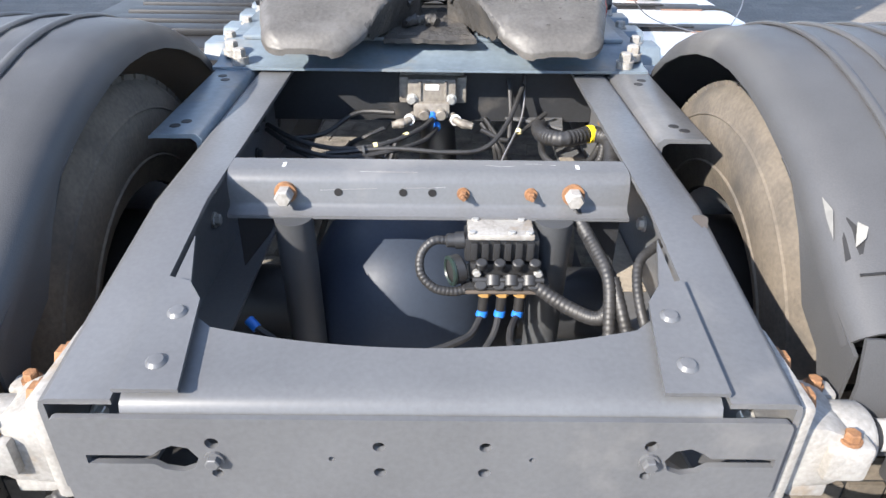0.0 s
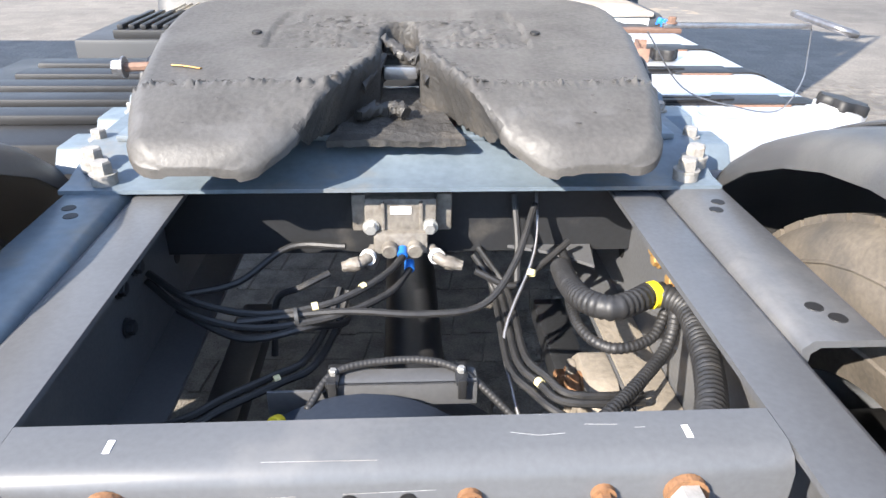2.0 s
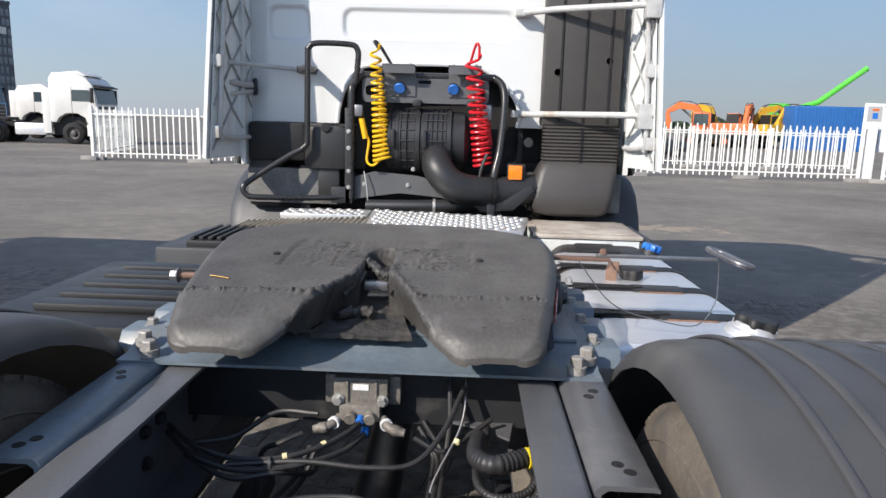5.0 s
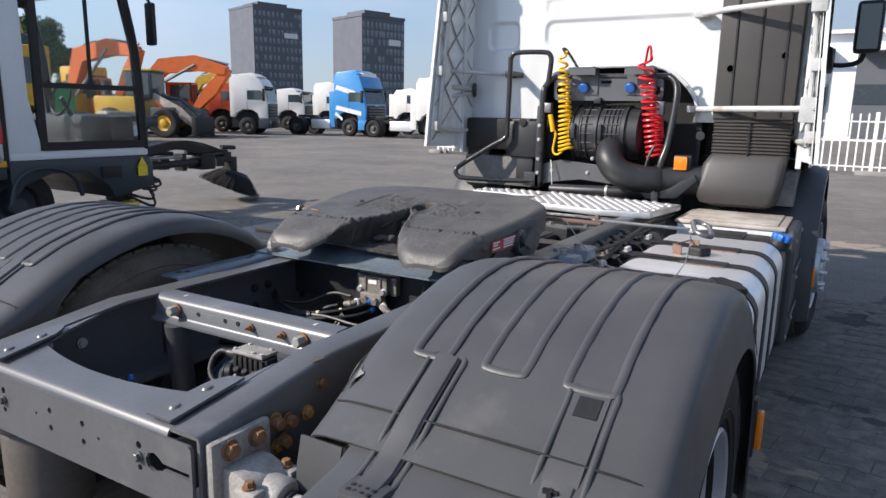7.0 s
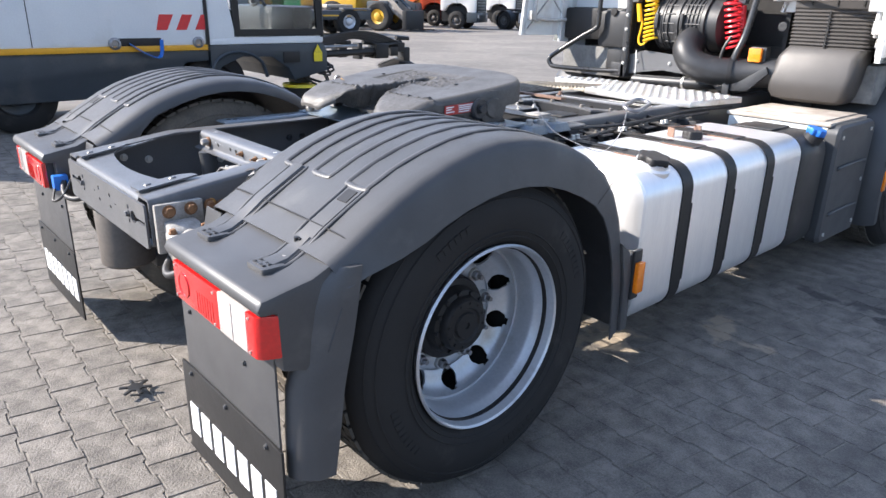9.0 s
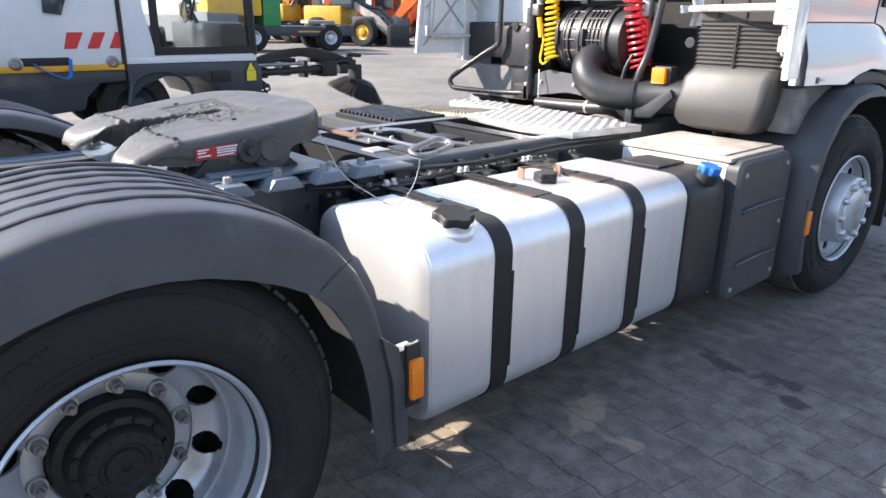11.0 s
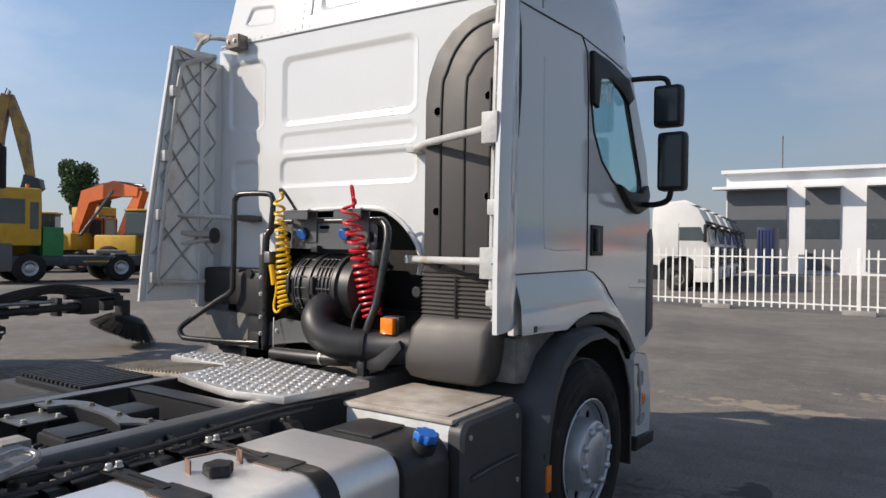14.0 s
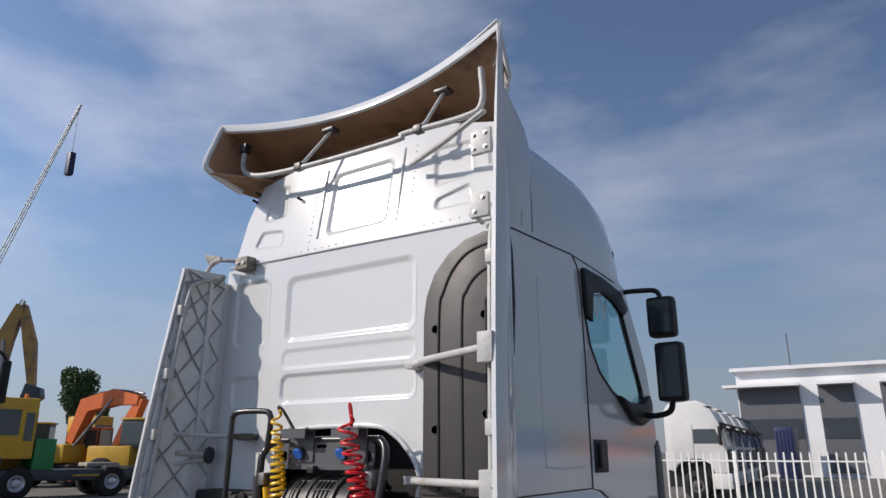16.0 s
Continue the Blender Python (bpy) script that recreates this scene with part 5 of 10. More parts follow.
    part("front_wing", prism([(1.348, 0.70), (1.405, 0.655), (1.432, 0.55), (1.438, 0.335), (1.395, 0.335), (1.385, 0.55)], s * 1.255, s * 1.276, "x", 0.006), FENDER, g)
    return g


guards = [mudguard(s) for s in (-1, 1)]


def guard_at(x, y, off):
    """A point on the inner edge of the right guard's rear slope."""
    k = next(i for i in range(1, len(GUARD)) if GUARD[i][0] >= y)
    (y0, z0), (y1, z1) = GUARD[k - 1], GUARD[k]
    h = -0.026 + 0.025 * min(1.0, max(0.0, (x - 0.582) / 0.048)) ** 0.6
    return Vector((x, y - (h + off) * 0.5, z0 + (z1 - z0) * (y - y0) / (y1 - y0) + (h + off) * 0.86))


for mt, off, pts in ((HUBBLACK, 0.0015, ((0.590, 0.232), (0.612, 0.238), (0.622, 0.262), (0.606, 0.290), (0.594, 0.262))), (DUSTGUARD, 0.004, ((0.604, 0.246), (0.616, 0.254), (0.626, 0.270), (0.612, 0.277), (0.609, 0.262))), (DUSTGUARD, 0.003, ((0.584, 0.262), (0.590, 0.300), (0.586, 0.325), (0.582, 0.292)))):
    bm = bmesh.new()
    bm.faces.new([bm.verts.new(guard_at(x, y, off + 0.006 * (i % 2) * (mt is DUSTGUARD))) for i, (x, y) in enumerate(pts)])
    part("torn_edge", thicken(bm, 0.0015), mt, guards[1], "pale torn plastic at the guard's edge")
# blue plug and lead of the left lamp
part("lamp_plug", B((-0.70, -0.655, -0.03, 0.03, 0.70, 0.765, 0.008)), BLUECAP, guards[0], "blue lamp plug")
part("lamp_lead", T_([(-0.66, -0.03, 0.71), (-0.62, -0.05, 0.67), (-0.57, -0.02, 0.70), (-0.56, 0.03, 0.78), (-0.50, 0.05, 0.80)], 0.006, 6), HOSE, guards[0])


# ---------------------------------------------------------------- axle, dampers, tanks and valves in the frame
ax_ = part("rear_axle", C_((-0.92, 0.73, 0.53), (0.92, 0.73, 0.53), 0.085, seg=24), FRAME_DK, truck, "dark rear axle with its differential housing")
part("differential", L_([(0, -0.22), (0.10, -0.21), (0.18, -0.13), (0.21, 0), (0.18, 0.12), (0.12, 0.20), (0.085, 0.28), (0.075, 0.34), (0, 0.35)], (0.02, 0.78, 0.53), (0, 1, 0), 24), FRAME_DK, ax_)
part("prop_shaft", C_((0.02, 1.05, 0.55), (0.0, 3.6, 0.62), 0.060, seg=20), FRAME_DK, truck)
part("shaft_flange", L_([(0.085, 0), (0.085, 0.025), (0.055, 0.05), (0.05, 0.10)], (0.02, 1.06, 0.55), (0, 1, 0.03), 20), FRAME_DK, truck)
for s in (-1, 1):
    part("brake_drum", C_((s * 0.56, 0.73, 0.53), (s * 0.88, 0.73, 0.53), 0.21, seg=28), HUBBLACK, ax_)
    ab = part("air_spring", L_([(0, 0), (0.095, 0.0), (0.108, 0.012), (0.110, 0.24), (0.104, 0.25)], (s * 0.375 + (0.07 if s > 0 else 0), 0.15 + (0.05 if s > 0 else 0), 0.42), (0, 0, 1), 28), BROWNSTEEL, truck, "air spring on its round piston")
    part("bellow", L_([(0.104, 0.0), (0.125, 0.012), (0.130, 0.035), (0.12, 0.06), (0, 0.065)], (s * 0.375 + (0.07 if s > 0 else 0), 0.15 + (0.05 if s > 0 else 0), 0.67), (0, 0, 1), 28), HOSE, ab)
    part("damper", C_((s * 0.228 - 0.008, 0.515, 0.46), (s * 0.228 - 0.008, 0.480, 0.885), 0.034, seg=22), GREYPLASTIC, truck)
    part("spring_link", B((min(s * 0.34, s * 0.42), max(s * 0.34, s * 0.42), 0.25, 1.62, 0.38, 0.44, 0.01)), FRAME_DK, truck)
part("axle_dome", L_([(0, 0.235), (0.06, 0.230), (0.12, 0.205), (0.17, 0.165), (0.205, 0.10), (0.215, 0.04), (0.215, -0.08)], (-0.055, 0.70, 0.585), (0, -1, 0.18), 40), DARKBLUE, ax_, "dark blue domed axle cover")


GREEN_DK = mat("dark_green_plastic", (0.016, 0.028, 0.024), (0.012, 0.020, 0.018), 0.4, scale=30)


def valve_block():
    v = part("level_valve", B((0.062, 0.168, 0.425, 0.480, 0.828, 0.872, 0.004)), PLASTIC, truck, "black level control valve block with hoses")
    part("valve_body", B((0.070, 0.172, 0.420, 0.475, 0.792, 0.826, 0.005)), PLASTIC, v)
    part("base_plate", B((0.058, 0.188, 0.398, 0.480, 0.778, 0.784, 0.002)), BROWNSTEEL, v)
    part("base_plate", B((0.060, 0.186, 0.400, 0.478, 0.785, 0.791, 0.002)), PLASTIC, v)
    part("valve_cover", B((0.066, 0.160, 0.418, 0.478, 0.873, 0.884, 0.004)), CASTALU, v, "pale greasy cover")
    for x in (0.072, 0.128, 0.153):
        bolt(v, (x, 0.425, 0.884), (0, 0, 1), 0.0055, 0.004, ZINC, washer=False)
    for i in range(6):
        part("fin", B((0.070 + 0.016 * i, 0.080 + 0.016 * i, 0.417, 0.426, 0.834, 0.868, 0.002)), PLASTIC, v)
    for x in (0.080, 0.168):
        bolt(v, (x, 0.418, 0.812), (0, -1, 0), 0.0065, 0.010, ZINC, washer=False)
    for k, x in enumerate((0.098, 0.124, 0.150)):
        part("valve_port", C_((x + 0.006, 0.418, 0.806), (x + 0.006, 0.404, 0.790), 0.0125, seg=16, bev=0.002), PLASTIC, v)
        part("brass_nut", L_([(0.010, 0), (0.010, 0.008), (0, 0.008)], (x - 0.006, 0.408, 0.778), (0, -0.1, -1), 6), GOLD, v)
        part("fitting", C_((x - 0.006, 0.407, 0.772), (x - 0.008, 0.402, 0.742), 0.008, seg=12, bev=0.001), HUBBLACK, v)
        part("collar", C_((x - 0.008, 0.402, 0.742), (x - 0.010, 0.398, 0.730), 0.0085, seg=12, bev=0.002), BLUECAP, v)
    part("connector", C_((0.062, 0.440, 0.862), (0.046, 0.440, 0.861), 0.015, seg=16), PLASTIC, v)
    part("connector_nut", L_([(0.0125, 0), (0.0125, 0.014), (0.009, 0.016)], (0.046, 0.440, 0.861), (-1, 0, 0), 10), PLASTIC, v)
    part("round_cap", C_((0.058, 0.430, 0.812), (0.040, 0.422, 0.811), 0.026, seg=24, bev=0.003), PLASTIC, v)
    part("round_cap_ring", L_([(0.024, -0.002), (0.027, 0), (0.027, 0.004), (0.022, 0.006), (0.020, 0.003)], (0.041, 0.422, 0.811), (-1, -0.4, 0), 24), GREEN_DK, v)
    part("corrugated_hose", T_([(0.034, 0.440, 0.861), (0.008, 0.435, 0.862), (-0.012, 0.425, 0.842), (-0.012, 0.41, 0.812), (0.01, 0.40, 0.790), (0.04, 0.40, 0.782), (0.062, 0.405, 0.782)], 0.0075, 8, 6, ribs=0.12, pitch=0.006), HOSE, v, crease=70)
    for pts in ([(0.094, 0.398, 0.732), (0.075, 0.36, 0.722), (0.048, 0.338, 0.72), (0.002, 0.312, 0.72), (-0.06, 0.294, 0.72), (-0.133, 0.289, 0.72), (-0.227, 0.316, 0.72), (-0.265, 0.343, 0.725), (-0.295, 0.36, 0.735)],
                [(0.125, 0.398, 0.732), (0.11, 0.36, 0.71), (0.06, 0.30, 0.68), (-0.05, 0.22, 0.66), (-0.16, 0.18, 0.66)],
                [(0.156, 0.398, 0.732), (0.141, 0.35, 0.735), (0.141, 0.30, 0.738), (0.184, 0.284, 0.74), (0.254, 0.299, 0.74), (0.33, 0.316, 0.745)]):
        part("air_hose", T_(pts, 0.0065, 8, 6), HOSE, v)
    for x in (0.078, 0.145):
        bolt(v, (x, 0.472, 0.884), (0, 0, 1), 0.0055, 0.004, ZINC, washer=False)
    part("cross_tube", T_([(0.074, 0.410, 0.800), (0.176, 0.408, 0.801)], 0.006, 10, 0), PLASTIC, v)
    for x in (0.086, 0.112, 0.138, 0.162):
        part("port_cap", C_((x, 0.416, 0.822), (x, 0.408, 0.838), 0.0085, seg=14, bev=0.002), PLASTIC, v)
        part("lower_port", C_((x, 0.410, 0.786), (x, 0.400, 0.797), 0.0095, seg=14, bev=0.002), PLASTIC, v)
    # the block is drawn out to its true width
    for o in [v, *v.children]:
        if "hose" not in o.name and "air_" not in o.name:
            for q in o.data.vertices:
                if q.co.x > 0.060:
                    q.co.x = 0.060 + (q.co.x - 0.060) * 1.20
    part("air_collar", C_((-0.290, 0.357, 0.732), (-0.306, 0.368, 0.742), 0.009, seg=12), BLUECAP, v)
    return v


valve_block()
# loom on the right of the frame
for pts, r, rb in (([(0.185, 0.41, 0.79), (0.24, 0.38, 0.765), (0.29, 0.35, 0.765), (0.31, 0.37, 0.81), (0.285, 0.45, 0.85), (0.262, 0.50, 0.885), (0.27, 0.56, 0.90)], 0.012, 0.1),
                   ([(0.30, 0.30, 0.70), (0.30, 0.33, 0.77), (0.30, 0.38, 0.83), (0.28, 0.46, 0.86)], 0.010, 0.1),
                   ([(0.345, 0.30, 0.70), (0.325, 0.33, 0.77), (0.31, 0.38, 0.825)], 0.010, 0.1),
                   ([(0.38, 0.28, 0.72), (0.35, 0.33, 0.79), (0.355, 0.40, 0.84), (0.40, 0.44, 0.86)], 0.008, 0.1),
                   ([(0.27, 0.56, 0.895), (0.335, 0.63, 0.885), (0.372, 0.72, 0.88), (0.391, 0.80, 0.88), (0.399, 0.87, 0.88), (0.368, 0.907, 0.88), (0.33, 0.885, 0.88), (0.292, 0.87, 0.88), (0.265, 0.91, 0.87), (0.262, 0.99, 0.85), (0.27, 1.08, 0.83)], 0.0165, 0.17)):
    part("loom_hose", T_(pts, r, 12, 6, ribs=rb * 0.9, pitch=0.0085), HOSE, truck, crease=75)
part("loom_tape", L_([(0.0175, -0.006), (0.0205, -0.006), (0.0205, 0.006), (0.0175, 0.006)], (0.362, 0.903, 0.88), (-1, -0.4, 0), 16, closed=True), YELLOWTAPE, truck)


def relay_valve():
    v = part("relay_valve", B((-0.065, 0.060, 1.15, 1.20, 0.865, 0.93, 0.006), (-0.085, 0.080, 1.185, 1.207, 0.86, 0.945, 0.003), (-0.05, 0.045, 1.135, 1.17, 0.83, 0.872, 0.008)), DARKCAST, truck, "grimy cast brake relay valve with hoses")
    part("label", B((-0.020, 0.016, 1.148, 1.1505, 0.902, 0.916)), LABELWHITE, v)
    for x in (-0.054, 0.048):
        bolt(v, (x, 1.15, 0.878), (0, -1, 0), 0.011, 0.012, ZINC)
    for s, z in ((-1, 0.825), (1, 0.825)):
        part("elbow", T_([(s * 0.050, 1.15, 0.835), (s * 0.062, 1.128, 0.828), (s * 0.078, 1.118, 0.822)], 0.0105, 10), DARKCAST, v)
        part("white_ring", L_([(0.011, -0.004), (0.0145, -0.004), (0.0145, 0.004), (0.011, 0.004)], (s * 0.060, 1.130, 0.829), (s * 0.3, -1, -0.1), 16, closed=True), LABELWHITE, v)
        part("elbow_nut", L_([(0.013, 0), (0.013, 0.014), (0.0115, 0.016), (0.009, 0.03)], (s * 0.076, 1.119, 0.823), (s, -0.25, -0.12), 8), DARKCAST, v)
        part("port_boss", C_((s * 0.022, 1.14, 0.845), (s * 0.022, 1.12, 0.842), 0.014, seg=14, bev=0.002), DARKCAST, v)
        part("mounting_ear", B((min(s * 0.060, s * 0.088), max(s * 0.060, s * 0.088), 1.17, 1.20, 0.86, 0.93, 0.005)), DARKCAST, v)
        part("body_rib", B((min(s * 0.03, s * 0.036), max(s * 0.03, s * 0.036), 1.145, 1.155, 0.87, 0.925, 0.001)), DARKCAST, v)
    for x, z in ((0.0, 0.842), (0.012, 0.815)):
        part("collar", C_((x, 1.135, z), (x, 1.118, z - 0.006), 0.009, seg=12), BLUECAP, v)
    for i, pts in enumerate(([(0.0, 1.118, 0.835), (-0.03, 1.07, 0.826), (-0.097, 1.02, 0.812), (-0.17, 1.0, 0.802), (-0.25, 1.0, 0.80), (-0.34, 1.02, 0.815), (-0.42, 1.08, 0.83)],
                             [(0.012, 1.118, 0.81), (-0.02, 1.06, 0.80), (-0.09, 1.005, 0.795), (-0.17, 0.985, 0.787), (-0.25, 0.985, 0.783), (-0.34, 1.005, 0.80), (-0.42, 1.07, 0.82)],
                             [(-0.125, 1.10, 0.815), (-0.17, 1.08, 0.80), (-0.22, 1.10, 0.76), (-0.23, 1.08, 0.66)],
                             [(-0.26, 0.99, 0.790), (-0.10, 1.0, 0.800), (0.03, 1.0, 0.792), (0.13, 1.02, 0.795), (0.19, 1.08, 0.84), (0.235, 1.17, 0.91)],
                             [(-0.36, 1.02, 0.795), (-0.25, 0.97, 0.772), (-0.15, 0.985, 0.780), (-0.10, 1.06, 0.74), (-0.10, 1.15, 0.72)],
                             [(-0.095, 1.10, 0.78), (-0.116, 1.061, 0.725), (-0.144, 0.964, 0.72), (-0.191, 0.923, 0.72), (-0.266, 0.872, 0.715), (-0.307, 0.842, 0.71), (-0.42, 0.80, 0.70)],
                             [(-0.11, 1.11, 0.78), (-0.131, 1.061, 0.732), (-0.158, 0.970, 0.727), (-0.200, 0.934, 0.727), (-0.272, 0.884, 0.722), (-0.315, 0.854, 0.715), (-0.42, 0.815, 0.70)],
                             [(0.13, 1.19, 0.80), (0.175, 1.15, 0.745), (0.18, 1.075, 0.74), (0.179, 0.94, 0.74), (0.205, 0.882, 0.74), (0.23, 0.841, 0.74), (0.296, 0.839, 0.735), (0.36, 0.86, 0.72)],
                             [(0.14, 1.20, 0.81), (0.187, 1.16, 0.752), (0.193, 1.075, 0.747), (0.192, 0.945, 0.747), (0.216, 0.890, 0.747), (0.24, 0.851, 0.746), (0.30, 0.850, 0.74), (0.36, 0.875, 0.725)],
                             [(0.15, 1.20, 0.80), (0.168, 1.16, 0.735), (0.168, 1.07, 0.73), (0.167, 0.935, 0.73), (0.194, 0.874, 0.73), (0.222, 0.829, 0.73), (0.30, 0.80, 0.70)],
                             [(0.125, 1.10, 0.815), (0.19, 1.09, 0.79), (0.24, 1.12, 0.81), (0.30, 1.16, 0.84)],
                             [(0.24, 1.19, 0.93), (0.23, 1.12, 0.84), (0.17, 1.02, 0.74), (0.175, 0.95, 0.68), (0.20, 0.86, 0.60)],
                             [(0.20, 1.19, 0.92), (0.205, 1.15, 0.85), (0.20, 1.1, 0.79)],
                             [(-0.10, 1.15, 0.84), (-0.2, 1.16, 0.835), (-0.28, 1.10, 0.80), (-0.36, 1.06, 0.80)])):
        grey = pts[0] == (0.24, 1.19, 0.93)
        part("air_hose", T_(pts, 0.0032 if grey else 0.0062, 8, 6), WORNSTEEL if grey else HOSE, v)
    for c, d in (((-0.065, 1.043, 0.819), (-0.7, -0.5, -0.15)), ((-0.14, 1.006, 0.806), (-1, -0.25, -0.1)), ((0.222, 1.09, 0.815), (-0.2, -0.6, -0.7)), ((0.205, 0.884, 0.7405), (0.5, -0.85, 0)), ((-0.196, 0.928, 0.7235), (-0.8, -0.5, 0))):
        part("tag", L_([(0.006, -0.005), (0.0075, -0.005), (0.0075, 0.005), (0.006, 0.005)], c, d, 12, closed=True), TAG, v)
    part("cable_tie", L_([(0.014, -0.003), (0.0165, -0.003), (0.0165, 0.003), (0.014, 0.003)], (-0.168, 0.995, 0.794), (-1, -0.15, -0.1), 12, closed=True), GREYPLASTIC, v)
    for p0 in ((0.36, 1.095, 0.915), (0.36, 1.05, 0.915), (0.36, 1.06, 0.875)):
        bolt(truck, (0.430, p0[1], p0[2]), (-1, 0, 0), 0.014, 0.014, GOLD, name="rail_bolt")
    return v


relay_valve()
# dust lying on the lower flange, the dirty spring bracket beside it and the sensor strip over the axle
part("flange_dust", B((0.354, 0.427, 0.535, 1.20, 0.6935, 0.6985, 0.002)), DUSTY, rails[1], "pale dust on the lower flange")
sb = part("spring_bracket", prism([(0.86, 0.50), (0.86, 0.60), (0.90, 0.66), (0.95, 0.69), (1.03, 0.69), (1.08, 0.64), (1.10, 0.50)], 0.300, 0.352, "x", 0.008), DUSTY, truck, "dusty cast spring bracket")
part("bracket_rib", B((0.286, 0.300, 0.93, 0.95, 0.50, 0.67, 0.004), (0.286, 0.300, 1.02, 1.04, 0.50, 0.67, 0.004)), DUSTY, sb)
for y, z in ((0.90, 0.63), (0.985, 0.655), (1.06, 0.61)):
    bolt(sb, (0.300, y, z), (-1, 0, 0), 0.017, 0.022, RUST)
gs = part("gusset_plate", prism([(0.196, 1.204), (0.278, 1.172), (0.34, 1.12), (0.352, 1.204)], 0.806, 0.812, "z"), FRAME, truck, "grey gusset plate with dust")
sp = part("sensor_strip", B((-0.104, 0.104, 0.826, 0.832, 0.752, 0.790, 0.002), (-0.104, 0.104, 0.826, 0.862, 0.786, 0.790, 0.002), (-0.190, -0.104, 0.832, 0.838, 0.735, 0.775, 0.002)), FRAME, truck, "grey cable strip with plastic clips")
for x in (-0.097, 0.082):
    part("strip_clip", B((x - 0.009, x + 0.009, 0.818, 0.866, 0.790, 0.797, 0.002), (x - 0.006, x + 0.006, 0.816, 0.824, 0.768, 0.800, 0.002)), PLASTIC, sp)
    bolt(sp, (x, 0.842, 0.797), (0, 0, 1), 0.006, 0.008, ZINC, washer=False)
part("breather_hose", T_([(-0.13, 0.80, 0.77), (-0.095, 0.846, 0.797), (-0.02, 0.862, 0.803), (0.05, 0.858, 0.802), (0.10, 0.838, 0.785), (0.16, 0.80, 0.74), (0.22, 0.76, 0.70)], 0.0055, 10, 6, ribs=0.10, pitch=0.006), HOSE, sp, crease=70)
part("yellow_plug", C_((-0.168, 0.795, 0.755), (-0.172, 0.778, 0.765), 0.011, seg=14, bev=0.002), YELLOWTAPE, sp)
# looped corrugated conduits beside the right rail
for pts, r in (([(0.29, 1.16, 0.82), (0.286, 1.095, 0.82), (0.265, 0.976, 0.82), (0.268, 0.897, 0.82), (0.30, 0.857, 0.82), (0.358, 0.872, 0.825), (0.388, 0.905, 0.85), (0.392, 0.90, 0.87)], 0.0075),
               ([(0.390, 0.88, 0.87), (0.385, 0.865, 0.84), (0.363, 0.837, 0.82), (0.30, 0.765, 0.82), (0.244, 0.707, 0.82), (0.21, 0.67, 0.80)], 0.0085)):
    part("conduit", T_(pts, r, 10, 6, ribs=0.16, pitch=0.007), HOSE, truck, crease=75)
# thin dark tube laid where a hose only casts its shadow
part("thin_cable", T_([(0.413, 0.94, 0.75), (0.36, 0.87, 0.742), (0.33, 0.837, 0.74), (0.272, 0.808, 0.74)], 0.0035, 8, 6), HOSE, truck)


# ---------------------------------------------------------------- fuel tank and boxes on the right
def rounded_body(x0, x1, y0, y1, z0, z1, r, end=0.03, k=5, top_in=0.0):
    """A long body along y with a rounded cross-section and softened ends."""
    secs = []
    for y, inset in ((y0, end), (y0 + end * 0.3, end * 0.3), (y0 + end, 0), (y1 - end, 0), (y1 - end * 0.3, end * 0.3), (y1, end)):
        o = rrect(x0 + inset * 0.5, x1 - inset, z0 + inset, z1 - inset, max(0.005, r - inset * 0.4), k)
        secs.append([(x - top_in * max(0, (z - z0) / (z1 - z0)), y, z) for x, z in o])
    return loft(secs)


tank = part("fuel_tank", rounded_body(0.60, 1.212, 1.565, 3.005, 0.275, 0.903, 0.105, 0.035, 7), ALU, truck, "brushed aluminium fuel tank with black straps", crease=35)
part("end_seam", T_([(x, 1.585, z) for x, z in rrect(0.612, 1.203, 0.287, 0.894, 0.10, 6)] + [(1.103 + 0.1, 1.585, 0.79)], 0.004, 6, 0), ALU, tank)
for y in (1.873, 2.245, 2.625):
    o = rrect(0.595, 1.217, 0.270, 0.908, 0.108, 7)
    i = rrect(0.600, 1.212, 0.275, 0.903, 0.105, 7)
    st = part("strap", loft([[(x, y - 0.038, z) for x, z in i], [(x, y - 0.038, z) for x, z in o], [(x, y + 0.038, z) for x, z in o], [(x, y + 0.038, z) for x, z in i]], caps=False), HUBBLACK, tank, "black rubber-lined steel strap")
    part("strap_pad", B((0.86, 1.05, y - 0.048, y + 0.046, 0.903, 0.9115, 0.002)), PLASTIC, st)
    part("strap_edge", B((1.206, 1.2185, y + 0.036, y + 0.048, 0.40, 0.74, 0.001)), HUBBLACK, st)
    # slotted tongue bolted down at the inner end, rusty trims beside the pad
    tg = part("strap_tongue", slab([(0.595, y - 0.030), (0.66, y - 0.030), (0.90, y - 0.014), (0.90, y + 0.014), (0.66, y + 0.030), (0.595, y + 0.030)], [rrect(0.70, 0.84, y - 0.005, y + 0.005, 0.004)], 0.007, Matrix.Translation((0, 0, 0.9155))), HUBBLACK, st, "flat slotted strap tongue")
    for dy in (-0.017, 0.017):
        bolt(tg, (0.622, y + dy, 0.919), (0, 0, 1), 0.011, 0.016, ZINC)
    for dy in (-0.052, 0.050):
        part("strap_trim", B((0.88, 1.04, y + dy - 0.003, y + dy + 0.003, 0.903, 0.9085, 0.001)), RUSTSTEEL, st)


def filler_cap(x, y, z, r, material, parent, lobes=6, h=0.04, label=""):
    q = 48
    sec = []
    for hh, k in ((0, 0.94), (0.004, 1.0), (h * 0.8, 1.0), (h, 0.93)):
        sec.append([(x + r * k * (1 + 0.10 * math.cos(lobes * 2 * math.pi * i / q)) * math.cos(2 * math.pi * i / q), y + r * k * (1 + 0.10 * math.cos(lobes * 2 * math.pi * i / q)) * math.sin(2 * math.pi * i / q), z + hh) for i in range(q)])
    return part("filler_cap", loft(sec), material, parent, label)


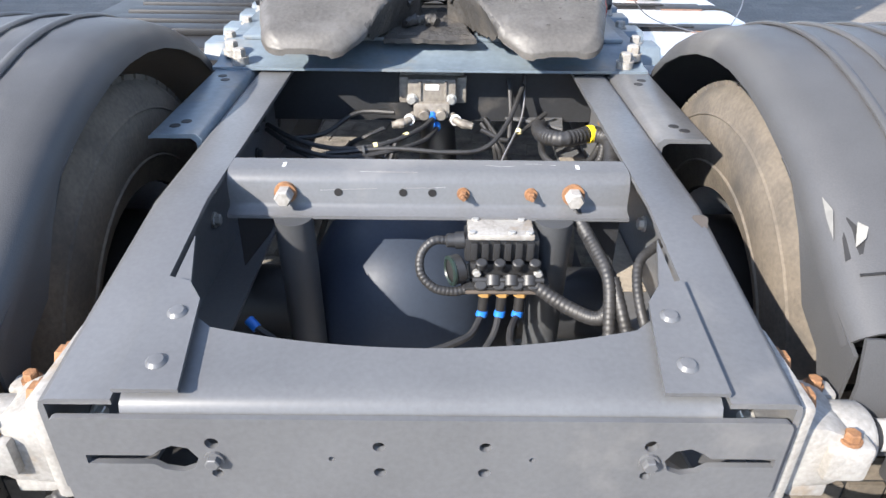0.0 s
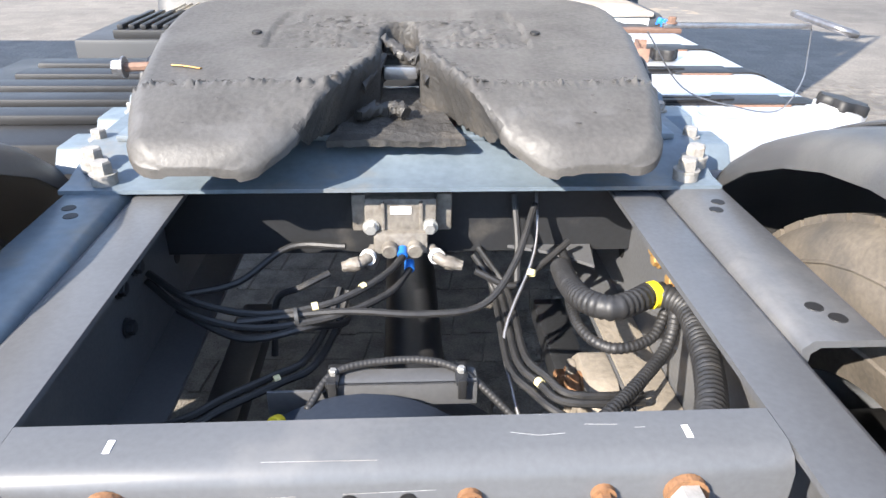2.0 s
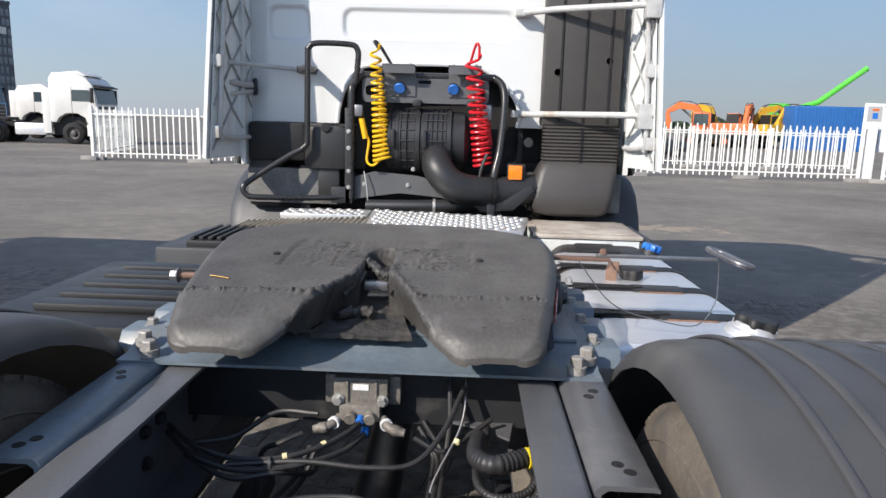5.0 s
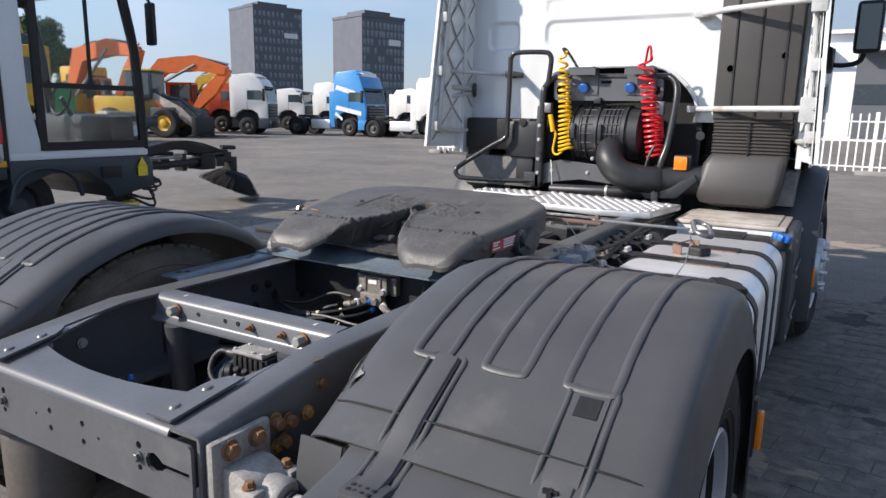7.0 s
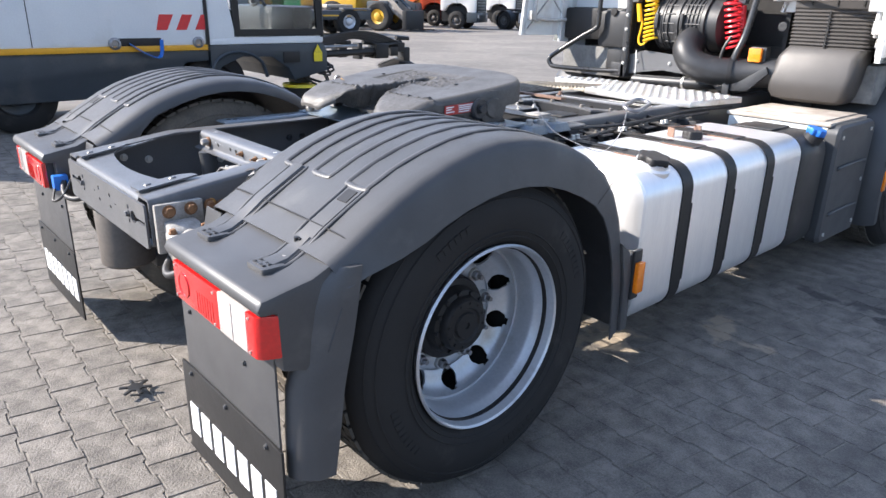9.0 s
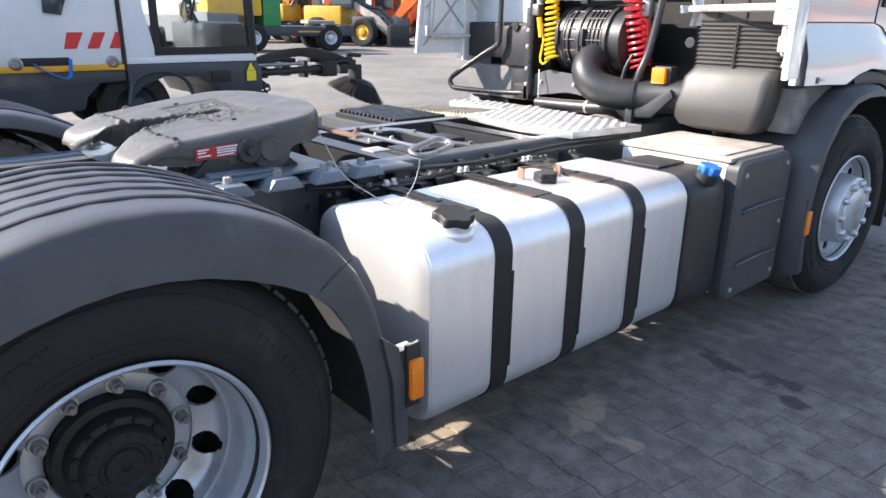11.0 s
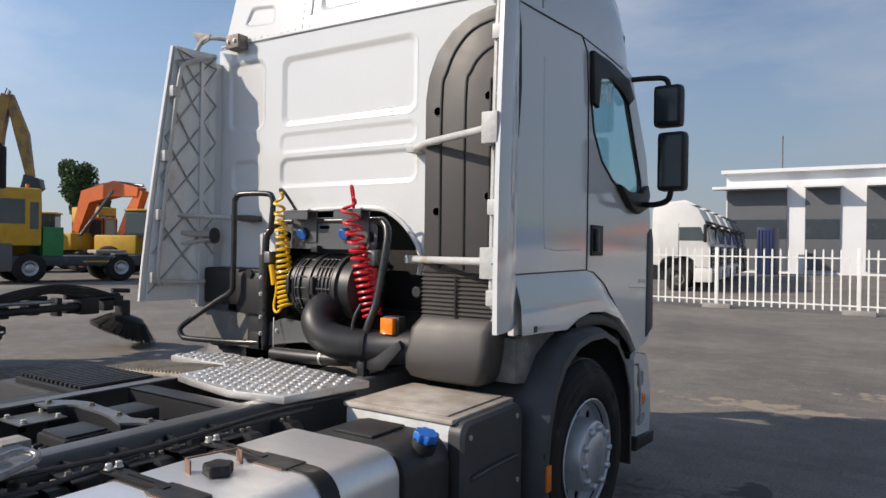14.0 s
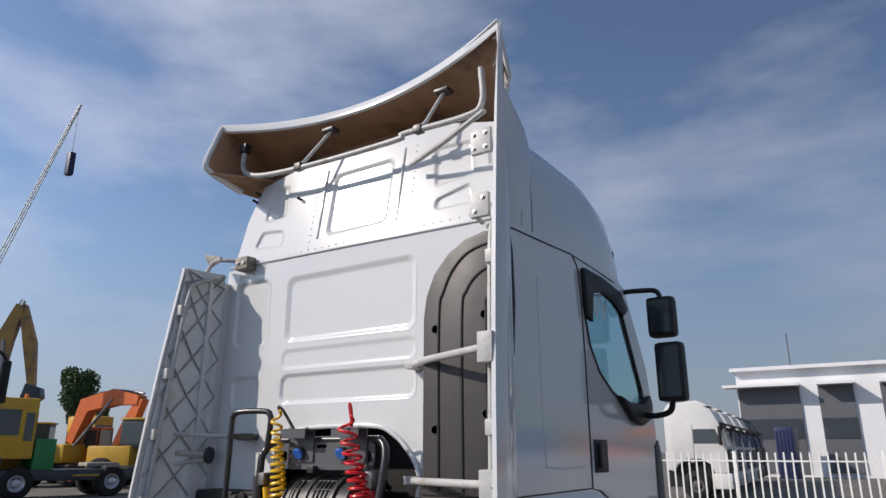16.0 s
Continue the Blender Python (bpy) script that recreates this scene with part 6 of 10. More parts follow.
part("filler_neck", L_([(0.080, -0.03), (0.078, 0.0), (0.074, 0.004), (0.066, 0.006), (0.066, 0.022), (0.060, 0.024)], (1.115, 1.735, 0.903), (0.25, 0, 1), 28), ALU, tank)
fc = filler_cap(0, 0, 0, 0.062, HUBBLACK, tank, 6, 0.030, "black lobed filler cap")
part("cap_centre", L_([(0.030, 0.030), (0.028, 0.036), (0, 0.037)], (0, 0, 0), (0, 0, 1), 20), PLASTIC, fc)
for k in range(6):
    a = math.pi / 3 * k
    part("cap_wing", B((0.026, 0.062, -0.007, 0.007, 0.029, 0.036, 0.002)), PLASTIC, fc).matrix_basis = Matrix.Rotation(a, 4, "Z")
fc.matrix_basis = Matrix.Translation((1.120, 1.735, 0.918)) @ Euler((0, 0.2, 0)).to_matrix().to_4x4()
u0, u1 = Vector((0.810, 2.380, 0)), Vector((0.857, 2.557, 0))
sd = (u1 - u0).normalized()
turn = Matrix.Translation((u0.x, u0.y, 0)) @ Matrix.Rotation(math.atan2(sd.y, sd.x), 4, "Z")
bm = B((0.0, 0.005, -0.022, 0.022, 0.903, 0.948, 0.001), (0.0, 0.182, 0.012, 0.022, 0.944, 0.949, 0.001), (0.176, 0.182, -0.022, 0.022, 0.903, 0.948, 0.001))
bmesh.ops.transform(bm, matrix=turn, verts=bm.verts)
part("sender_bracket", bm, RUSTSTEEL, tank, "rusty bridge bracket beside the sender")
filler_cap(0.900, 2.430, 0.905, 0.045, HUBBLACK, tank, 5, 0.035)

# tank of the exhaust fluid beside it
adb = part("fluid_tank", rounded_body(0.66, 1.205, 3.025, 3.345, 0.245, 0.885, 0.11, 0.03, 6), PLASTIC, truck, "black plastic fluid tank with a blue cap")
part("rib", B((0.80, 1.0, 3.08, 3.30, 0.885, 0.897, 0.006)), PLASTIC, adb)
part("cap_neck", C_((1.165, 3.19, 0.85), (1.182, 3.19, 0.888), 0.050, seg=24), PLASTIC, adb)
bc = filler_cap(0, 0, 0, 0.047, BLUECAP, adb, 8, 0.034, "blue filler cap")
bc.matrix_basis = Matrix.Translation((1.178, 3.19, 0.886)) @ Euler((0, 0.25, 0)).to_matrix().to_4x4()

# battery box: metal carcass, dusty lid, moulded front cover
bat = part("battery_box", B((0.60, 1.17, 3.385, 3.905, 0.26, 0.90, 0.006)), OFFWHITE, truck, "battery box with a dark moulded cover and dusty lid")
part("lid", B((0.585, 1.185, 3.375, 3.925, 0.902, 0.926, 0.010)), TAN, bat, "dusty beige lid")
part("lid_ridge", B((0.62, 1.14, 3.41, 3.89, 0.926, 0.934, 0.006)), TAN, bat)
cover_out = rrect(3.375, 3.915, 0.235, 0.915, 0.055, 5)
bm = loft([[(1.165, y, z) for y, z in cover_out], [(1.222, y, z) for y, z in cover_out], [(1.240, 3.645 + (y - 3.645) * 0.955, 0.575 + (z - 0.575) * 0.962) for y, z in cover_out]])
cov = part("cover", bm, GREYPLASTIC, bat, "dark grey moulded cover", crease=30)
for z in (0.415, 0.68):
    part("cover_rib", T_([(1.236, 3.45, z - 0.012), (1.247, 3.46, z), (1.248, 3.65, z + 0.004), (1.247, 3.83, z), (1.236, 3.84, z - 0.012)], 0.010, 8, 4), GREYPLASTIC, cov)
for y, z in ((3.43, 0.85), (3.85, 0.86), (3.86, 0.30), (3.44, 0.29), (3.86, 0.56)):
    part("clip", L_([(0.012, 0), (0.012, 0.006), (0, 0.008)], (1.239, y, z), (1, 0, 0), 12), ZINC, cov)

# brackets between frame and tanks
for y in (1.70, 2.10, 2.48, 2.88, 3.10):
    part("tank_bracket", prism([(0.44, 0.88), (0.56, 0.88), (0.62, 0.82), (0.62, 0.36), (0.58, 0.30), (0.44, 0.62)], y - 0.03, y + 0.03, "y", 0.004), FRAME_DK, truck)
    for s in (-1, 1):
        bolt(truck, (0.50, y + s * 0.018, 0.88), (0, 0, 1), 0.010, 0.010, DARKCAST, name="bracket_bolt")
for i, pts in enumerate(([(0.46, 1.5, 0.93), (0.52, 1.9, 0.945), (0.55, 2.4, 0.93), (0.53, 3.0, 0.94), (0.55, 3.5, 0.93)],
                         [(0.48, 1.6, 0.915), (0.57, 2.0, 0.905), (0.54, 2.5, 0.92), (0.56, 3.2, 0.92)])):
    part("side_hose", T_(pts, 0.009, 8, 6), HOSE, truck)
# rubber mounts under the coupling along the rails
for s in (-1, 1):
    for y in (1.28, 1.46, 1.64, 1.80):
        part("saddle", prism([(y - 0.07, 0.955), (y - 0.04, 0.995), (y + 0.04, 0.995), (y + 0.07, 0.955)], s * 0.455, s * 0.60, "x", 0.005), BLUESTEEL, truck)
        bolt(truck, (s * 0.54, y, 0.995), (0, 0, 1), 0.014, 0.016, CASTALU, name="saddle_bolt")

# cross bracing and plumbing between the rails ahead of the coupling
arc = [(-0.352, 2.47), (-0.243, 2.469), (-0.225, 2.535), (-0.19, 2.558), (-0.01, 2.55), (0.10, 2.536), (0.20, 2.505), (0.235, 2.499), (0.286, 2.545), (0.352, 2.56), (0.352, 2.62), (0.27, 2.60), (0.20, 2.575), (0.05, 2.60), (-0.20, 2.625), (-0.28, 2.60), (-0.352, 2.55)]
ap = part("arched_crossplate", prism(arc, 0.942, 0.952, "z"), FRAME, truck, "grey arched cross plate between the rails")
part("plate_web", prism([(x, y + 0.004) for x, y in arc[1:9]] + [(x, y + 0.012) for x, y in arc[8:0:-1]], 0.80, 0.942, "z"), FRAME_DK, ap)
for x, y in ((-0.31, 2.51), (-0.12, 2.59), (0.12, 2.565), (0.31, 2.58)):
    bolt(ap, (x, y, 0.952), (0, 0, 1), 0.011, 0.009, DARKCAST)
cb = part("control_box", B((-0.025, 0.18, 2.32, 2.51, 0.80, 0.915, 0.014), (-0.01, 0.165, 2.335, 2.495, 0.915, 0.923, 0.004)), PLASTIC, truck, "black plastic control box")
for x in (0.02, 0.07, 0.12):
    part("plug", C_((x, 2.32, 0.87), (x, 2.285, 0.865), 0.014, seg=14, bev=0.003), HUBBLACK, cb)
bp = part("bolted_plate", B((-0.32, -0.135, 2.315, 2.50, 0.915, 0.923, 0.003)), FRAME, truck, "grey bolted bracket plate")
for x, y in ((-0.295, 2.34), (-0.16, 2.34), (-0.295, 2.475), (-0.16, 2.475)):
    bolt(bp, (x, y, 0.923), (0, 0, 1), 0.010, 0.010, ZINC)
# gusseted brackets with round holes between the right rail and the tank
for y in (1.80, 1.98, 2.17, 2.36, 2.55, 2.74):
    gb = part("gusset_bracket", slab([(0.0, 0.0), (0.135, 0.0), (0.135, 0.05), (0.05, 0.155), (0.0, 0.155)], [ring(0.045, 0.055, 0.022)], 0.008, Matrix.Translation((0.442, y, 0.775)) @ Euler((math.radians(90), 0, 0)).to_matrix().to_4x4()), FRAME_DK, truck, "dark gusset bracket with a round hole")
    for dy in (-0.028, 0.028):
        bolt(gb, (0.446, y + dy, 0.905), (1, 0, 0), 0.013, 0.014, DARKCAST)
        bolt(gb, (0.545, y + dy, 0.905), (0, 0, 1), 0.011, 0.012, DARKCAST)
    part("bracket_foot", B((0.452, 0.60, y - 0.045, y + 0.045, 0.897, 0.905, 0.002)), FRAME_DK, gb)
for y, z, r in ((1.24, 0.78, 0.016), (1.50, 0.86, 0.014), (1.58, 0.78, 0.018), (1.78, 0.90, 0.012), (2.08, 0.83, 0.020), (2.27, 0.90, 0.012), (2.46, 0.83, 0.018), (2.66, 0.80, 0.014)):
    for q in (-1, 1):
        part("web_hole", L_([(r, 0), (r - 0.001, 0.0012), (0, 0.0012)], (q * 0.428, y, z), (-q, 0, 0), 16), HUBBLACK, rails[0 if q < 0 else 1])
part("gearbox", L_([(0.0, 0), (0.16, 0.02), (0.19, 0.2), (0.24, 0.6), (0.27, 1.0), (0, 1.02)], (0, 3.1, 0.68), (0, 1, 0), 20), CASTALU, truck, "dull cast gearbox housing")
rng = random.Random(11)
for k in range(14):
    x0, x1 = rng.uniform(-0.3, 0.3), rng.uniform(-0.3, 0.3)
    y0 = rng.uniform(1.75, 2.3)
    pts = [(x0, y0, rng.uniform(0.76, 0.84)), ((x0 + x1) / 2 + rng.uniform(-0.08, 0.08), y0 + 0.35, rng.uniform(0.78, 0.88)), (x1, y0 + 0.7, rng.uniform(0.76, 0.86)), (x1 * 0.8, y0 + 1.0, 0.76)]
    part("chassis_hose", T_(pts, rng.uniform(0.005, 0.011), 8, 5), HOSE, truck)
part("junction_box", B((-0.16, 0.02, 2.66, 2.82, 0.84, 0.925, 0.012)), PLASTIC, truck)
part("solenoid", B((0.10, 0.20, 2.10, 2.20, 0.88, 0.955, 0.01)), CASTALU, truck)

# ---------------------------------------------------------------- left side: ribbed battery cover and step
lb = part("ribbed_cover", B((-1.20, -0.565, 1.47, 2.34, 0.35, 0.925, 0.02)), PLASTIC, truck, "black plastic cover with slotted top")
for k in range(5):
    y = 1.60 + 0.135 * k
    part("cover_rib", B((-1.06, -0.62, y, y + 0.075, 0.925, 0.949, 0.008)), PLASTIC, lb)
    part("slot", B((-1.03, -0.66, y + 0.078, y + 0.128, 0.925, 0.9275)), HUBBLACK, lb)
sl = part("left_step_box", B((-1.20, -0.50, 2.70, 3.30, 0.40, 0.915, 0.015)), GREYPLASTIC, truck, "grey box with a toothed step on top")
part("top_plate", B((-1.06, -0.46, 2.72, 3.14, 0.915, 0.945, 0.004)), PLASTIC, sl)
for k in range(14):
    x = -1.05 + 0.042 * k
    part("tooth", B((x, x + 0.022, 2.74, 3.12, 0.945, 0.962, 0.004)), PLASTIC, sl)
part("muffler_bracket", B((-0.62, -0.44, 2.36, 2.70, 0.70, 0.93, 0.01)), FRAME_DK, truck)


# ---------------------------------------------------------------- catwalk of pierced aluminium
def catwalk(outline, z, name):
    d = part(name, prism(outline, z - 0.035, z, "z", 0.004), CHECKER, truck, "pierced aluminium catwalk plate")
    t = L_([(0.016, 0), (0.0165, 0.006), (0.012, 0.009), (0.008, 0.006), (0.0075, 0.0015), (0, 0.0015)], (0, 0, 0), (0, 0, 1), 10)
    base = None
    xs = [p[0] for p in outline]
    ys = [p[1] for p in outline]
    k = 0
    y = min(ys) + 0.03
    row = 0
    while y < max(ys) - 0.02:
        x = min(xs) + 0.03 + (0.03 if row % 2 else 0)
        while x < max(xs) - 0.02:
            inside = True
            for (ax0, ay0), (bx0, by0) in zip(outline, outline[1:] + outline[:1]):
                cr = (bx0 - ax0) * (y - ay0) - (by0 - ay0) * (x - ax0)
                if cr < 0.022 * math.hypot(bx0 - ax0, by0 - ay0):
                    inside = False
            if inside:
                if base is None:
                    base = part("tread_nub", t, CHECKER, d)
                    base.matrix_basis = Matrix.Translation((x, y, z))
                else:
                    again(base, Matrix.Translation((x, y, z)))
            x += 0.06
        y += 0.052
        row += 1
    return d


catwalk([(-0.295, 3.13), (-0.157, 3.096), (0.206, 3.03), (0.506, 3.087), (0.573, 3.581), (-0.34, 3.72)], 0.985, "catwalk")
catwalk([(-0.83, 3.465), (-0.346, 3.465), (-0.346, 3.71), (-0.83, 3.66)], 0.985, "catwalk")
# dirty serrated tread plank that slopes down beside it
tilt = Matrix.Translation((-0.31, 0, 0.982)) @ Matrix.Rotation(math.radians(-3.5), 4, "Y")
bm = B((-0.71, 0.0, 3.172, 3.455, -0.030, -0.008, 0.003))
bmesh.ops.transform(bm, matrix=tilt, verts=bm.verts)
tp = part("tread_plank", bm, DIRTYALU, truck, "dirty beige serrated tread plank")
for k in range(23):
    x = -0.70 + 0.031 * k
    bm = prism([(x, -0.009), (x + 0.005, 0.004), (x + 0.012, 0.004), (x + 0.018, -0.009)], 3.178, 3.449, "y")
    bmesh.ops.transform(bm, matrix=tilt, verts=bm.verts)
    part("serration", bm, DIRTYALU, tp)


# ---------------------------------------------------------------- cab
CABX = 1.19


def cab_side(s):
    """Side wall with its window opening; outline in y, z."""
    out = [(3.90, 1.222), (4.20, 1.212), (4.44, 1.202), (4.59, 1.247), (4.78, 1.272), (5.02, 1.257), (5.28, 1.197), (5.48, 1.087), (5.63, 0.947), (5.66, 0.94), (5.97, 0.96), (6.07, 1.0), (6.09, 1.3), (6.05, 1.9), (5.95, 2.3), (5.60, 2.82), (5.45, 2.865), (3.90, 2.865)]
    win = [(4.845, 2.56), (4.85, 2.70), (4.88, 2.745), (5.36, 2.745), (5.47, 2.69), (5.80, 2.14), (5.815, 2.07), (5.72, 2.035), (5.45, 2.035), (5.24, 2.085), (5.04, 2.19), (4.91, 2.34)]
    m = Matrix(((0, 0, 1, s * CABX), (1, 0, 0, 0), (0, 1, 0, 0), (0, 0, 0, 1)))
    side = part("cab_side", slab(out, [win], 0.03 * s, m), WHITE, truck, "glossy white cab side with a door")
    c = (5.34, 2.37)
    seal = [(c[0] + (y - c[0]) * 1.045, c[1] + (z - c[1]) * 1.06) for y, z in win]
    flat = Matrix(((0, 0, 1, s * (CABX + 0.006)), (1, 0, 0, 0), (0, 1, 0, 0), (0, 0, 0, 1)))
    part("window_seal", slab(seal, [win], 0.02 * s, flat), HUBBLACK, side)
    wg = part("window_glass", slab(win, [], 0.005 * s, Matrix(((0, 0, 1, s * (CABX - 0.008)), (1, 0, 0, 0), (0, 1, 0, 0), (0, 0, 0, 1)))), TINTGLASS, side, "tinted door window")
    wg.visible_shadow = False
    # wind deflector above the window and black corner below it
    part("visor", prism([(4.80, 2.80), (4.83, 2.50), (4.90, 2.48), (4.93, 2.66), (5.10, 2.70), (5.30, 2.66), (5.46, 2.60), (5.56, 2.66), (5.44, 2.76), (5.10, 2.80)], s * (CABX + 0.008), s * (CABX + 0.035), "x", 0.004), HUBBLACK, side)
    part("mirror_corner", prism([(5.26, 2.06), (5.45, 2.025), (5.72, 2.03), (5.86, 2.10), (5.90, 2.02), (5.84, 1.93), (5.66, 1.885), (5.50, 1.92)], s * (CABX + 0.004), s * (CABX + 0.05), "x", 0.012), HUBBLACK, side)
    # door gap
    gap = [(4.70, 2.86), (4.77, 2.80), (4.80, 2.60), (4.815, 2.20), (4.815, 1.516), (4.93, 1.50), (5.10, 1.43), (5.30, 1.295), (5.48, 1.15), (5.62, 1.02)]
    part("door_gap", T_([(s * (CABX + 0.001), y, z) for y, z in gap], 0.005, 6, 0), HUBBLACK, side)
    part("door_gap", T_([(s * (CABX + 0.001), y, z) for y, z in ((4.70, 2.86), (5.05, 2.85), (5.40, 2.83))], 0.004, 6, 0), GREYPLASTIC, side)
    part("panel_gap", T_([(s * (CABX + 0.001), y, z) for y, z in ((3.90, 1.514), (4.80, 1.518))], 0.004, 6, 0), GREYPLASTIC, side)
    part("pressed_line", T_([(s * (CABX - 0.002), y, z) for y, z in ((4.20, 2.62), (4.22, 1.75), (4.30, 1.64), (4.72, 1.64))], 0.006, 6, 5), WHITE, side)
    part("door_lip", T_([(s * (CABX - 0.001), y, z) for y, z in ((5.60, 1.385), (5.82, 1.375), (5.98, 1.365))], 0.006, 6, 3), WHITE, side)
    part("maker_word", B((min(s * CABX, s * (CABX + 0.003)), max(s * CABX, s * (CABX + 0.003)), 5.80, 5.97, 1.405, 1.43)), ZINC, side)
    hd = part("door_handle", B((min(s * (CABX - 0.002), s * (CABX + 0.012)), max(s * (CABX - 0.002), s * (CABX + 0.012)), 4.868, 5.06, 1.600, 1.785, 0.006)), HUBBLACK, side, "black door handle in its dish")
    part("grip", B((min(s * (CABX + 0.008), s * (CABX + 0.034)), max(s * (CABX + 0.008), s * (CABX + 0.034)), 4.90, 4.945, 1.625, 1.765, 0.010)), PLASTIC, hd)
    # flared panel over the wheel
    fl = [(3.90, 1.225), (4.20, 1.215), (4.44, 1.205), (4.59, 1.250), (4.78, 1.275), (5.02, 1.26), (5.28, 1.20), (5.48, 1.09), (5.63, 0.95)]
    up = [(3.90, 1.505), (4.20, 1.507), (4.44, 1.507), (4.61, 1.507), (4.81, 1.505), (5.02, 1.455), (5.26, 1.315), (5.45, 1.165), (5.61, 1.02)]
    bm = loft([[(s * (CABX + 0.002), y, z) for y, z in up], [(s * (CABX + 0.020), y, z * 0.75 + z2 * 0.25) for (y, z), (y2, z2) in zip(up, fl)], [(s * (CABX + 0.040), (y + y2) / 2, (z + z2) / 2) for (y, z), (y2, z2) in zip(up, fl)], [(s * (CABX + 0.045), y, z) for y, z in fl], [(s * (CABX + 0.028), y, z - 0.006) for y, z in fl], [(s * (CABX - 0.02), y, z - 0.006) for y, z in fl]], closed=False)
    part("wheel_flare", bm, WHITE, side)
    part("sticker", B((min(s * (CABX + 0.040), s * (CABX + 0.047)), max(s * (CABX + 0.040), s * (CABX + 0.047)), 4.03, 4.065, 1.228, 1.258)), PLASTIC, side)
    part("sticker_print", B((min(s * (CABX + 0.040), s * (CABX + 0.047)), max(s * (CABX + 0.040), s * (CABX + 0.047)), 4.08, 4.135, 1.236, 1.25)), GREYPAINT, side)
    part("fairing_slit", prism([(3.905, 2.80), (3.935, 2.70), (3.945, 2.42), (3.920, 2.17), (3.905, 2.20)], s * (CABX + 0.001), s * (CABX + 0.004), "x"), HUBBLACK, side)
    # black wheel housing and its front mudguard
    arc = [(3.995, 0.24), (3.962, 0.42), (3.960, 0.60), (3.990, 0.79), (4.065, 0.96), (4.19, 1.095), (4.37, 1.175), (4.56, 1.20), (4.80, 1.195), (5.02, 1.12), (5.18, 0.98), (5.28, 0.80), (5.32, 0.55), (5.31, 0.27)]
    inner = [(4.555 + (y - 4.555) * 0.90, 0.52 + (z - 0.52) * 0.91) for y, z in arc]
    bm = loft([[(s * 0.84, y, z) for y, z in arc], [(s * 1.24, y, z) for y, z in arc], [(s * 1.29, y * 0.85 + y2 * 0.15, z * 0.85 + z2 * 0.15) for (y, z), (y2, z2) in zip(arc, inner)], [(s * 1.325, y * 0.5 + y2 * 0.5, z * 0.5 + z2 * 0.5) for (y, z), (y2, z2) in zip(arc, inner)], [(s * 1.330, y, z) for y, z in inner]], closed=False)
    thicken(bm, 0.006)
    gd = part("front_mudguard", bm, GREYPLASTIC, truck, "black plastic front mudguard")
    mk = part("side_marker", B((min(s * 1.312, s * 1.322), max(s * 1.312, s * 1.322), 3.99, 4.04, 0.44, 0.66, 0.003)), PLASTIC, gd)
    part("amber_lens", B((min(s * 1.322, s * 1.338), max(s * 1.322, s * 1.338), 3.992, 4.036, 0.475, 0.60, 0.006)), AMBER, gd)
    part("arch_liner", thicken(loft([[(s * xx, y, z - 0.004 - dz) for y, z in fl[3:]] for xx, dz in ((0.84, 0.0), (1.15, 0.0), (1.215, 0.012), (1.228, 0.045), (1.222, 0.075))], closed=False), 0.006), HUBBLACK, truck, "black plastic wheel arch liner", crease=50)
    part("liner_front", B((min(s * 0.84, s * 1.20), max(s * 0.84, s * 1.20), 5.36, 5.40, 0.26, 1.10, 0.01)), HUBBLACK, truck)
    part("wheel_housing", B((min(s * 0.78, s * 0.84), max(s * 0.78, s * 0.84), 3.98, 5.70, 0.50, 1.22)), HUBBLACK, truck)
    part("housing_back", prism([(3.96, 0.98), (3.96, 1.20), (4.20, 1.205), (4.44, 1.195), (4.26, 1.06), (4.12, 0.96)], s * 0.60, s * 1.17, "x", 0.01), DUSTGUARD, truck)
    # steps and bumper end ahead of the wheel
    st = part("step_panel", slab([(5.60, 0.37), (5.545, 0.90), (5.575, 0.945), (5.84, 0.895), (5.93, 0.62), (5.92, 0.345)], [rrect(5.625, 5.765, 0.70, 0.80, 0.02), rrect(5.64, 5.80, 0.43, 0.50, 0.02)], 0.03 * s, Matrix(((0, 0, 1, s * 1.248), (1, 0, 0, 0), (0, 1, 0, 0), (0, 0, 0, 1)))), WHITE, truck, "white step panel and bumper end")
    part("step_core", B((min(s * 0.95, s * 1.216), max(s * 0.95, s * 1.216), 5.62, 5.90, 0.36, 0.90, 0.01)), HUBBLACK, st)
    part("rear_flange", prism([(5.545, 0.90), (5.60, 0.37), (5.615, 0.37), (5.56, 0.90)], s * 1.12, s * 1.218, "x"), WHITE, st)
    part("step_lip", prism([(5.57, 0.275), (5.60, 0.365), (5.99, 0.335), (5.98, 0.255)], s * 0.95, s * 1.262, "x", 0.01), HUBBLACK, st)
    part("step_handle", T_([(s * 1.25, 5.572, 0.86), (s * 1.275, 5.578, 0.84), (s * 1.275, 5.612, 0.50), (s * 1.25, 5.618, 0.48)], 0.010, 8, 3), GREYPAINT, st)
    part("repeater", L_([(0.044, 0), (0.04, 0.012), (0, 0.018)], (s * 1.248, 5.72, 0.605), (s, -0.15, 0), 20), AMBER, st)
    part("corner_fairing", prism([(5.98, 1.0), (6.00, 1.76), (6.08, 1.80), (6.13, 1.70), (6.14, 1.06)], s * 1.12, s * 1.200, "x", 0.012), GREYPLASTIC, st)
    # two mirrors on arms
    mir = part("mirror_arm", T_([(s * 1.18, 5.60, 2.80), (s * 1.30, 5.62, 2.80), (s * 1.40, 5.66, 2.79), (s * 1.43, 5.66, 2.70)], 0.018, 10), HUBBLACK, side)
    part("mirror_arm", T_([(s * 1.20, 5.72, 1.96), (s * 1.32, 5.70, 1.95), (s * 1.42, 5.68, 1.98), (s * 1.45, 5.66, 2.08)], 0.020, 10), HUBBLACK, side)
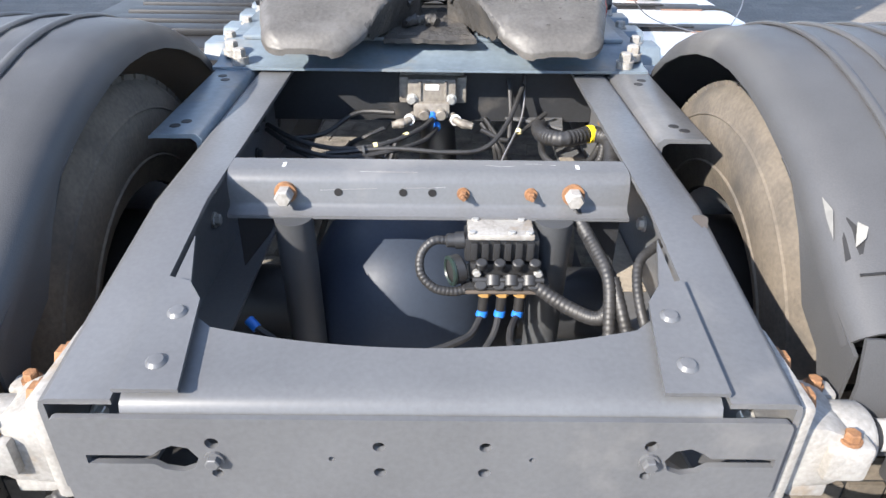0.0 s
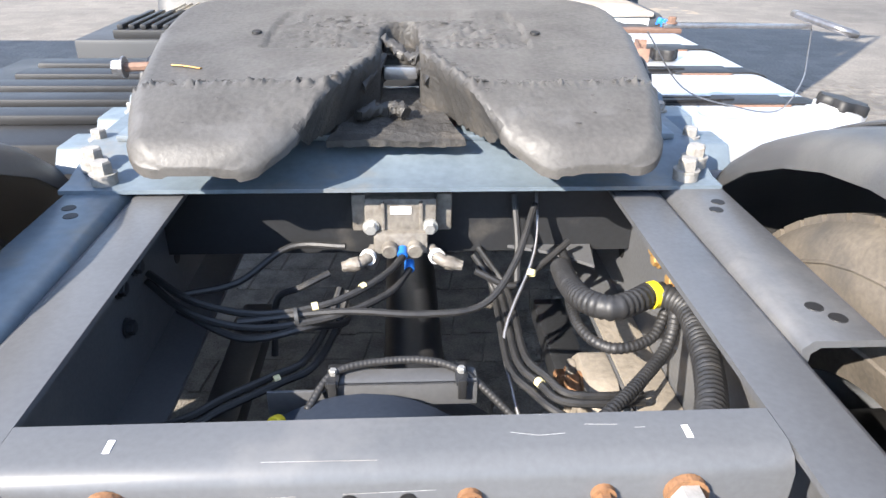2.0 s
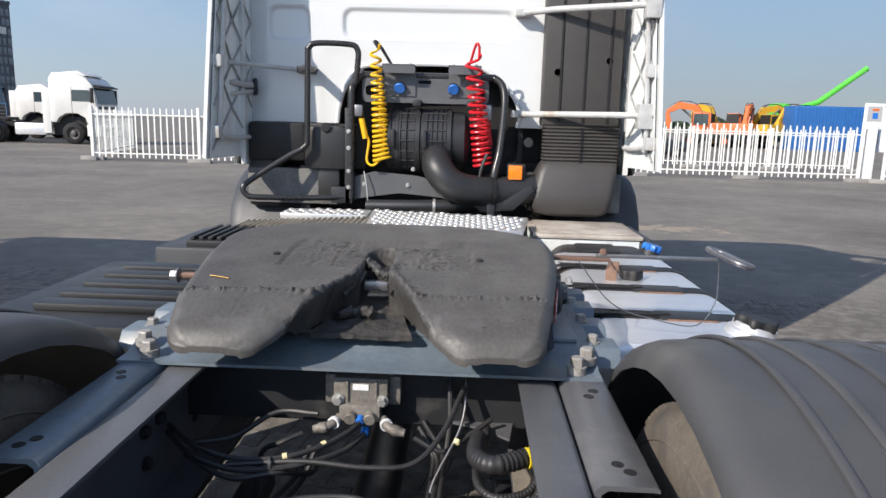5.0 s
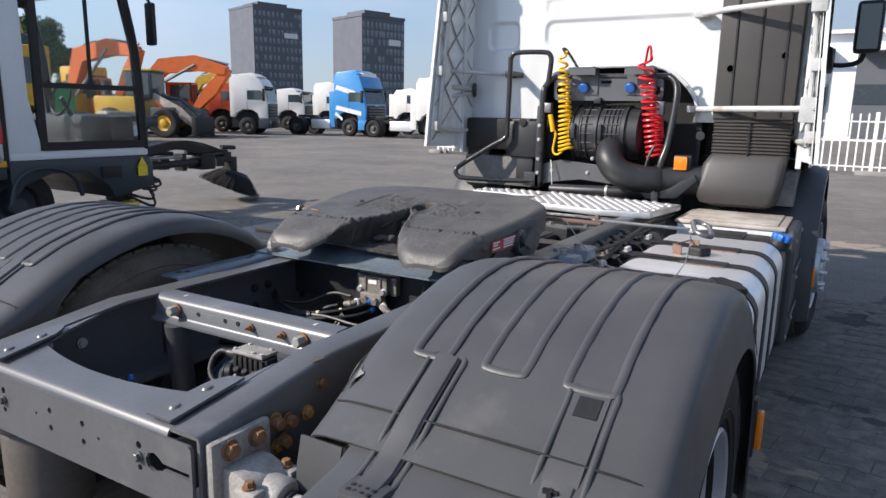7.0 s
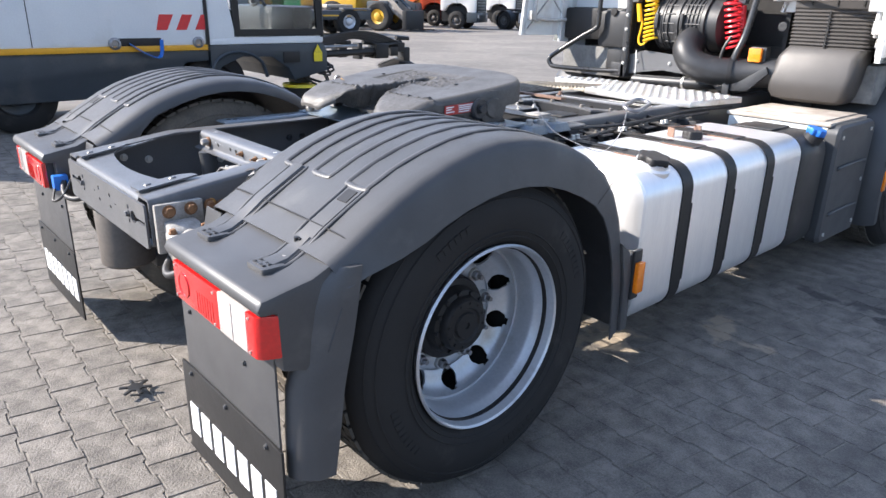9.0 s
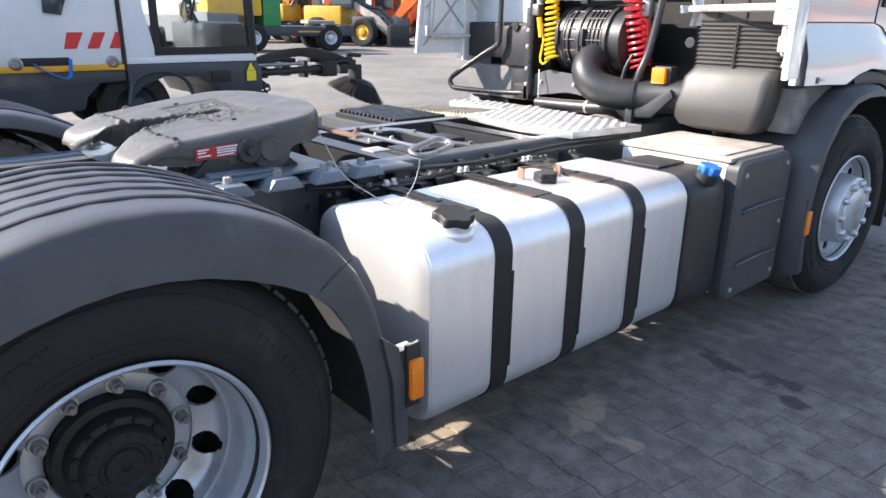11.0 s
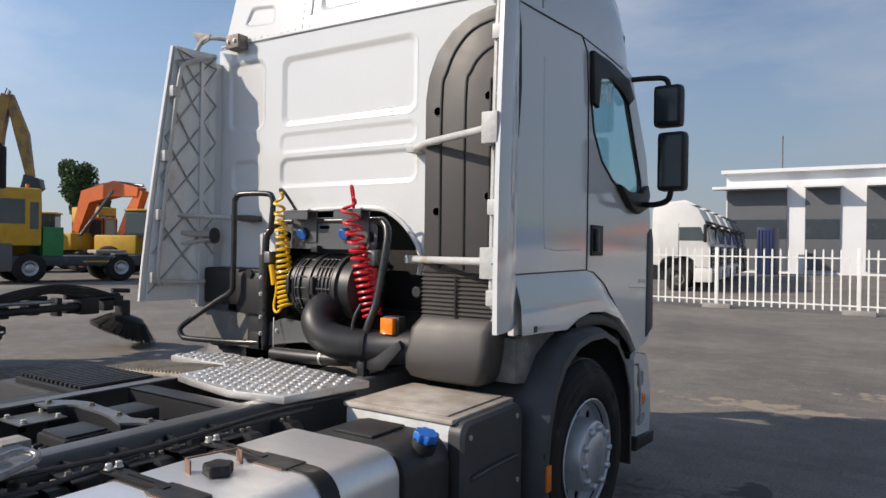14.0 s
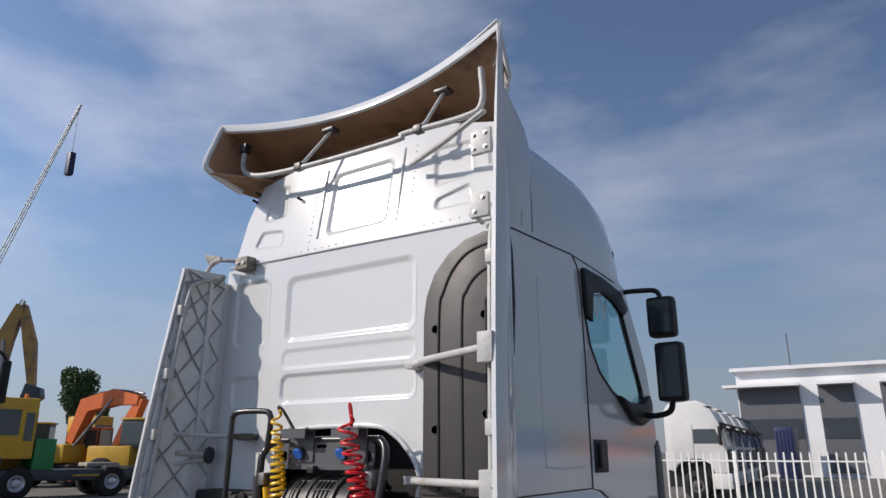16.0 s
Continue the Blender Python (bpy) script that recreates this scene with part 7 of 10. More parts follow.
    for z0, z1, x in ((2.465, 2.745, 1.425), (2.035, 2.43, 1.455)):
        sh = part("mirror_shell", B((min(s * (x - 0.095), s * (x + 0.095)), max(s * (x - 0.095), s * (x + 0.095)), 5.60, 5.72, z0, z1, 0.035)), HUBBLACK, side, "black double door mirror")
        # the mirror's dark reflection is put into the glass colour
        part("mirror_glass", B((min(s * (x - 0.07), s * (x + 0.07)), max(s * (x - 0.07), s * (x + 0.07)), 5.597, 5.601, z0 + 0.03, z1 - 0.03)), GLASS, side)
    return side


for s in (-1, 1):
    cab_side(s)
for k in range(3):
    y = 4.86 + 0.13 * k
    part("window_sticker", prism([(y, 2.675), (y + 0.022, 2.675), (y + 0.062, 2.575), (y + 0.098, 2.675), (y + 0.120, 2.675), (y + 0.070, 2.54), (y + 0.054, 2.54)], CABX - 0.0032, CABX - 0.0020, "x"), LABELWHITE, truck, "white zigzag sticker on the window")


def rounded(corners, r, k=5):
    """A polygon with its corners rounded by r."""
    out = []
    n = len(corners)
    for i in range(n):
        p, a, b = (Vector(corners[j % n]) for j in (i, i - 1, i + 1))
        u, v = (a - p).normalized() * r, (b - p).normalized() * r
        for j in range(k + 1):
            t = j / k
            out.append(tuple((p + u) * (1 - t) ** 2 + p * (2 * t * (1 - t)) + (p + v) * t * t))
    return out


def pressed(parent, loop, put, depth=0.012, slope=0.022):
    """A field pressed into a sheet: sloping sides down to a sunk middle; put places (u, v, depth)."""
    cu, cv = sum(p[0] for p in loop) / len(loop), sum(p[1] for p in loop) / len(loop)
    eu, ev = max(abs(p[0] - cu) for p in loop), max(abs(p[1] - cv) for p in loop)

    def inset(d):
        return [(cu + (u - cu) * (1 - d / eu), cv + (v - cv) * (1 - d / ev)) for u, v in loop]
    secs = [[put(u, v, h) for u, v in inset(d)] for d, h in ((-0.006, -0.0012), (0.0, 0.0), (slope * 0.25, depth * 0.18), (slope * 0.75, depth * 0.85), (slope, depth), (slope + 0.012, depth))]
    bm = loft(secs, caps=False)
    bm.verts.ensure_lookup_table()
    n = len(loop)
    bm.faces.new(bm.verts[-n:])
    return part("pressed_field", bm, WHITE, parent, crease=60)


# back wall: lower vertical part with a cut-out for the air filter, upper part leaning forward
WALL_Y = 4.070
arch = [(-0.62, 1.487), (-0.60, 1.62), (-0.54, 1.76), (-0.42, 1.845), (0.17, 1.858), (0.355, 1.805), (0.485, 1.68), (0.530, 1.57), (0.518, 1.487)]
out = [(-1.190, 1.487)] + arch + [(1.06, 1.487), (1.184, 1.30), (1.184, 2.962), (-1.190, 2.962)]
wall_fields = [rrect(-0.575, 0.483, 2.392, 2.832, 0.06, 6), rrect(-0.588, 0.487, 2.220, 2.348, 0.05, 6), rrect(-0.588, 0.490, 2.002, 2.192, 0.06, 6), rrect(-1.085, -0.735, 2.395, 2.855, 0.07, 6), rrect(-1.055, -0.785, 1.985, 2.198, 0.06, 6)]
m = Matrix(((1, 0, 0, 0), (0, 0, -1, WALL_Y), (0, 1, 0, 0), (0, 0, 0, 1)))
back = part("cab_back", slab(out, wall_fields, 0.03, m), WHITE, truck, "glossy white pressed back wall of the cab")
for i, loop in enumerate(wall_fields):
    pressed(back, loop, lambda u, v, h: (u, WALL_Y + h, v), 0.006 if i == 1 else 0.014, 0.034 if i == 0 else 0.022)
part("arch_lip", T_([(x, WALL_Y - 0.007, z) for x, z in arch], 0.014, 8, 5), WHITE, back)
part("seam", T_([(-1.17, WALL_Y - 0.003, 2.985), (1.17, WALL_Y - 0.003, 2.950)], 0.008, 8, 0), WHITE, back)
# high-roof part
up_out = [(-1.14, 0.01), (1.15, 0.01), (1.14, 0.26), (1.06, 0.62), (0.6, 0.74), (-0.6, 0.74), (-1.00, 0.66), (-1.09, 0.40)]
lean = radians(9)
up_fields = [rrect(-0.268, 0.240, 0.125, 0.590, 0.05, 5)]
for quad in (((0.552, 0.578), (0.830, 0.562), (0.866, 0.318), (0.584, 0.290)), ((0.594, 0.205), (0.846, 0.268), (0.883, 0.130), (0.594, 0.128)), ((-0.872, 0.625), (-0.712, 0.612), (-0.709, 0.352), (-0.914, 0.348)), ((-0.915, 0.278), (-0.688, 0.250), (-0.682, 0.126), (-0.965, 0.147)), ((0.93, 0.54), (1.03, 0.50), (1.04, 0.36), (0.96, 0.33))):
    up_fields.append(rounded(quad, 0.035))
bm = slab(up_out, up_fields, 0.025, Matrix.Translation((0, WALL_Y - 0.003, 2.955)) @ Matrix.Rotation(radians(90) - lean, 4, "X"))
upb = part("roof_back", bm, WHITE, truck, "white high-roof back wall with pressed fields")


def on_upper(x, h, off=0.0):
    """A point on the leaning upper wall, h up its slope."""
    return (x, WALL_Y - 0.003 + h * math.sin(lean) - off * math.cos(lean), 2.955 + h * math.cos(lean) + off * math.sin(lean))


for loop in up_fields:
    pressed(upb, loop, lambda u, v, h: on_upper(u, v, -h), 0.014, 0.020)
# upright swages beside the middle field
for x in (-0.345, 0.318):
    part("swage", T_([on_upper(x, 0.12, -0.004), on_upper(x, 0.38, -0.002), on_upper(x, 0.64, -0.004)], 0.012, 10, 4), WHITE, upb)
rv = None
for s in (-1, 1):
    for k in range(13):
        p = on_upper(s * 0.415, 0.06 + 0.048 * k, 0.001)
        q = on_upper(s * (0.10 + 0.062 * k), 0.045, 0.001)
        for c in (p, q):
            if rv is None:
                rv = part("rivet", L_([(0.006, 0), (0.005, 0.003), (0, 0.004)], (0, 0, 0), (0, -1, 0.1), 8), WHITE, upb)
                rv.matrix_basis = Matrix.Translation(c)
            else:
                again(rv, Matrix.Translation(c))
for x, h in ((-0.573, 0.463), (-1.02, 0.60), (-1.04, 0.54)):
    part("stud", T_([on_upper(x, h, 0.0), on_upper(x, h, 0.045)], 0.010, 8, 0), HUBBLACK, upb)

# roof: tapering fairing towards the front
secs = []
for y, k in ((4.20, 1.0), (4.6, 1.01), (5.0, 1.0), (5.18, 0.97), (5.32, 0.90), (5.44, 0.80), (5.54, 0.62), (5.61, 0.42), (5.66, 0.18)):
    half = [(1.185, 2.862), (1.182, 3.06), (1.172, 3.22), (1.148, 3.36), (1.10, 3.455), (1.00, 3.525), (0.75, 3.59), (0.35, 3.625)]
    w = 1 - 0.05 * (1 - k)
    half = [(x * w, y, 2.862 + (z - 2.862) * k) for x, z in half]
    secs.append([(-x, yy, z) for x, yy, z in half] + [(x, yy, z) for x, yy, z in reversed(half)])
roof = part("cab_roof", loft(secs), WHITE, truck, "glossy white high cab roof", crease=30)
for s in (-1, 1):
    if s < 0:
        part("marker_light", B((-1.15, -1.08, 5.50, 5.57, 3.04, 3.10, 0.012)), HUBBLACK, roof)
        continue
    fin = [(3.89, 2.87), (3.89, 3.60), (3.93, 3.64), (4.15, 3.475), (4.19, 3.40), (4.19, 2.87)]
    part("roof_wing", prism(fin, 1.160, 1.180, "x", 0.006), WHITE, roof)
    part("roof_seam", T_([(s * 1.190, 3.90, 2.822), (s * 1.192, 4.30, 2.84), (s * 1.192, 4.69, 2.862)], 0.005, 6), GREYPLASTIC, roof)
    part("marker_light", B((min(s * 1.08, s * 1.15), max(s * 1.08, s * 1.15), 5.50, 5.57, 3.04, 3.10, 0.014)), HUBBLACK, roof)
part("cab_front", prism([(6.00, 1.95), (6.06, 1.9), (6.07, 1.2), (6.06, 0.40), (5.92, 0.40), (5.94, 1.9)], -1.12, 1.12, "x"), WHITE, truck)
ws = part("windscreen", prism([(5.62, 2.80), (5.96, 2.28), (6.03, 1.96), (6.045, 1.96), (5.975, 2.29), (5.635, 2.82)], -1.15, 1.15, "x"), TINTGLASS, truck, "tinted windscreen")
ws.visible_shadow = False
part("dashboard", prism([(5.98, 1.30), (5.98, 1.98), (5.80, 2.00), (5.55, 1.90), (5.50, 1.60), (5.60, 1.30)], -1.12, 1.12, "x", 0.03), HUBBLACK, truck)
for x in (-0.62, 0.62):
    seat = part("cab_seat", B((x - 0.27, x + 0.27, 4.66, 4.82, 1.72, 2.35, 0.05)), SNORKEL, truck, "dark cab seat")
    part("cushion", B((x - 0.27, x + 0.27, 4.70, 5.22, 1.58, 1.74, 0.05)), SNORKEL, seat)
    part("headrest", B((x - 0.14, x + 0.14, 4.67, 4.77, 2.38, 2.60, 0.04)), SNORKEL, seat)
part("steering_wheel", L_([(0.205, -0.012), (0.225, -0.012), (0.225, 0.012), (0.205, 0.012)], (-0.62, 5.42, 2.02), (0, -0.5, 0.86), 32, closed=True), HUBBLACK, truck)
part("cab_floor", B((-1.15, 1.15, 4.24, 5.95, 1.18, 1.26)), HUBBLACK, truck)


# ---------------------------------------------------------------- air deflectors
def side_deflector(s, tall):
    """Side panel running back from the cab's corner, bent outward a little."""
    rows = []
    zs = [1.27, 1.5, 1.9, 2.3, 2.6, 2.92] + ([3.2, 3.5, 3.75, 3.95, 4.03] if tall else [])
    for z in zs:
        u = (z - 1.27) / 2.76
        xr, yr = 1.295 - 0.115 * u, 3.545 + 0.325 * u ** 1.3
        xf, yf = 1.207 - (0.03 * max(0, u - 0.6) / 0.4), 3.888
        rows.append([(s * (xr + (xf - xr) * t + 0.018 * math.sin(math.pi * t)), yr + (yf - yr) * t, z) for t in (0, 0.05, 0.2, 0.4, 0.6, 0.8, 1.0)])
    bm = loft(rows, closed=False)
    thicken(bm, 0.022)
    d = part("side_deflector", bm, WHITE, truck, "white side air deflector", crease=50)
    # grey lattice face on the inside
    inner = []
    for z in zs[:6]:
        u = (z - 1.27) / 2.76
        xr, yr = 1.295 - 0.115 * u, 3.545 + 0.325 * u ** 1.3
        xf = 1.178
        inner.append([(s * (xr + (xf - xr) * t + 0.018 * math.sin(math.pi * t) - 0.030), yr + (4.02 - yr) * t, z) for t in (0.06, 0.25, 0.5, 0.75, 0.97)])
    lin = part("inner_face", thicken(loft(inner, closed=False), 0.004), OFFWHITE, d, "grey moulded inner face with diagonal ribs")

    def at(t, z):
        u = (z - 1.27) / 2.76
        xr, yr = 1.295 - 0.115 * u, 3.545 + 0.325 * u ** 1.3
        return Vector((s * (xr + (1.178 - xr) * t + 0.018 * math.sin(math.pi * t) - 0.041), yr + (4.02 - yr) * t, z))
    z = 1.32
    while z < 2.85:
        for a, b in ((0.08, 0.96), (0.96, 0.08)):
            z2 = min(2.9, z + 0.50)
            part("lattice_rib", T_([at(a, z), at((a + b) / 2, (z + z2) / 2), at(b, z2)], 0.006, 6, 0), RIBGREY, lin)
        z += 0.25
    part("stay_tube", T_([at(0.25, 1.38) + Vector((-s * 0.015, 0, 0)), at(0.17, 1.45) + Vector((-s * 0.02, 0, 0)), at(0.17, 2.1) + Vector((-s * 0.02, 0, 0)), at(0.17, 2.70) + Vector((-s * 0.02, 0, 0)), at(0.3, 2.82) + Vector((-s * 0.02, 0, 0)), at(0.8, 2.88) + Vector((-s * 0.03, 0, 0))], 0.014, 8, 4), GREYPAINT, d)
    part("stay_tube", T_([at(0.2, 1.40) + Vector((-s * 0.02, 0, 0)), at(0.5, 1.385) + Vector((-s * 0.02, 0, 0)), at(0.95, 1.39) + Vector((-s * 0.02, 0, 0))], 0.014, 8, 4), GREYPAINT, d)
    for z in (1.42, 1.82, 2.2, 2.62):
        part("hinge", B(tuple(c for a in zip(at(0.14, z) - Vector((0.03, 0.03, 0.035)), at(0.14, z) + Vector((0.03, 0.03, 0.035))) for c in a) + (0.008,)), GREYPAINT, d)
    return d


dl, dr = side_deflector(-1, False), side_deflector(1, True)
# tubes from the back wall to the right deflector
for z in (1.572, 2.172):
    t = part("deflector_tube", T_([(0.52, 4.005, z), (0.60, 3.945, z), (0.70, 3.872, z + 0.002), (1.222, 3.648, z + 0.006)], 0.019, 12, 0), GREYPAINT, dr, "grey tube holding the deflector")
    part("foot", B((0.475, 0.565, 3.985, 4.066, z - 0.020, z + 0.020, 0.005)), GREYPAINT, dr)
    part("clamp", B((1.165, 1.245, 3.61, 3.70, z - 0.07, z + 0.07, 0.006)), GREYPAINT, dr)
# tube, bracket and roller of the left deflector
part("deflector_tube", T_([(-0.83, 4.02, 1.808), (-0.92, 3.985, 1.812), (-1.22, 3.78, 1.825)], 0.014, 8, 0), GREYPAINT, dl)
part("tube_foot", B((-0.86, -0.80, 3.99, 4.066, 1.785, 1.83, 0.005)), FRAME_DK, dl)
part("roller", L_([(0.05, -0.012), (0.055, 0), (0.05, 0.012), (0.02, 0.014), (0, 0.014)], (-1.12, 3.99, 1.695), (1, 0.4, 0), 20), FRAME_DK, dl)
part("roller_arm", T_([(-1.22, 3.80, 1.71), (-1.12, 3.97, 1.70)], 0.018, 8, 0), GREYPAINT, dl)
part("roller_arm", T_([(-1.22, 3.80, 1.64), (-1.13, 3.97, 1.67)], 0.014, 8, 0), GREYPAINT, dl)
hg = part("hinge_plate", prism([(-1.30, 3.075), (-1.11, 3.03), (-1.12, 2.995), (-1.22, 2.965)], 3.925, 3.935, "y", 0.002), DARKCAST, dl, "grey triangular hinge plate")
part("hinge_arm", T_([(-1.24, 3.90, 2.86), (-1.235, 3.915, 2.93), (-1.19, 3.93, 3.00), (-1.10, 3.95, 3.01), (-0.96, 4.05, 2.99)], 0.016, 8, 4), GREYPAINT, dl)
part("wall_bracket", B((-1.02, -0.90, 3.98, 4.066, 2.93, 3.02, 0.005)), DARKCAST, dl)
for x in (-0.99, -0.93):
    bolt(dl, (x, 3.98, 2.975), (0, -1, 0), 0.010, 0.008, ZINC)

# roof spoiler: dished flap over the back wall, raw fibre underneath
def spoiler_point(x, t, off=0.0):
    """t runs from the rear edge (0) to the roof (1)."""
    a = abs(x) / 1.17
    y = 4.085 - 0.215 * a * a + t * (0.62 - 0.46 * max(0.0, (x - 0.75) / 0.42))
    z = 3.965 + 0.075 * a ** 2 - t * (0.18 + 0.10 * a ** 2) + 0.03 * math.sin(math.pi * t)
    return (x, y, z + off)


xs = [-1.17 + 2.34 * i / 24 for i in range(25)]
bm = thicken(loft([[spoiler_point(x, t) for x in xs] for t in (0, 0.02, 0.15, 0.35, 0.6, 0.85, 1.0)], closed=False), 0.02)
sp_ = part("roof_spoiler", bm, WHITE, truck, "white dished roof spoiler", crease=50)
bm = thicken(loft([[spoiler_point(x * 0.985, t, -0.026) for x in xs] for t in (0.03, 0.2, 0.5, 0.9)], closed=False), 0.005)
part("underside", bm, FIBRE, sp_, "raw brown glass-fibre underside")
part("rear_edge", thicken(loft([[spoiler_point(x, t, o) for x in xs] for t, o in ((0.03, 0.012), (0.0, 0.006), (-0.012, -0.008), (-0.012, -0.052), (0.012, -0.060))], closed=False), 0.012), WHITE, sp_, "thick white rear lip")
for s in (-1, 1):
    pl = [(3.86, 4.03), (3.76, 3.70), (3.82, 3.64), (4.10, 3.58), (4.45, 3.60), (4.50, 3.80), (4.30, 3.92)]
    if s < 0:
        ck = part("spoiler_cheek", prism(pl, s * 1.165, s * 1.185, "x", 0.004), WHITE, sp_)
        part("cheek_edge", T_([(s * 1.168, 3.862, 4.00), (s * 1.168, 3.815, 3.86), (s * 1.168, 3.765, 3.70), (s * 1.168, 3.82, 3.645), (s * 1.168, 4.10, 3.585)], 0.024, 8, 3), WHITE, sp_)
        part("cheek_lining", prism([(y, z - 0.01) for y, z in pl], s * 1.148, s * 1.162, "x"), FIBRE, sp_)
    else:
        part("cheek_lining", prism([(3.97, 3.98), (3.99, 3.60), (4.035, 3.58), (4.035, 3.95)], 1.105, 1.118, "x"), FIBRE, sp_)
part("front_lining", prism([(4.30, 3.66), (4.32, 3.66), (4.46, 3.92), (4.44, 3.93)], -1.15, 0.72, "x"), FIBRE, sp_)
part("lower_lining", prism([(-1.16, 3.80), (-0.93, 4.10), (-0.90, 4.26), (-1.16, 4.26)], 3.625, 3.645, "z"), FIBRE, sp_)
bar = part("spoiler_bar", T_([(-1.044, 4.0, 3.875), (-1.044, 4.0, 3.707), (-0.922, 4.0, 3.629), (-0.665, 4.0, 3.59), (-0.198, 4.0, 3.568), (0.387, 4.0, 3.564), (0.427, 4.0, 3.589), (0.871, 4.0, 3.579), (0.989, 4.0, 3.633), (0.987, 4.0, 3.859)], 0.019, 10, 5), GREYPAINT, sp_, "bent grey tube under the spoiler")
for x, z, x2, z2 in ((-0.466, 3.585, -0.282, 3.842), (0.544, 3.588, 0.659, 3.849)):
    part("stay", T_([(x, 4.0, z), (x + 0.04, 4.02, z + 0.05), (x2, 4.10, z2)], 0.012, 8, 0), GREYPAINT, sp_)
    part("stay_clip", B((x - 0.03, x + 0.03, 3.975, 4.025, z - 0.025, z + 0.025, 0.006)), FRAME_DK, sp_)
    part("stay_foot", B((x2 - 0.05, x2 + 0.05, 4.06, 4.14, z2 - 0.006, z2 + 0.016, 0.004)), FRAME_DK, sp_)
part("bar_clip", B((-1.075, -1.012, 3.97, 4.03, 3.83, 3.90, 0.006)), FRAME_DK, sp_)
part("strut", T_([(0.443, 4.055, 3.395), (0.78, 3.95, 3.435), (1.10, 3.83, 3.475)], 0.016, 8, 0), GREYPAINT, sp_)
part("hinge_bracket", B((1.03, 1.15, 3.80, 3.83, 3.22, 3.36, 0.004)), GREYPAINT, dr)
part("hinge_bracket", B((1.02, 1.13, 3.80, 3.83, 2.87, 3.00, 0.004)), GREYPAINT, dr)
part("hinge_arm", T_([(1.03, 3.82, 2.93), (0.98, 3.93, 2.93), (0.95, 4.05, 2.93)], 0.014, 8, 3), GREYPAINT, dr)
for x, z in ((1.05, 3.25), (1.12, 3.25), (1.05, 3.33), (1.12, 3.33), (1.05, 2.90), (1.10, 2.97)):
    bolt(dr, (x, 3.80, z), (0, -1, 0), 0.009, 0.006, ZINC)


# ---------------------------------------------------------------- engine intake and hose rack behind the cab
part("engine_wall", B((-1.08, 1.0, 4.30, 4.36, 0.75, 1.90)), HUBBLACK, truck)
part("tunnel_roof", B((-0.64, 0.55, 4.105, 4.34, 1.87, 1.90)), HUBBLACK, truck)
for x in (-0.635, 0.545):
    part("tunnel_side", B((x - 0.015, x + 0.015, 4.105, 4.34, 1.20, 1.88)), HUBBLACK, truck)
part("cab_sill", B((-1.15, -0.80, 3.93, 4.06, 1.25, 1.485, 0.02)), HUBBLACK, truck)
part("cab_sill", B((-0.80, -0.42, 3.985, 4.06, 1.20, 1.485, 0.02)), HUBBLACK, truck)
washer = part("expansion_tank", B((-0.80, -0.53, 3.90, 4.10, 1.20, 1.47, 0.035)), PLASTIC, truck, "black plastic reservoir behind the cab")
part("reservoir_neck", B((-0.72, -0.58, 3.93, 4.08, 1.02, 1.22, 0.02)), PLASTIC, washer)
part("reservoir_notch", L_([(0.03, 0), (0.028, 0.01), (0, 0.012)], (-0.66, 3.898, 1.46), (0, -1, 0), 14), HUBBLACK, washer)

flt = part("air_filter", L_([(0, -0.235), (0.16, -0.23), (0.185, -0.215), (0.185, -0.17), (0.192, -0.165), (0.192, -0.135), (0.185, -0.13), (0.185, -0.05), (0.198, -0.045), (0.198, -0.02), (0.188, -0.015), (0.188, 0.14), (0.196, 0.145), (0.196, 0.17), (0.18, 0.175), (0.175, 0.25), (0.12, 0.28), (0, 0.285)], (-0.06, 4.02, 1.395), (1, 0, 0), 40), PLASTIC, truck, "black ribbed round air filter housing", crease=25)
for k in range(18):
    a = 2 * math.pi * k / 18
    c, d = math.cos(a), math.sin(a)
    part("filter_rib", T_([(-0.275, 4.02 + 0.187 * c, 1.395 + 0.187 * d), (-0.195, 4.02 + 0.187 * c, 1.395 + 0.187 * d)], 0.004, 5, 0), PLASTIC, flt)
    part("filter_rib", T_([(-0.06, 4.02 + 0.190 * c, 1.395 + 0.190 * d), (0.09, 4.02 + 0.190 * c, 1.395 + 0.190 * d)], 0.006, 6, 0), PLASTIC, flt)
    part("filter_rib", T_([(-0.195, 4.02 + 0.186 * c, 1.395 + 0.186 * d), (-0.11, 4.02 + 0.186 * c, 1.395 + 0.186 * d)], 0.006, 6, 0), PLASTIC, flt)
for x in (-0.262, -0.215, -0.165, -0.04, -0.01, 0.02, 0.05, 0.075):
    part("filter_rib", L_([(0.186, 0), (0.197, 0.002), (0.197, 0.006), (0.186, 0.008)], (x, 4.02, 1.395), (1, 0, 0), 40), PLASTIC, flt)
for x in (-0.24, -0.05):
    part("latch", B((x - 0.012, x + 0.012, 3.81, 3.83, 1.36, 1.46, 0.004)), PLASTIC, flt)
elbow = part("intake_elbow", T_([(0.035, 3.95, 1.295), (0.03, 3.84, 1.285), (0.05, 3.765, 1.225), (0.13, 3.75, 1.145), (0.26, 3.79, 1.110), (0.42, 3.85, 1.105), (0.64, 3.90, 1.12)], 0.092, 24, 7), PLASTIC, truck, "thick black rubber intake elbow")
part("elbow_clamp", L_([(0.097, -0.012), (0.101, -0.012), (0.101, 0.012), (0.097, 0.012)], (0.35, 3.823, 1.106), (1, 0.4, 0), 28, closed=True), HUBBLACK, elbow)
part("coolant_pipe", T_([(-0.40, 3.86, 0.99), (-0.1, 3.84, 1.00), (0.15, 3.85, 1.01), (0.35, 3.9, 1.03)], 0.038, 12), FRAME_DK, truck)
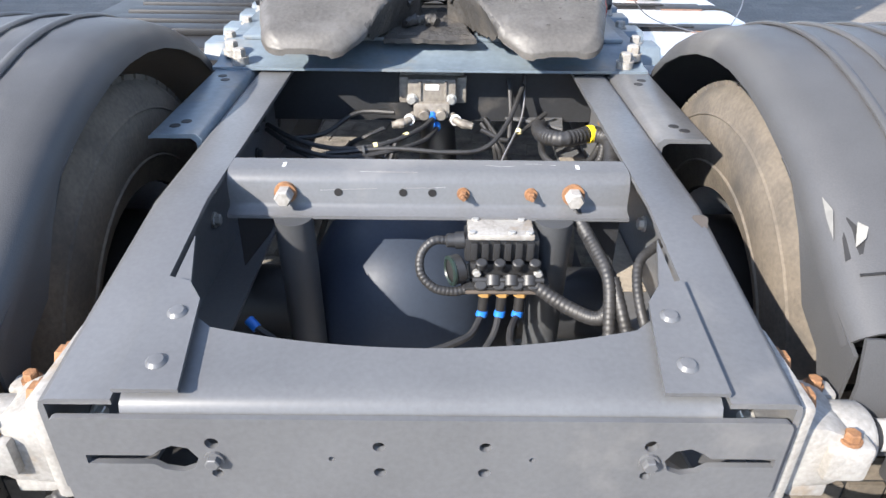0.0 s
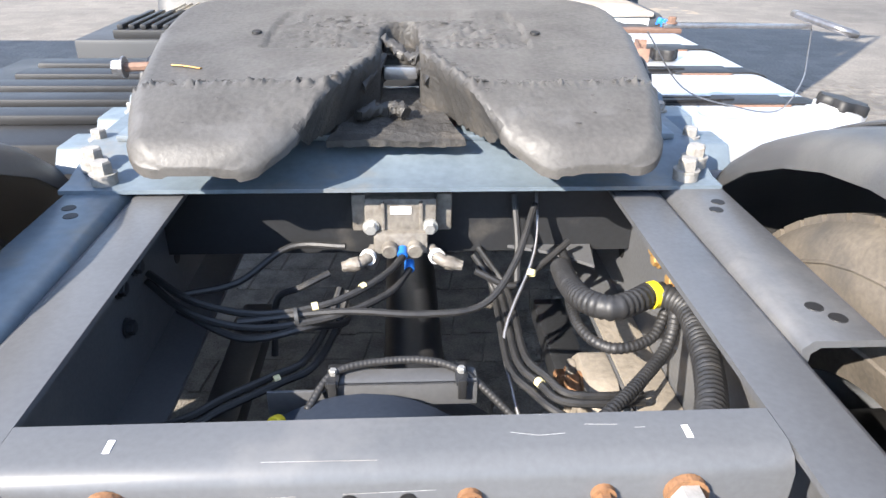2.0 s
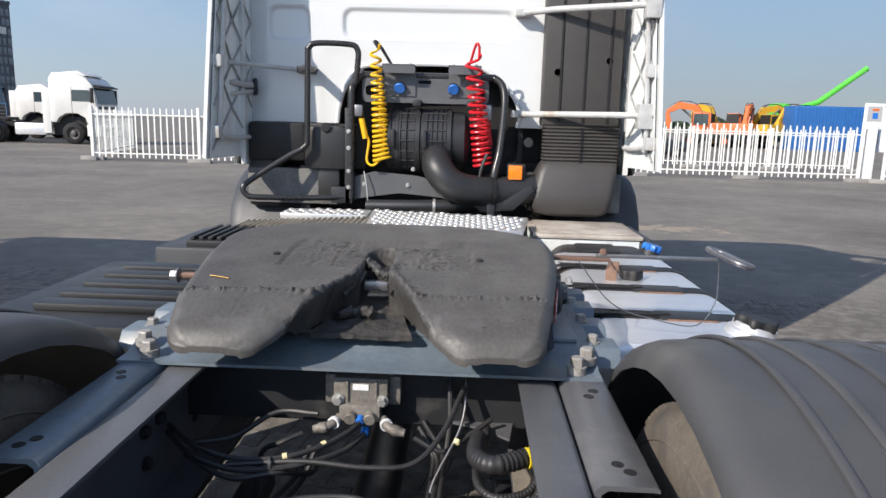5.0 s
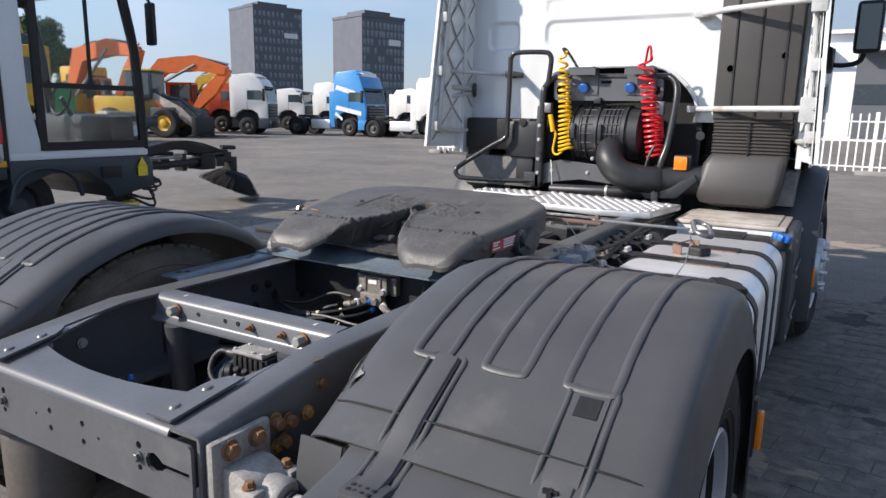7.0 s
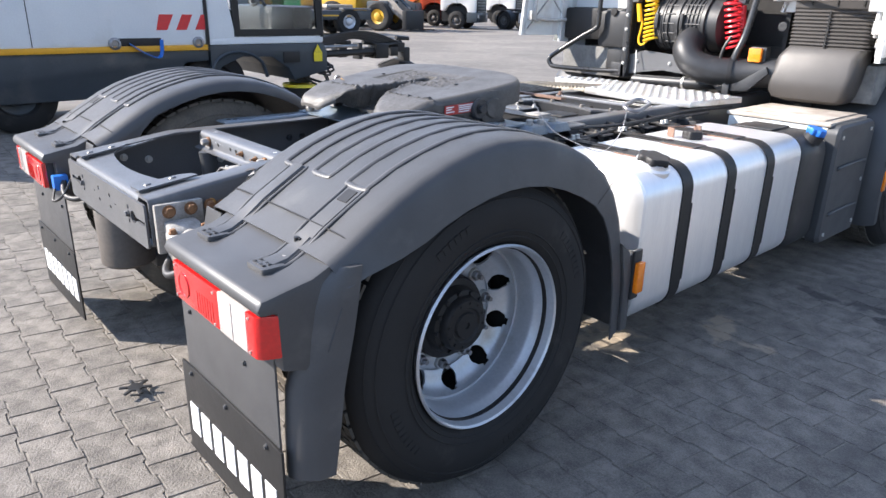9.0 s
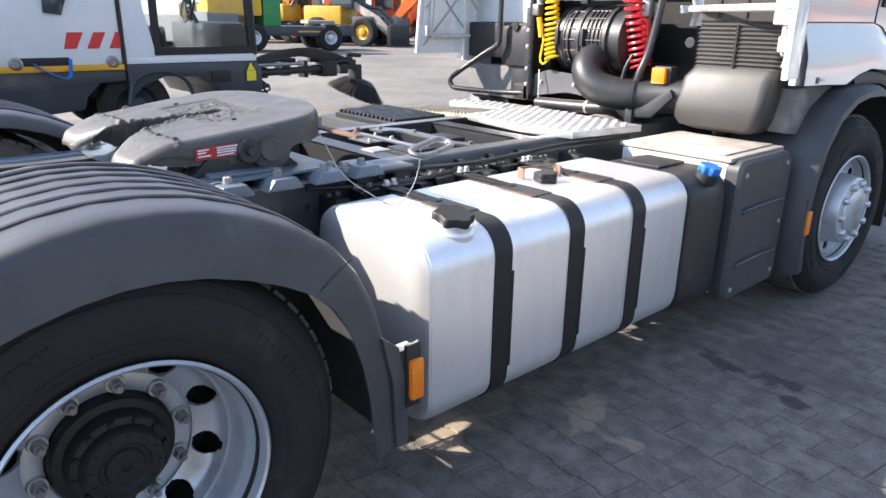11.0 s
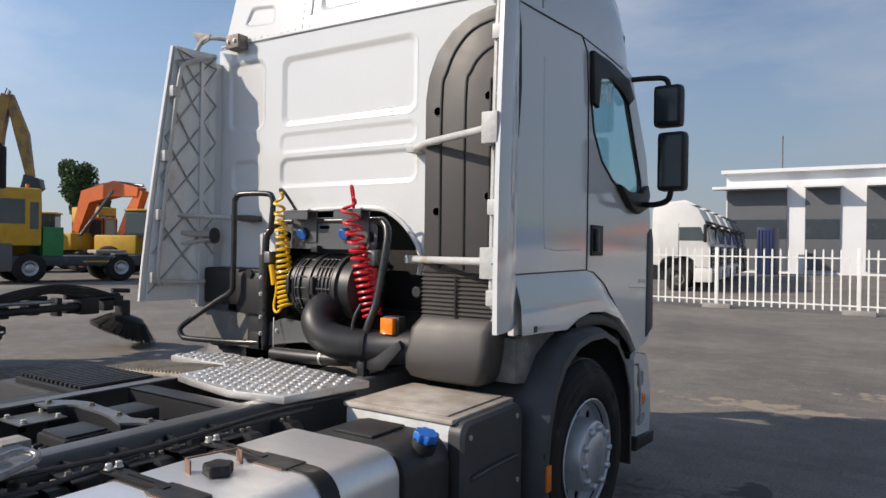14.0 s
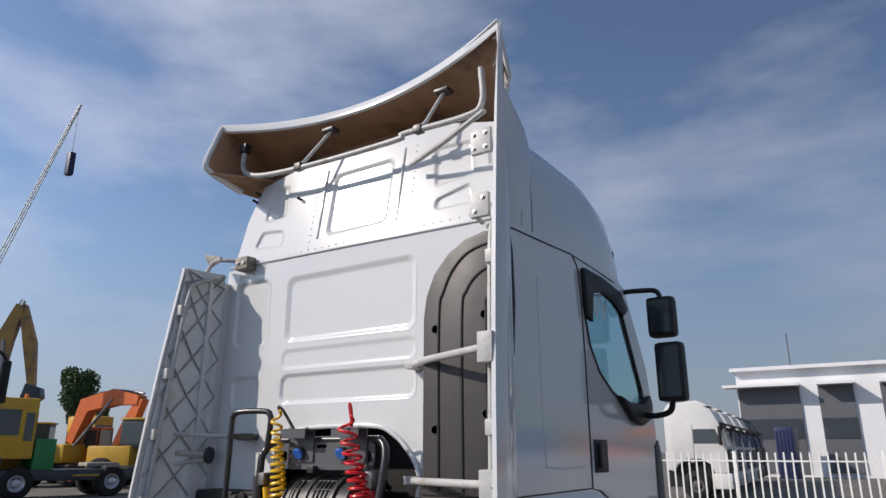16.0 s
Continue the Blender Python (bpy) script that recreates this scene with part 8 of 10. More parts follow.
part("pipe_clip", L_([(0.040, -0.008), (0.042, -0.008), (0.042, 0.008), (0.040, 0.008)], (0.02, 3.843, 1.006), (1, 0, 0), 18, closed=True), ZINC, truck)

# snorkel: curved duct up the back wall, bellows and lower box
SNX0, SNX1 = 0.652, 1.118
duct = [(SNX0, 1.50), (SNX1, 1.50), (SNX1, 2.83), (1.03, 2.83), (0.92, 2.805), (0.81, 2.74), (0.72, 2.64), (0.67, 2.52), (SNX0, 2.40)]
sn = part("snorkel", prism(duct, 3.905, 4.055, "y", 0.022), SNORKEL, truck, "dark brown-grey plastic intake snorkel")
for x, bend in ((0.757, ((0.785, 2.53), (0.85, 2.65), (0.95, 2.73), (1.10, 2.765))), (0.900, ((0.93, 2.52), (1.00, 2.60), (1.10, 2.64))), (1.045, ((1.06, 2.45), (1.11, 2.48)))):
    part("duct_groove", T_([(x, 3.904, 1.53), (x, 3.904, 2.38)] + [(u, 3.904, v) for u, v in bend], 0.0075, 6, 4), HUBBLACK, sn)
for x, z in ((0.735, 2.335), (1.035, 2.385), (0.735, 1.822), (1.038, 1.893)):
    part("duct_plug", L_([(0.027, 0), (0.026, 0.004), (0.021, 0.004), (0.020, 0.001), (0, 0.001)], (x, 3.906, z), (0, -1, 0), 22), SNORKEL, sn)
secs = []
for k in range(23):
    z = 1.285 + 0.0105 * k
    g = 0.010 if k % 2 else 0.0
    secs.append([(x, y, z) for x, y in rrect(SNX0 + 0.015 + g, SNX1 + 0.008 - g, 3.852 + g, 4.05 - g, 0.03, 3)])
part("bellows", loft(secs), SNORKEL, sn, crease=75)
part("bellows_gap", B((0.885, 0.895, 3.846, 3.852, 1.29, 1.50)), HUBBLACK, sn)
low = [[(x, y, z) for x, y in rrect(a, b, c, 4.05, 0.05, 4)] for z, a, b, c in ((0.965, 0.70, 1.03, 3.85), (0.985, 0.63, 1.065, 3.81), (1.02, 0.61, 1.085, 3.795), (1.10, 0.605, 1.10, 3.79), (1.13, 0.615, 1.105, 3.80), (1.23, 0.635, 1.112, 3.805), (1.285, 0.665, 1.122, 3.85))]
part("intake_box", loft(low), SNORKEL, sn)
part("box_plug", L_([(0.03, 0), (0.028, 0.006), (0.014, 0.008), (0, 0.004)], (0.585, 3.95, 1.40), (0, -1, 0), 16), PLASTIC, truck)

# rack: arched tube, carrier plate, sockets
rack = part("hose_rack", T_([(-0.50, 3.88, 1.03), (-0.50, 3.88, 1.62), (-0.49, 3.90, 1.72), (-0.44, 3.93, 1.775), (-0.36, 3.94, 1.78), (0.28, 3.94, 1.78), (0.365, 3.93, 1.775), (0.415, 3.91, 1.72), (0.425, 3.88, 1.60), (0.405, 3.84, 1.35), (0.375, 3.80, 1.20), (0.36, 3.80, 1.00)], 0.022, 12, 5), BLACKPAINT, truck, "black tubular rack with coiled air hoses")
part("carrier_plate", slab(rrect(-0.44, 0.33, 1.62, 1.77, 0.03), [rrect(-0.42, -0.33, 1.66, 1.72, 0.02), rrect(0.22, 0.31, 1.66, 1.72, 0.02), rrect(-0.10, -0.02, 1.735, 1.755, 0.008)], 0.005, Matrix(((1, 0, 0, 0), (0, 0, -1, 3.925), (0, 1, 0, 0), (0, 0, 0, 1)))), FRAME, rack, "dark perforated carrier plate")
for x, b0, b1 in ((-0.209, -0.31, -0.115), (0.116, 0.085, 0.280)):
    part("bracket", B((b0, b1, 3.84, 3.93, 1.835, 1.843, 0.002), (b0, b1, 3.916, 3.924, 1.66, 1.841), (b0, b1, 3.842, 3.848, 1.79, 1.841)), FRAME, rack)
    bolt(rack, (b0 + 0.03, 3.885, 1.843), (0, 0, 1), 0.010, 0.006, ZINC)
    bolt(rack, (b1 - 0.03, 3.885, 1.843), (0, 0, 1), 0.010, 0.006, ZINC)
    sk = part("socket", C_((x, 3.925, 1.71), (x, 3.895, 1.705), 0.036, seg=20), PLASTIC, rack)
    part("socket_lid", C_((x, 3.898, 1.708), (x, 3.885, 1.700), 0.034, seg=20, bev=0.004), BLUECAP, rack, "blue socket lid")
    part("clip", B((x + 0.08, x + 0.13, 3.885, 3.925, 1.60, 1.64, 0.006)), PLASTIC, rack)
part("leg_plate", B((-0.535, -0.49, 3.86, 3.95, 1.0, 1.58, 0.004)), FRAME_DK, rack)
for z in (1.10, 1.20, 1.34, 1.44):
    bolt(rack, (-0.512, 3.86, z), (0, -1, 0), 0.010, 0.008, ZINC)
part("cross_sheet", prism([(-0.50, 1.02), (-0.50, 1.16), (-0.36, 1.20), (-0.10, 1.18), (0.10, 1.14), (0.30, 1.05), (0.30, 1.0), (0.05, 1.05), (-0.2, 1.07), (-0.4, 1.04)], 3.905, 3.915, "y"), FRAME, rack)
for x, z in ((-0.42, 1.12), (-0.15, 1.12), (-0.12, 1.22), (0.05, 1.10)):
    bolt(rack, (x, 3.905, z), (0, -1, 0), 0.010, 0.008, ZINC)
foot = part("rack_foot", prism([(0.26, 1.02), (0.30, 1.07), (0.46, 1.07), (0.60, 1.16), (0.62, 1.12), (0.50, 1.00), (0.30, 0.985)], 3.775, 3.80, "y", 0.003), FRAME_DK, rack)
part("foot_post", B((0.34, 0.385, 3.76, 3.81, 0.93, 1.05, 0.004)), FRAME_DK, rack)
for x in (0.30, 0.345):
    bolt(rack, (x, 3.775, 1.035), (0, -1, 0), 0.011, 0.010, ZINC)
part("cable", T_([(0.33, 3.80, 1.33), (0.30, 3.78, 1.25), (0.29, 3.78, 1.15), (0.33, 3.79, 1.06)], 0.010, 8), HOSE, rack)
lamp = part("work_lamp", B((0.455, 0.565, 3.825, 3.89, 1.175, 1.275, 0.012)), PLASTIC, truck, "amber flashing lamp on a bracket")
part("amber_lens", B((0.462, 0.545, 3.795, 3.828, 1.182, 1.268, 0.008)), AMBER, lamp)
part("lamp_bracket", T_([(0.53, 3.86, 1.18), (0.55, 3.84, 1.12), (0.52, 3.80, 1.06)], 0.014, 8, 3), FRAME_DK, lamp)

# grab hoop beside the rack
part("grab_rail", T_([(-0.48, 3.90, 1.72), (-0.462, 3.90, 1.87), (-0.468, 3.90, 1.925), (-0.51, 3.895, 1.952), (-0.70, 3.86, 1.952), (-0.748, 3.855, 1.925), (-0.757, 3.855, 1.87), (-0.765, 3.855, 1.42), (-0.78, 3.85, 1.34), (-0.88, 3.83, 1.28), (-1.09, 3.76, 1.135), (-1.13, 3.74, 1.09), (-1.11, 3.74, 1.05), (-1.05, 3.75, 1.035), (-0.75, 3.84, 1.03), (-0.52, 3.88, 1.04)], 0.018, 10, 4), BLACKPAINT, truck, "bent black grab rail")
part("rail_bracket", B((-0.80, -0.745, 3.86, 4.066, 1.79, 1.825, 0.004)), FRAME_DK, truck)
part("hitch_plate", B((-0.62, -0.50, 3.86, 3.90, 1.00, 1.10, 0.004)), FRAME_DK, truck)
part("far_wheel_cover", prism([(4.0, 0.95), (3.98, 1.05), (4.0, 1.28), (4.25, 1.35), (4.25, 0.95)], -1.18, -0.98, "x", 0.03), GREYPLASTIC, truck)


def coil(x0, x1, y, y1, z0, z1, r0, r1, turns, material, parent, name):
    """A hanging coiled air line whose turns widen and gather at the foot."""
    pts = []
    n = turns * 14
    for i in range(n + 1):
        u = i / n
        a = 2 * math.pi * turns * u
        v = u ** 0.70
        r = r0 + (r1 - r0) * u
        pts.append((x0 + (x1 - x0) * v + r * math.cos(a), y + (y1 - y) * v + r * 0.9 * math.sin(a), z1 + (z0 - z1) * v + 0.02 * math.cos(a) * u))
    return part(name, T_(pts, 0.0088, 7, 0), material, parent)


yc = coil(-0.355, -0.305, 3.84, 3.88, 1.275, 1.95, 0.028, 0.055, 18, YELLOWHOSE, rack, "yellow_air_coil")
part("hose_end", T_([(-0.335, 3.86, 1.93), (-0.36, 3.86, 1.97), (-0.33, 3.87, 1.95), (-0.26, 3.90, 1.84), (-0.24, 3.91, 1.80)], 0.009, 8), HOSE, rack)
part("hose_end", T_([(-0.30, 3.85, 1.29), (-0.36, 3.85, 1.24), (-0.40, 3.86, 1.27), (-0.39, 3.87, 1.38), (-0.41, 3.87, 1.43)], 0.008, 8), YELLOWHOSE, rack)
part("coupling_head", T_([(-0.41, 3.87, 1.40), (-0.435, 3.87, 1.52)], 0.018, 10, 0), YELLOWHOSE, rack, "yellow coupling handle")
part("coupling_body", B((-0.475, -0.425, 3.84, 3.90, 1.53, 1.60, 0.01)), WORNSTEEL, rack)
rc = coil(0.225, 0.310, 3.79, 3.93, 1.255, 1.90, 0.046, 0.055, 15, REDHOSE, rack, "red_air_coil")
part("hose_end", T_([(0.262, 3.81, 1.88), (0.262, 3.80, 1.94), (0.250, 3.80, 1.965), (0.235, 3.82, 1.94), (0.215, 3.86, 1.87), (0.19, 3.89, 1.80)], 0.008, 8), REDHOSE, rack)
part("coupling_head", T_([(0.345, 3.91, 1.38), (0.325, 3.91, 1.52)], 0.020, 10, 0), REDHOSE, rack, "red coupling handle")
part("coupling_body", B((0.30, 0.35, 3.88, 3.94, 1.53, 1.62, 0.01)), WORNSTEEL, rack)
part("chain", T_([(-0.42, 3.88, 1.20), (-0.40, 3.86, 1.10), (-0.39, 3.85, 0.99)], 0.004, 6), ZINC, rack)


# ---------------------------------------------------------------- the yard around
YEL = mat("machine_yellow", (0.62, 0.36, 0.02), (0.50, 0.28, 0.02), 0.45, scale=3, dirt=(0.25, 0.17, 0.06), dirt_at=0.64)
OCHRE = mat("machine_ochre", (0.40, 0.24, 0.05), (0.28, 0.17, 0.045), 0.5, scale=3, dirt=(0.12, 0.09, 0.06), dirt_at=0.58)
ORANGE = mat("machine_orange", (0.66, 0.14, 0.02), (0.55, 0.11, 0.02), 0.45, scale=3, dirt=(0.28, 0.10, 0.04), dirt_at=0.66)
GREEN = mat("machine_green", (0.02, 0.22, 0.06), (0.02, 0.17, 0.05), 0.45, scale=3)
LIME = mat("crane_lime", (0.10, 0.55, 0.05), (0.08, 0.45, 0.04), 0.5, scale=3)
DULLRIM = mat("dull_rim", (0.12, 0.115, 0.11), (0.07, 0.066, 0.062), 0.6, metal=0.3, scale=8)
BLUE = mat("lorry_blue", (0.05, 0.25, 0.56), (0.04, 0.21, 0.48), 0.3, scale=2, coat=0.3)
CONTBLUE = mat("container_blue", (0.02, 0.12, 0.36), (0.018, 0.10, 0.30), 0.5, scale=2)
NAVY = mat("container_navy", (0.012, 0.022, 0.085), (0.010, 0.018, 0.065), 0.5, scale=2)
REDL = mat("lorry_red", (0.45, 0.07, 0.03), (0.36, 0.055, 0.025), 0.35, scale=2, coat=0.3)
CREAM = mat("lorry_white", (0.70, 0.69, 0.66), (0.62, 0.61, 0.58), 0.35, scale=2, coat=0.2)
SWWHITE = mat("sweeper_white", (0.70, 0.72, 0.73), (0.62, 0.64, 0.66), 0.35, scale=2, coat=0.2, dirt=(0.5, 0.5, 0.48), dirt_at=0.68)
SLATE = mat("sweeper_slate", (0.035, 0.045, 0.055), (0.026, 0.034, 0.042), 0.42, scale=4, dirt=(0.07, 0.07, 0.07), dirt_at=0.66)
BRISTLE = mat("bristle", (0.010, 0.009, 0.008), (0.018, 0.015, 0.013), 0.9, scale=30)
FENCE = mat("fence_white", (0.76, 0.76, 0.73), (0.66, 0.66, 0.62), 0.5, scale=6)
CONCRETE = mat("concrete", (0.30, 0.29, 0.27), (0.23, 0.22, 0.21), 0.85, scale=5, bump=0.2)
CLAD = mat("white_cladding", (0.74, 0.75, 0.75), (0.68, 0.69, 0.70), 0.5, scale=0.5)
DOORGREY = mat("door_grey", (0.11, 0.115, 0.125), (0.095, 0.10, 0.11), 0.5, scale=1)
TOWER = mat("tower_slate", (0.105, 0.113, 0.132), (0.085, 0.092, 0.110), 0.6, scale=0.3)
TOWERWIN = mat("tower_window", (0.26, 0.29, 0.32), (0.13, 0.15, 0.17), 0.15, scale=0.4)
CABGLASS = mat("cab_glass", (0.05, 0.07, 0.075), (0.03, 0.045, 0.05), 0.06, scale=1, rvar=0.02, spec=0.8)
BARK = mat("bark", (0.09, 0.07, 0.05), (0.06, 0.045, 0.035), 0.9, scale=10, bump=0.4)
LEAF = mat("leaf", (0.062, 0.112, 0.030), (0.042, 0.080, 0.024), 0.65, scale=2, island=0.3)
FARLEAF = mat("far_leaf", (0.040, 0.062, 0.028), (0.030, 0.048, 0.024), 0.8, scale=0.3)


def round_wheel(parent, x, y, r, w, s, rim_mat=None, label=""):
    """A machine's wheel: tyre, rim and hub, facing s along x."""
    t = part("wheel", L_([(r * 0.52, -w), (r * 0.9, -w), (r, -w * 0.86), (r, -w * 0.14), (r * 0.9, 0), (r * 0.58, 0.01), (r * 0.52, -0.02)], (x, y, r), (s, 0, 0), 28, closed=True), RUBBER, parent, label)
    part("rim", L_([(r * 0.56, -0.01), (r * 0.50, -0.05), (r * 0.30, -0.08), (r * 0.26, 0.0), (r * 0.2, 0.02), (0, 0.02)], (x, y, r), (s, 0, 0), 24), rim_mat or RIM, t)
    return t


def palisade(name, p0, p1, label, h=1.62, panel=3.4):
    """White palisade fence from p0 to p1: posts on concrete feet, two rails, pales."""
    f = empty(name, label, "fence")
    a, b = Vector((*p0, 0)), Vector((*p1, 0))
    d = (b - a).normalized()
    L = (b - a).length
    n = max(1, round(L / panel))
    ang = math.degrees(math.atan2(d.y, d.x))
    pale = part("pale", prism([(-0.022, 0.10), (0.022, 0.10), (0.022, h - 0.04), (0, h), (-0.022, h - 0.04)], -0.008, 0.008, "y"), FENCE, f)
    post = part("post", B((-0.05, 0.05, -0.04, 0.04, 0.02, h + 0.02, 0.008)), FENCE, f)
    ft = part("concrete_foot", B((-0.38, 0.38, -0.12, 0.12, 0.0, 0.13, 0.015)), CONCRETE, f)
    rail = part("rail", B((0, L / n, -0.02, 0.02, -0.02, 0.02)), FENCE, f)
    first = True
    for i in range(n + 1):
        m = Matrix.Translation(a + d * (L * i / n)) @ Matrix.Rotation(radians(ang), 4, "Z")
        if i == 0:
            post.matrix_basis = m
            ft.matrix_basis = m
        else:
            again(post, m)
            again(ft, m)
        if i < n:
            for z in (0.24, h - 0.24):
                mm = Matrix.Translation((0, 0, z)) @ m
                if i == 0 and z < 1:
                    rail.matrix_basis = mm
                else:
                    again(rail, mm)
            for k in range(1, 17):
                mm = Matrix.Translation(a + d * (L * (i + k / 17) / n)) @ Matrix.Rotation(radians(ang), 4, "Z")
                if first:
                    pale.matrix_basis = mm
                    first = False
                else:
                    again(pale, mm)
    return f


palisade("palisade_fence", (-12.0, 21.6), (12.45, 21.8), "white steel palisade fence on concrete feet", 1.72)
palisade("palisade_fence", (-12.0, 21.7), (-13.6, 27.5), "white steel palisade fence running back from the corner")
palisade("palisade_fence", (15.2, 27.5), (3.0, 28.0), "second white palisade fence behind the first")
palisade("sliding_gate", (13.1, 21.6), (21.6, 18.7), "white sliding gate in the palisade fence", 1.55, 4.2)
gp = empty("gate_post", "white gate post with a sign frame", "post", 12.72, 21.85)
part("pillar", B((-0.12, 0.12, -0.12, 0.12, 0, 1.75, 0.01)), FENCE, gp)
part("sign_frame", B((-0.30, 0.30, -0.03, 0.03, 1.65, 2.45, 0.01)), FENCE, gp)
part("sign_face", B((-0.22, 0.22, -0.036, -0.03, 1.90, 2.36)), SIGNGREY, gp)
part("screen", B((-0.06, 0.10, -0.042, -0.036, 1.98, 2.16)), BLUECAP, gp)
part("orange_mark", B((-0.08, 0.12, -0.042, -0.036, 2.22, 2.29)), ORANGE, gp)


def lorry(x, y, heading, paint, roof=3.55, label="", low=None, chassis=True):
    """A parked tractor lorry; forward is local +y. heading in degrees from +y, counter-clockwise."""
    e = empty("parked_lorry", label, "truck", x, y, 0, heading, "lorries parked in the yard")
    low = low or paint
    shell = [(2.2, 0.95), (2.2, 1.9), (2.02, 2.75), (1.75, roof - 0.25), (1.2, roof), (0.2, roof - 0.02), (0.0, roof - 0.3), (0.0, 1.05), (0.25, 1.0), (0.4, 1.25), (0.75, 1.45), (1.25, 1.45), (1.6, 1.25), (1.7, 0.95)]
    cab = part("cab", prism(shell, -1.22, 1.22, "x", 0.05), paint, e)
    part("windscreen", prism([(2.225, 1.92), (2.06, 2.66), (2.02, 2.66), (2.19, 1.92)], -1.10, 1.10, "x"), CABGLASS, cab)
    part("sun_visor", prism([(2.05, 2.72), (2.28, 2.68), (2.28, 2.74), (2.03, 2.82)], -1.12, 1.12, "x"), HUBBLACK, cab)
    part("grille", B((-1.04, 1.04, 2.19, 2.24, 0.90, 1.80, 0.02)), HUBBLACK, cab)
    for k in range(5):
        part("grille_bar", B((-0.92, 0.92, 2.235, 2.26, 0.98 + 0.17 * k, 1.015 + 0.17 * k, 0.008)), WORNSTEEL, cab)
    bp = part("bumper", B((-1.22, 1.22, 1.65, 2.30, 0.38, 0.95, 0.06)), low, cab)
    for s in (-1, 1):
        part("headlight", B((min(s * 0.75, s * 1.12), max(s * 0.75, s * 1.12), 2.285, 2.315, 0.62, 0.84, 0.02)), CLEARLENS, cab)
        part("side_window", prism([(1.05, 2.02), (1.05, 2.55), (1.85, 2.55), (2.05, 2.02)], s * 1.215, s * 1.232, "x"), CABGLASS, cab)
        part("mirror", B((min(s * 1.30, s * 1.48), max(s * 1.30, s * 1.48), 1.98, 2.10, 1.95, 2.65, 0.03)), HUBBLACK, cab)
        part("mirror_arm", B((min(s * 1.18, s * 1.35), max(s * 1.18, s * 1.35), 2.0, 2.05, 2.55, 2.60)), HUBBLACK, cab)
        round_wheel(e, s * 1.19, 1.0, 0.51, 0.30, s, DULLRIM)
        part("step", B((min(s * 1.0, s * 1.2), max(s * 1.0, s * 1.2), 1.62, 2.1, 0.40, 0.46, 0.01)), HUBBLACK, e)
    part("underbody", B((-0.92, 0.92, 0.0, 1.75, 0.42, 1.30)), HUBBLACK, e)
    part("door_gap", B((-1.226, 1.226, 1.02, 1.035, 1.3, 2.7)), HUBBLACK, cab)
    part("lower_front", B((-0.72, 0.72, 2.295, 2.31, 0.42, 0.80, 0.01)), HUBBLACK, cab)
    part("roof_deflector", prism([(0.05, roof - 0.25), (0.5, roof + 0.02), (1.25, roof + 0.10), (1.7, roof - 0.12), (1.2, roof - 0.15)], -0.95, 0.95, "x", 0.03), paint, cab)
    part("badge", B((-0.18, 0.18, 2.26, 2.27, 1.78, 1.86)), ZINC, cab)
    if chassis:
        for s in (-1, 1):
            part("side_fairing", B((min(s * 1.12, s * 1.2), max(s * 1.12, s * 1.2), -0.35, 0.02, 0.5, 2.6, 0.02)), paint, e)
            part("frame_rail", B((min(s * 0.36, s * 0.43), max(s * 0.36, s * 0.43), -4.0, 0.6, 0.75, 1.0)), HUBBLACK, e)
            part("tank", B((min(s * 0.6, s * 1.18), max(s * 0.6, s * 1.18), -1.7, -0.25, 0.4, 0.95, 0.06)), ALU, e)
            round_wheel(e, s * 1.19, -2.8, 0.51, 0.55, s, DULLRIM)
            part("mudguard", L_([(0.56, 0), (0.58, 0), (0.58, 0.55), (0.56, 0.55)], (s * 1.2, -2.8, 0.53), (-s, 0, 0), 20, closed=True), HUBBLACK, e)
        part("coupling", B((-0.45, 0.45, -3.2, -2.3, 1.05, 1.2, 0.03)), HUBBLACK, e)
    return e


lorry(-34.9, 30.9, -62, REDL, 3.0, "orange-red parked lorry with a dark windscreen", chassis=False)
lorry(-30.6, 28.9, -60, CREAM, 3.45, "white parked lorry with a dark lower front", low=SLATE, chassis=False)
lorry(-35.8, 38.0, -64, CREAM, 2.95, "white low-roofed parked lorry in the far row", chassis=False)
lorry(-38.0, 44.8, -64, CREAM, 3.7, "white high-roofed parked lorry in the far row", chassis=False)
lorry(-36.4, 43.4, -74, CREAM, 3.6, "cream high-roofed parked lorry in the far row")
bl = lorry(-25.6, 33.0, -84, BLUE, 3.75, "blue and white tractor lorry parked in the yard")
part("roof_board", B((-0.8, 0.8, 1.55, 1.75, 3.35, 3.70, 0.03)), CREAM, bl)
for z0, z1, y0, y1 in ((1.55, 1.80, 0.1, 1.9), (2.72, 2.98, 0.1, 1.5), (1.25, 1.42, 0.05, 0.6)):
    for s in (-1, 1):
        part("white_flash", prism([(y0, z0), (y0 + 0.1, z1), (y1, z1 - 0.35), (y1, z0 - 0.35)], s * 1.221, s * 1.226, "x"), CREAM, bl)
lorry(-25.0, 38.5, -88, CREAM, 2.9, "low white lorry parked behind the blue one")
lorry(-19.9, 33.2, -84, CREAM, 3.35, "white tractor lorry near the fence corner")
for i in range(6):
    lorry(-5.6 - 0.32 * i, 30.0 + 3.3 * i, -84, CREAM if i < 4 else SLATE, 3.55, "white tractor lorry in a row behind the fence" if i < 4 else "dark tractor lorry in a row behind the fence", chassis=False)


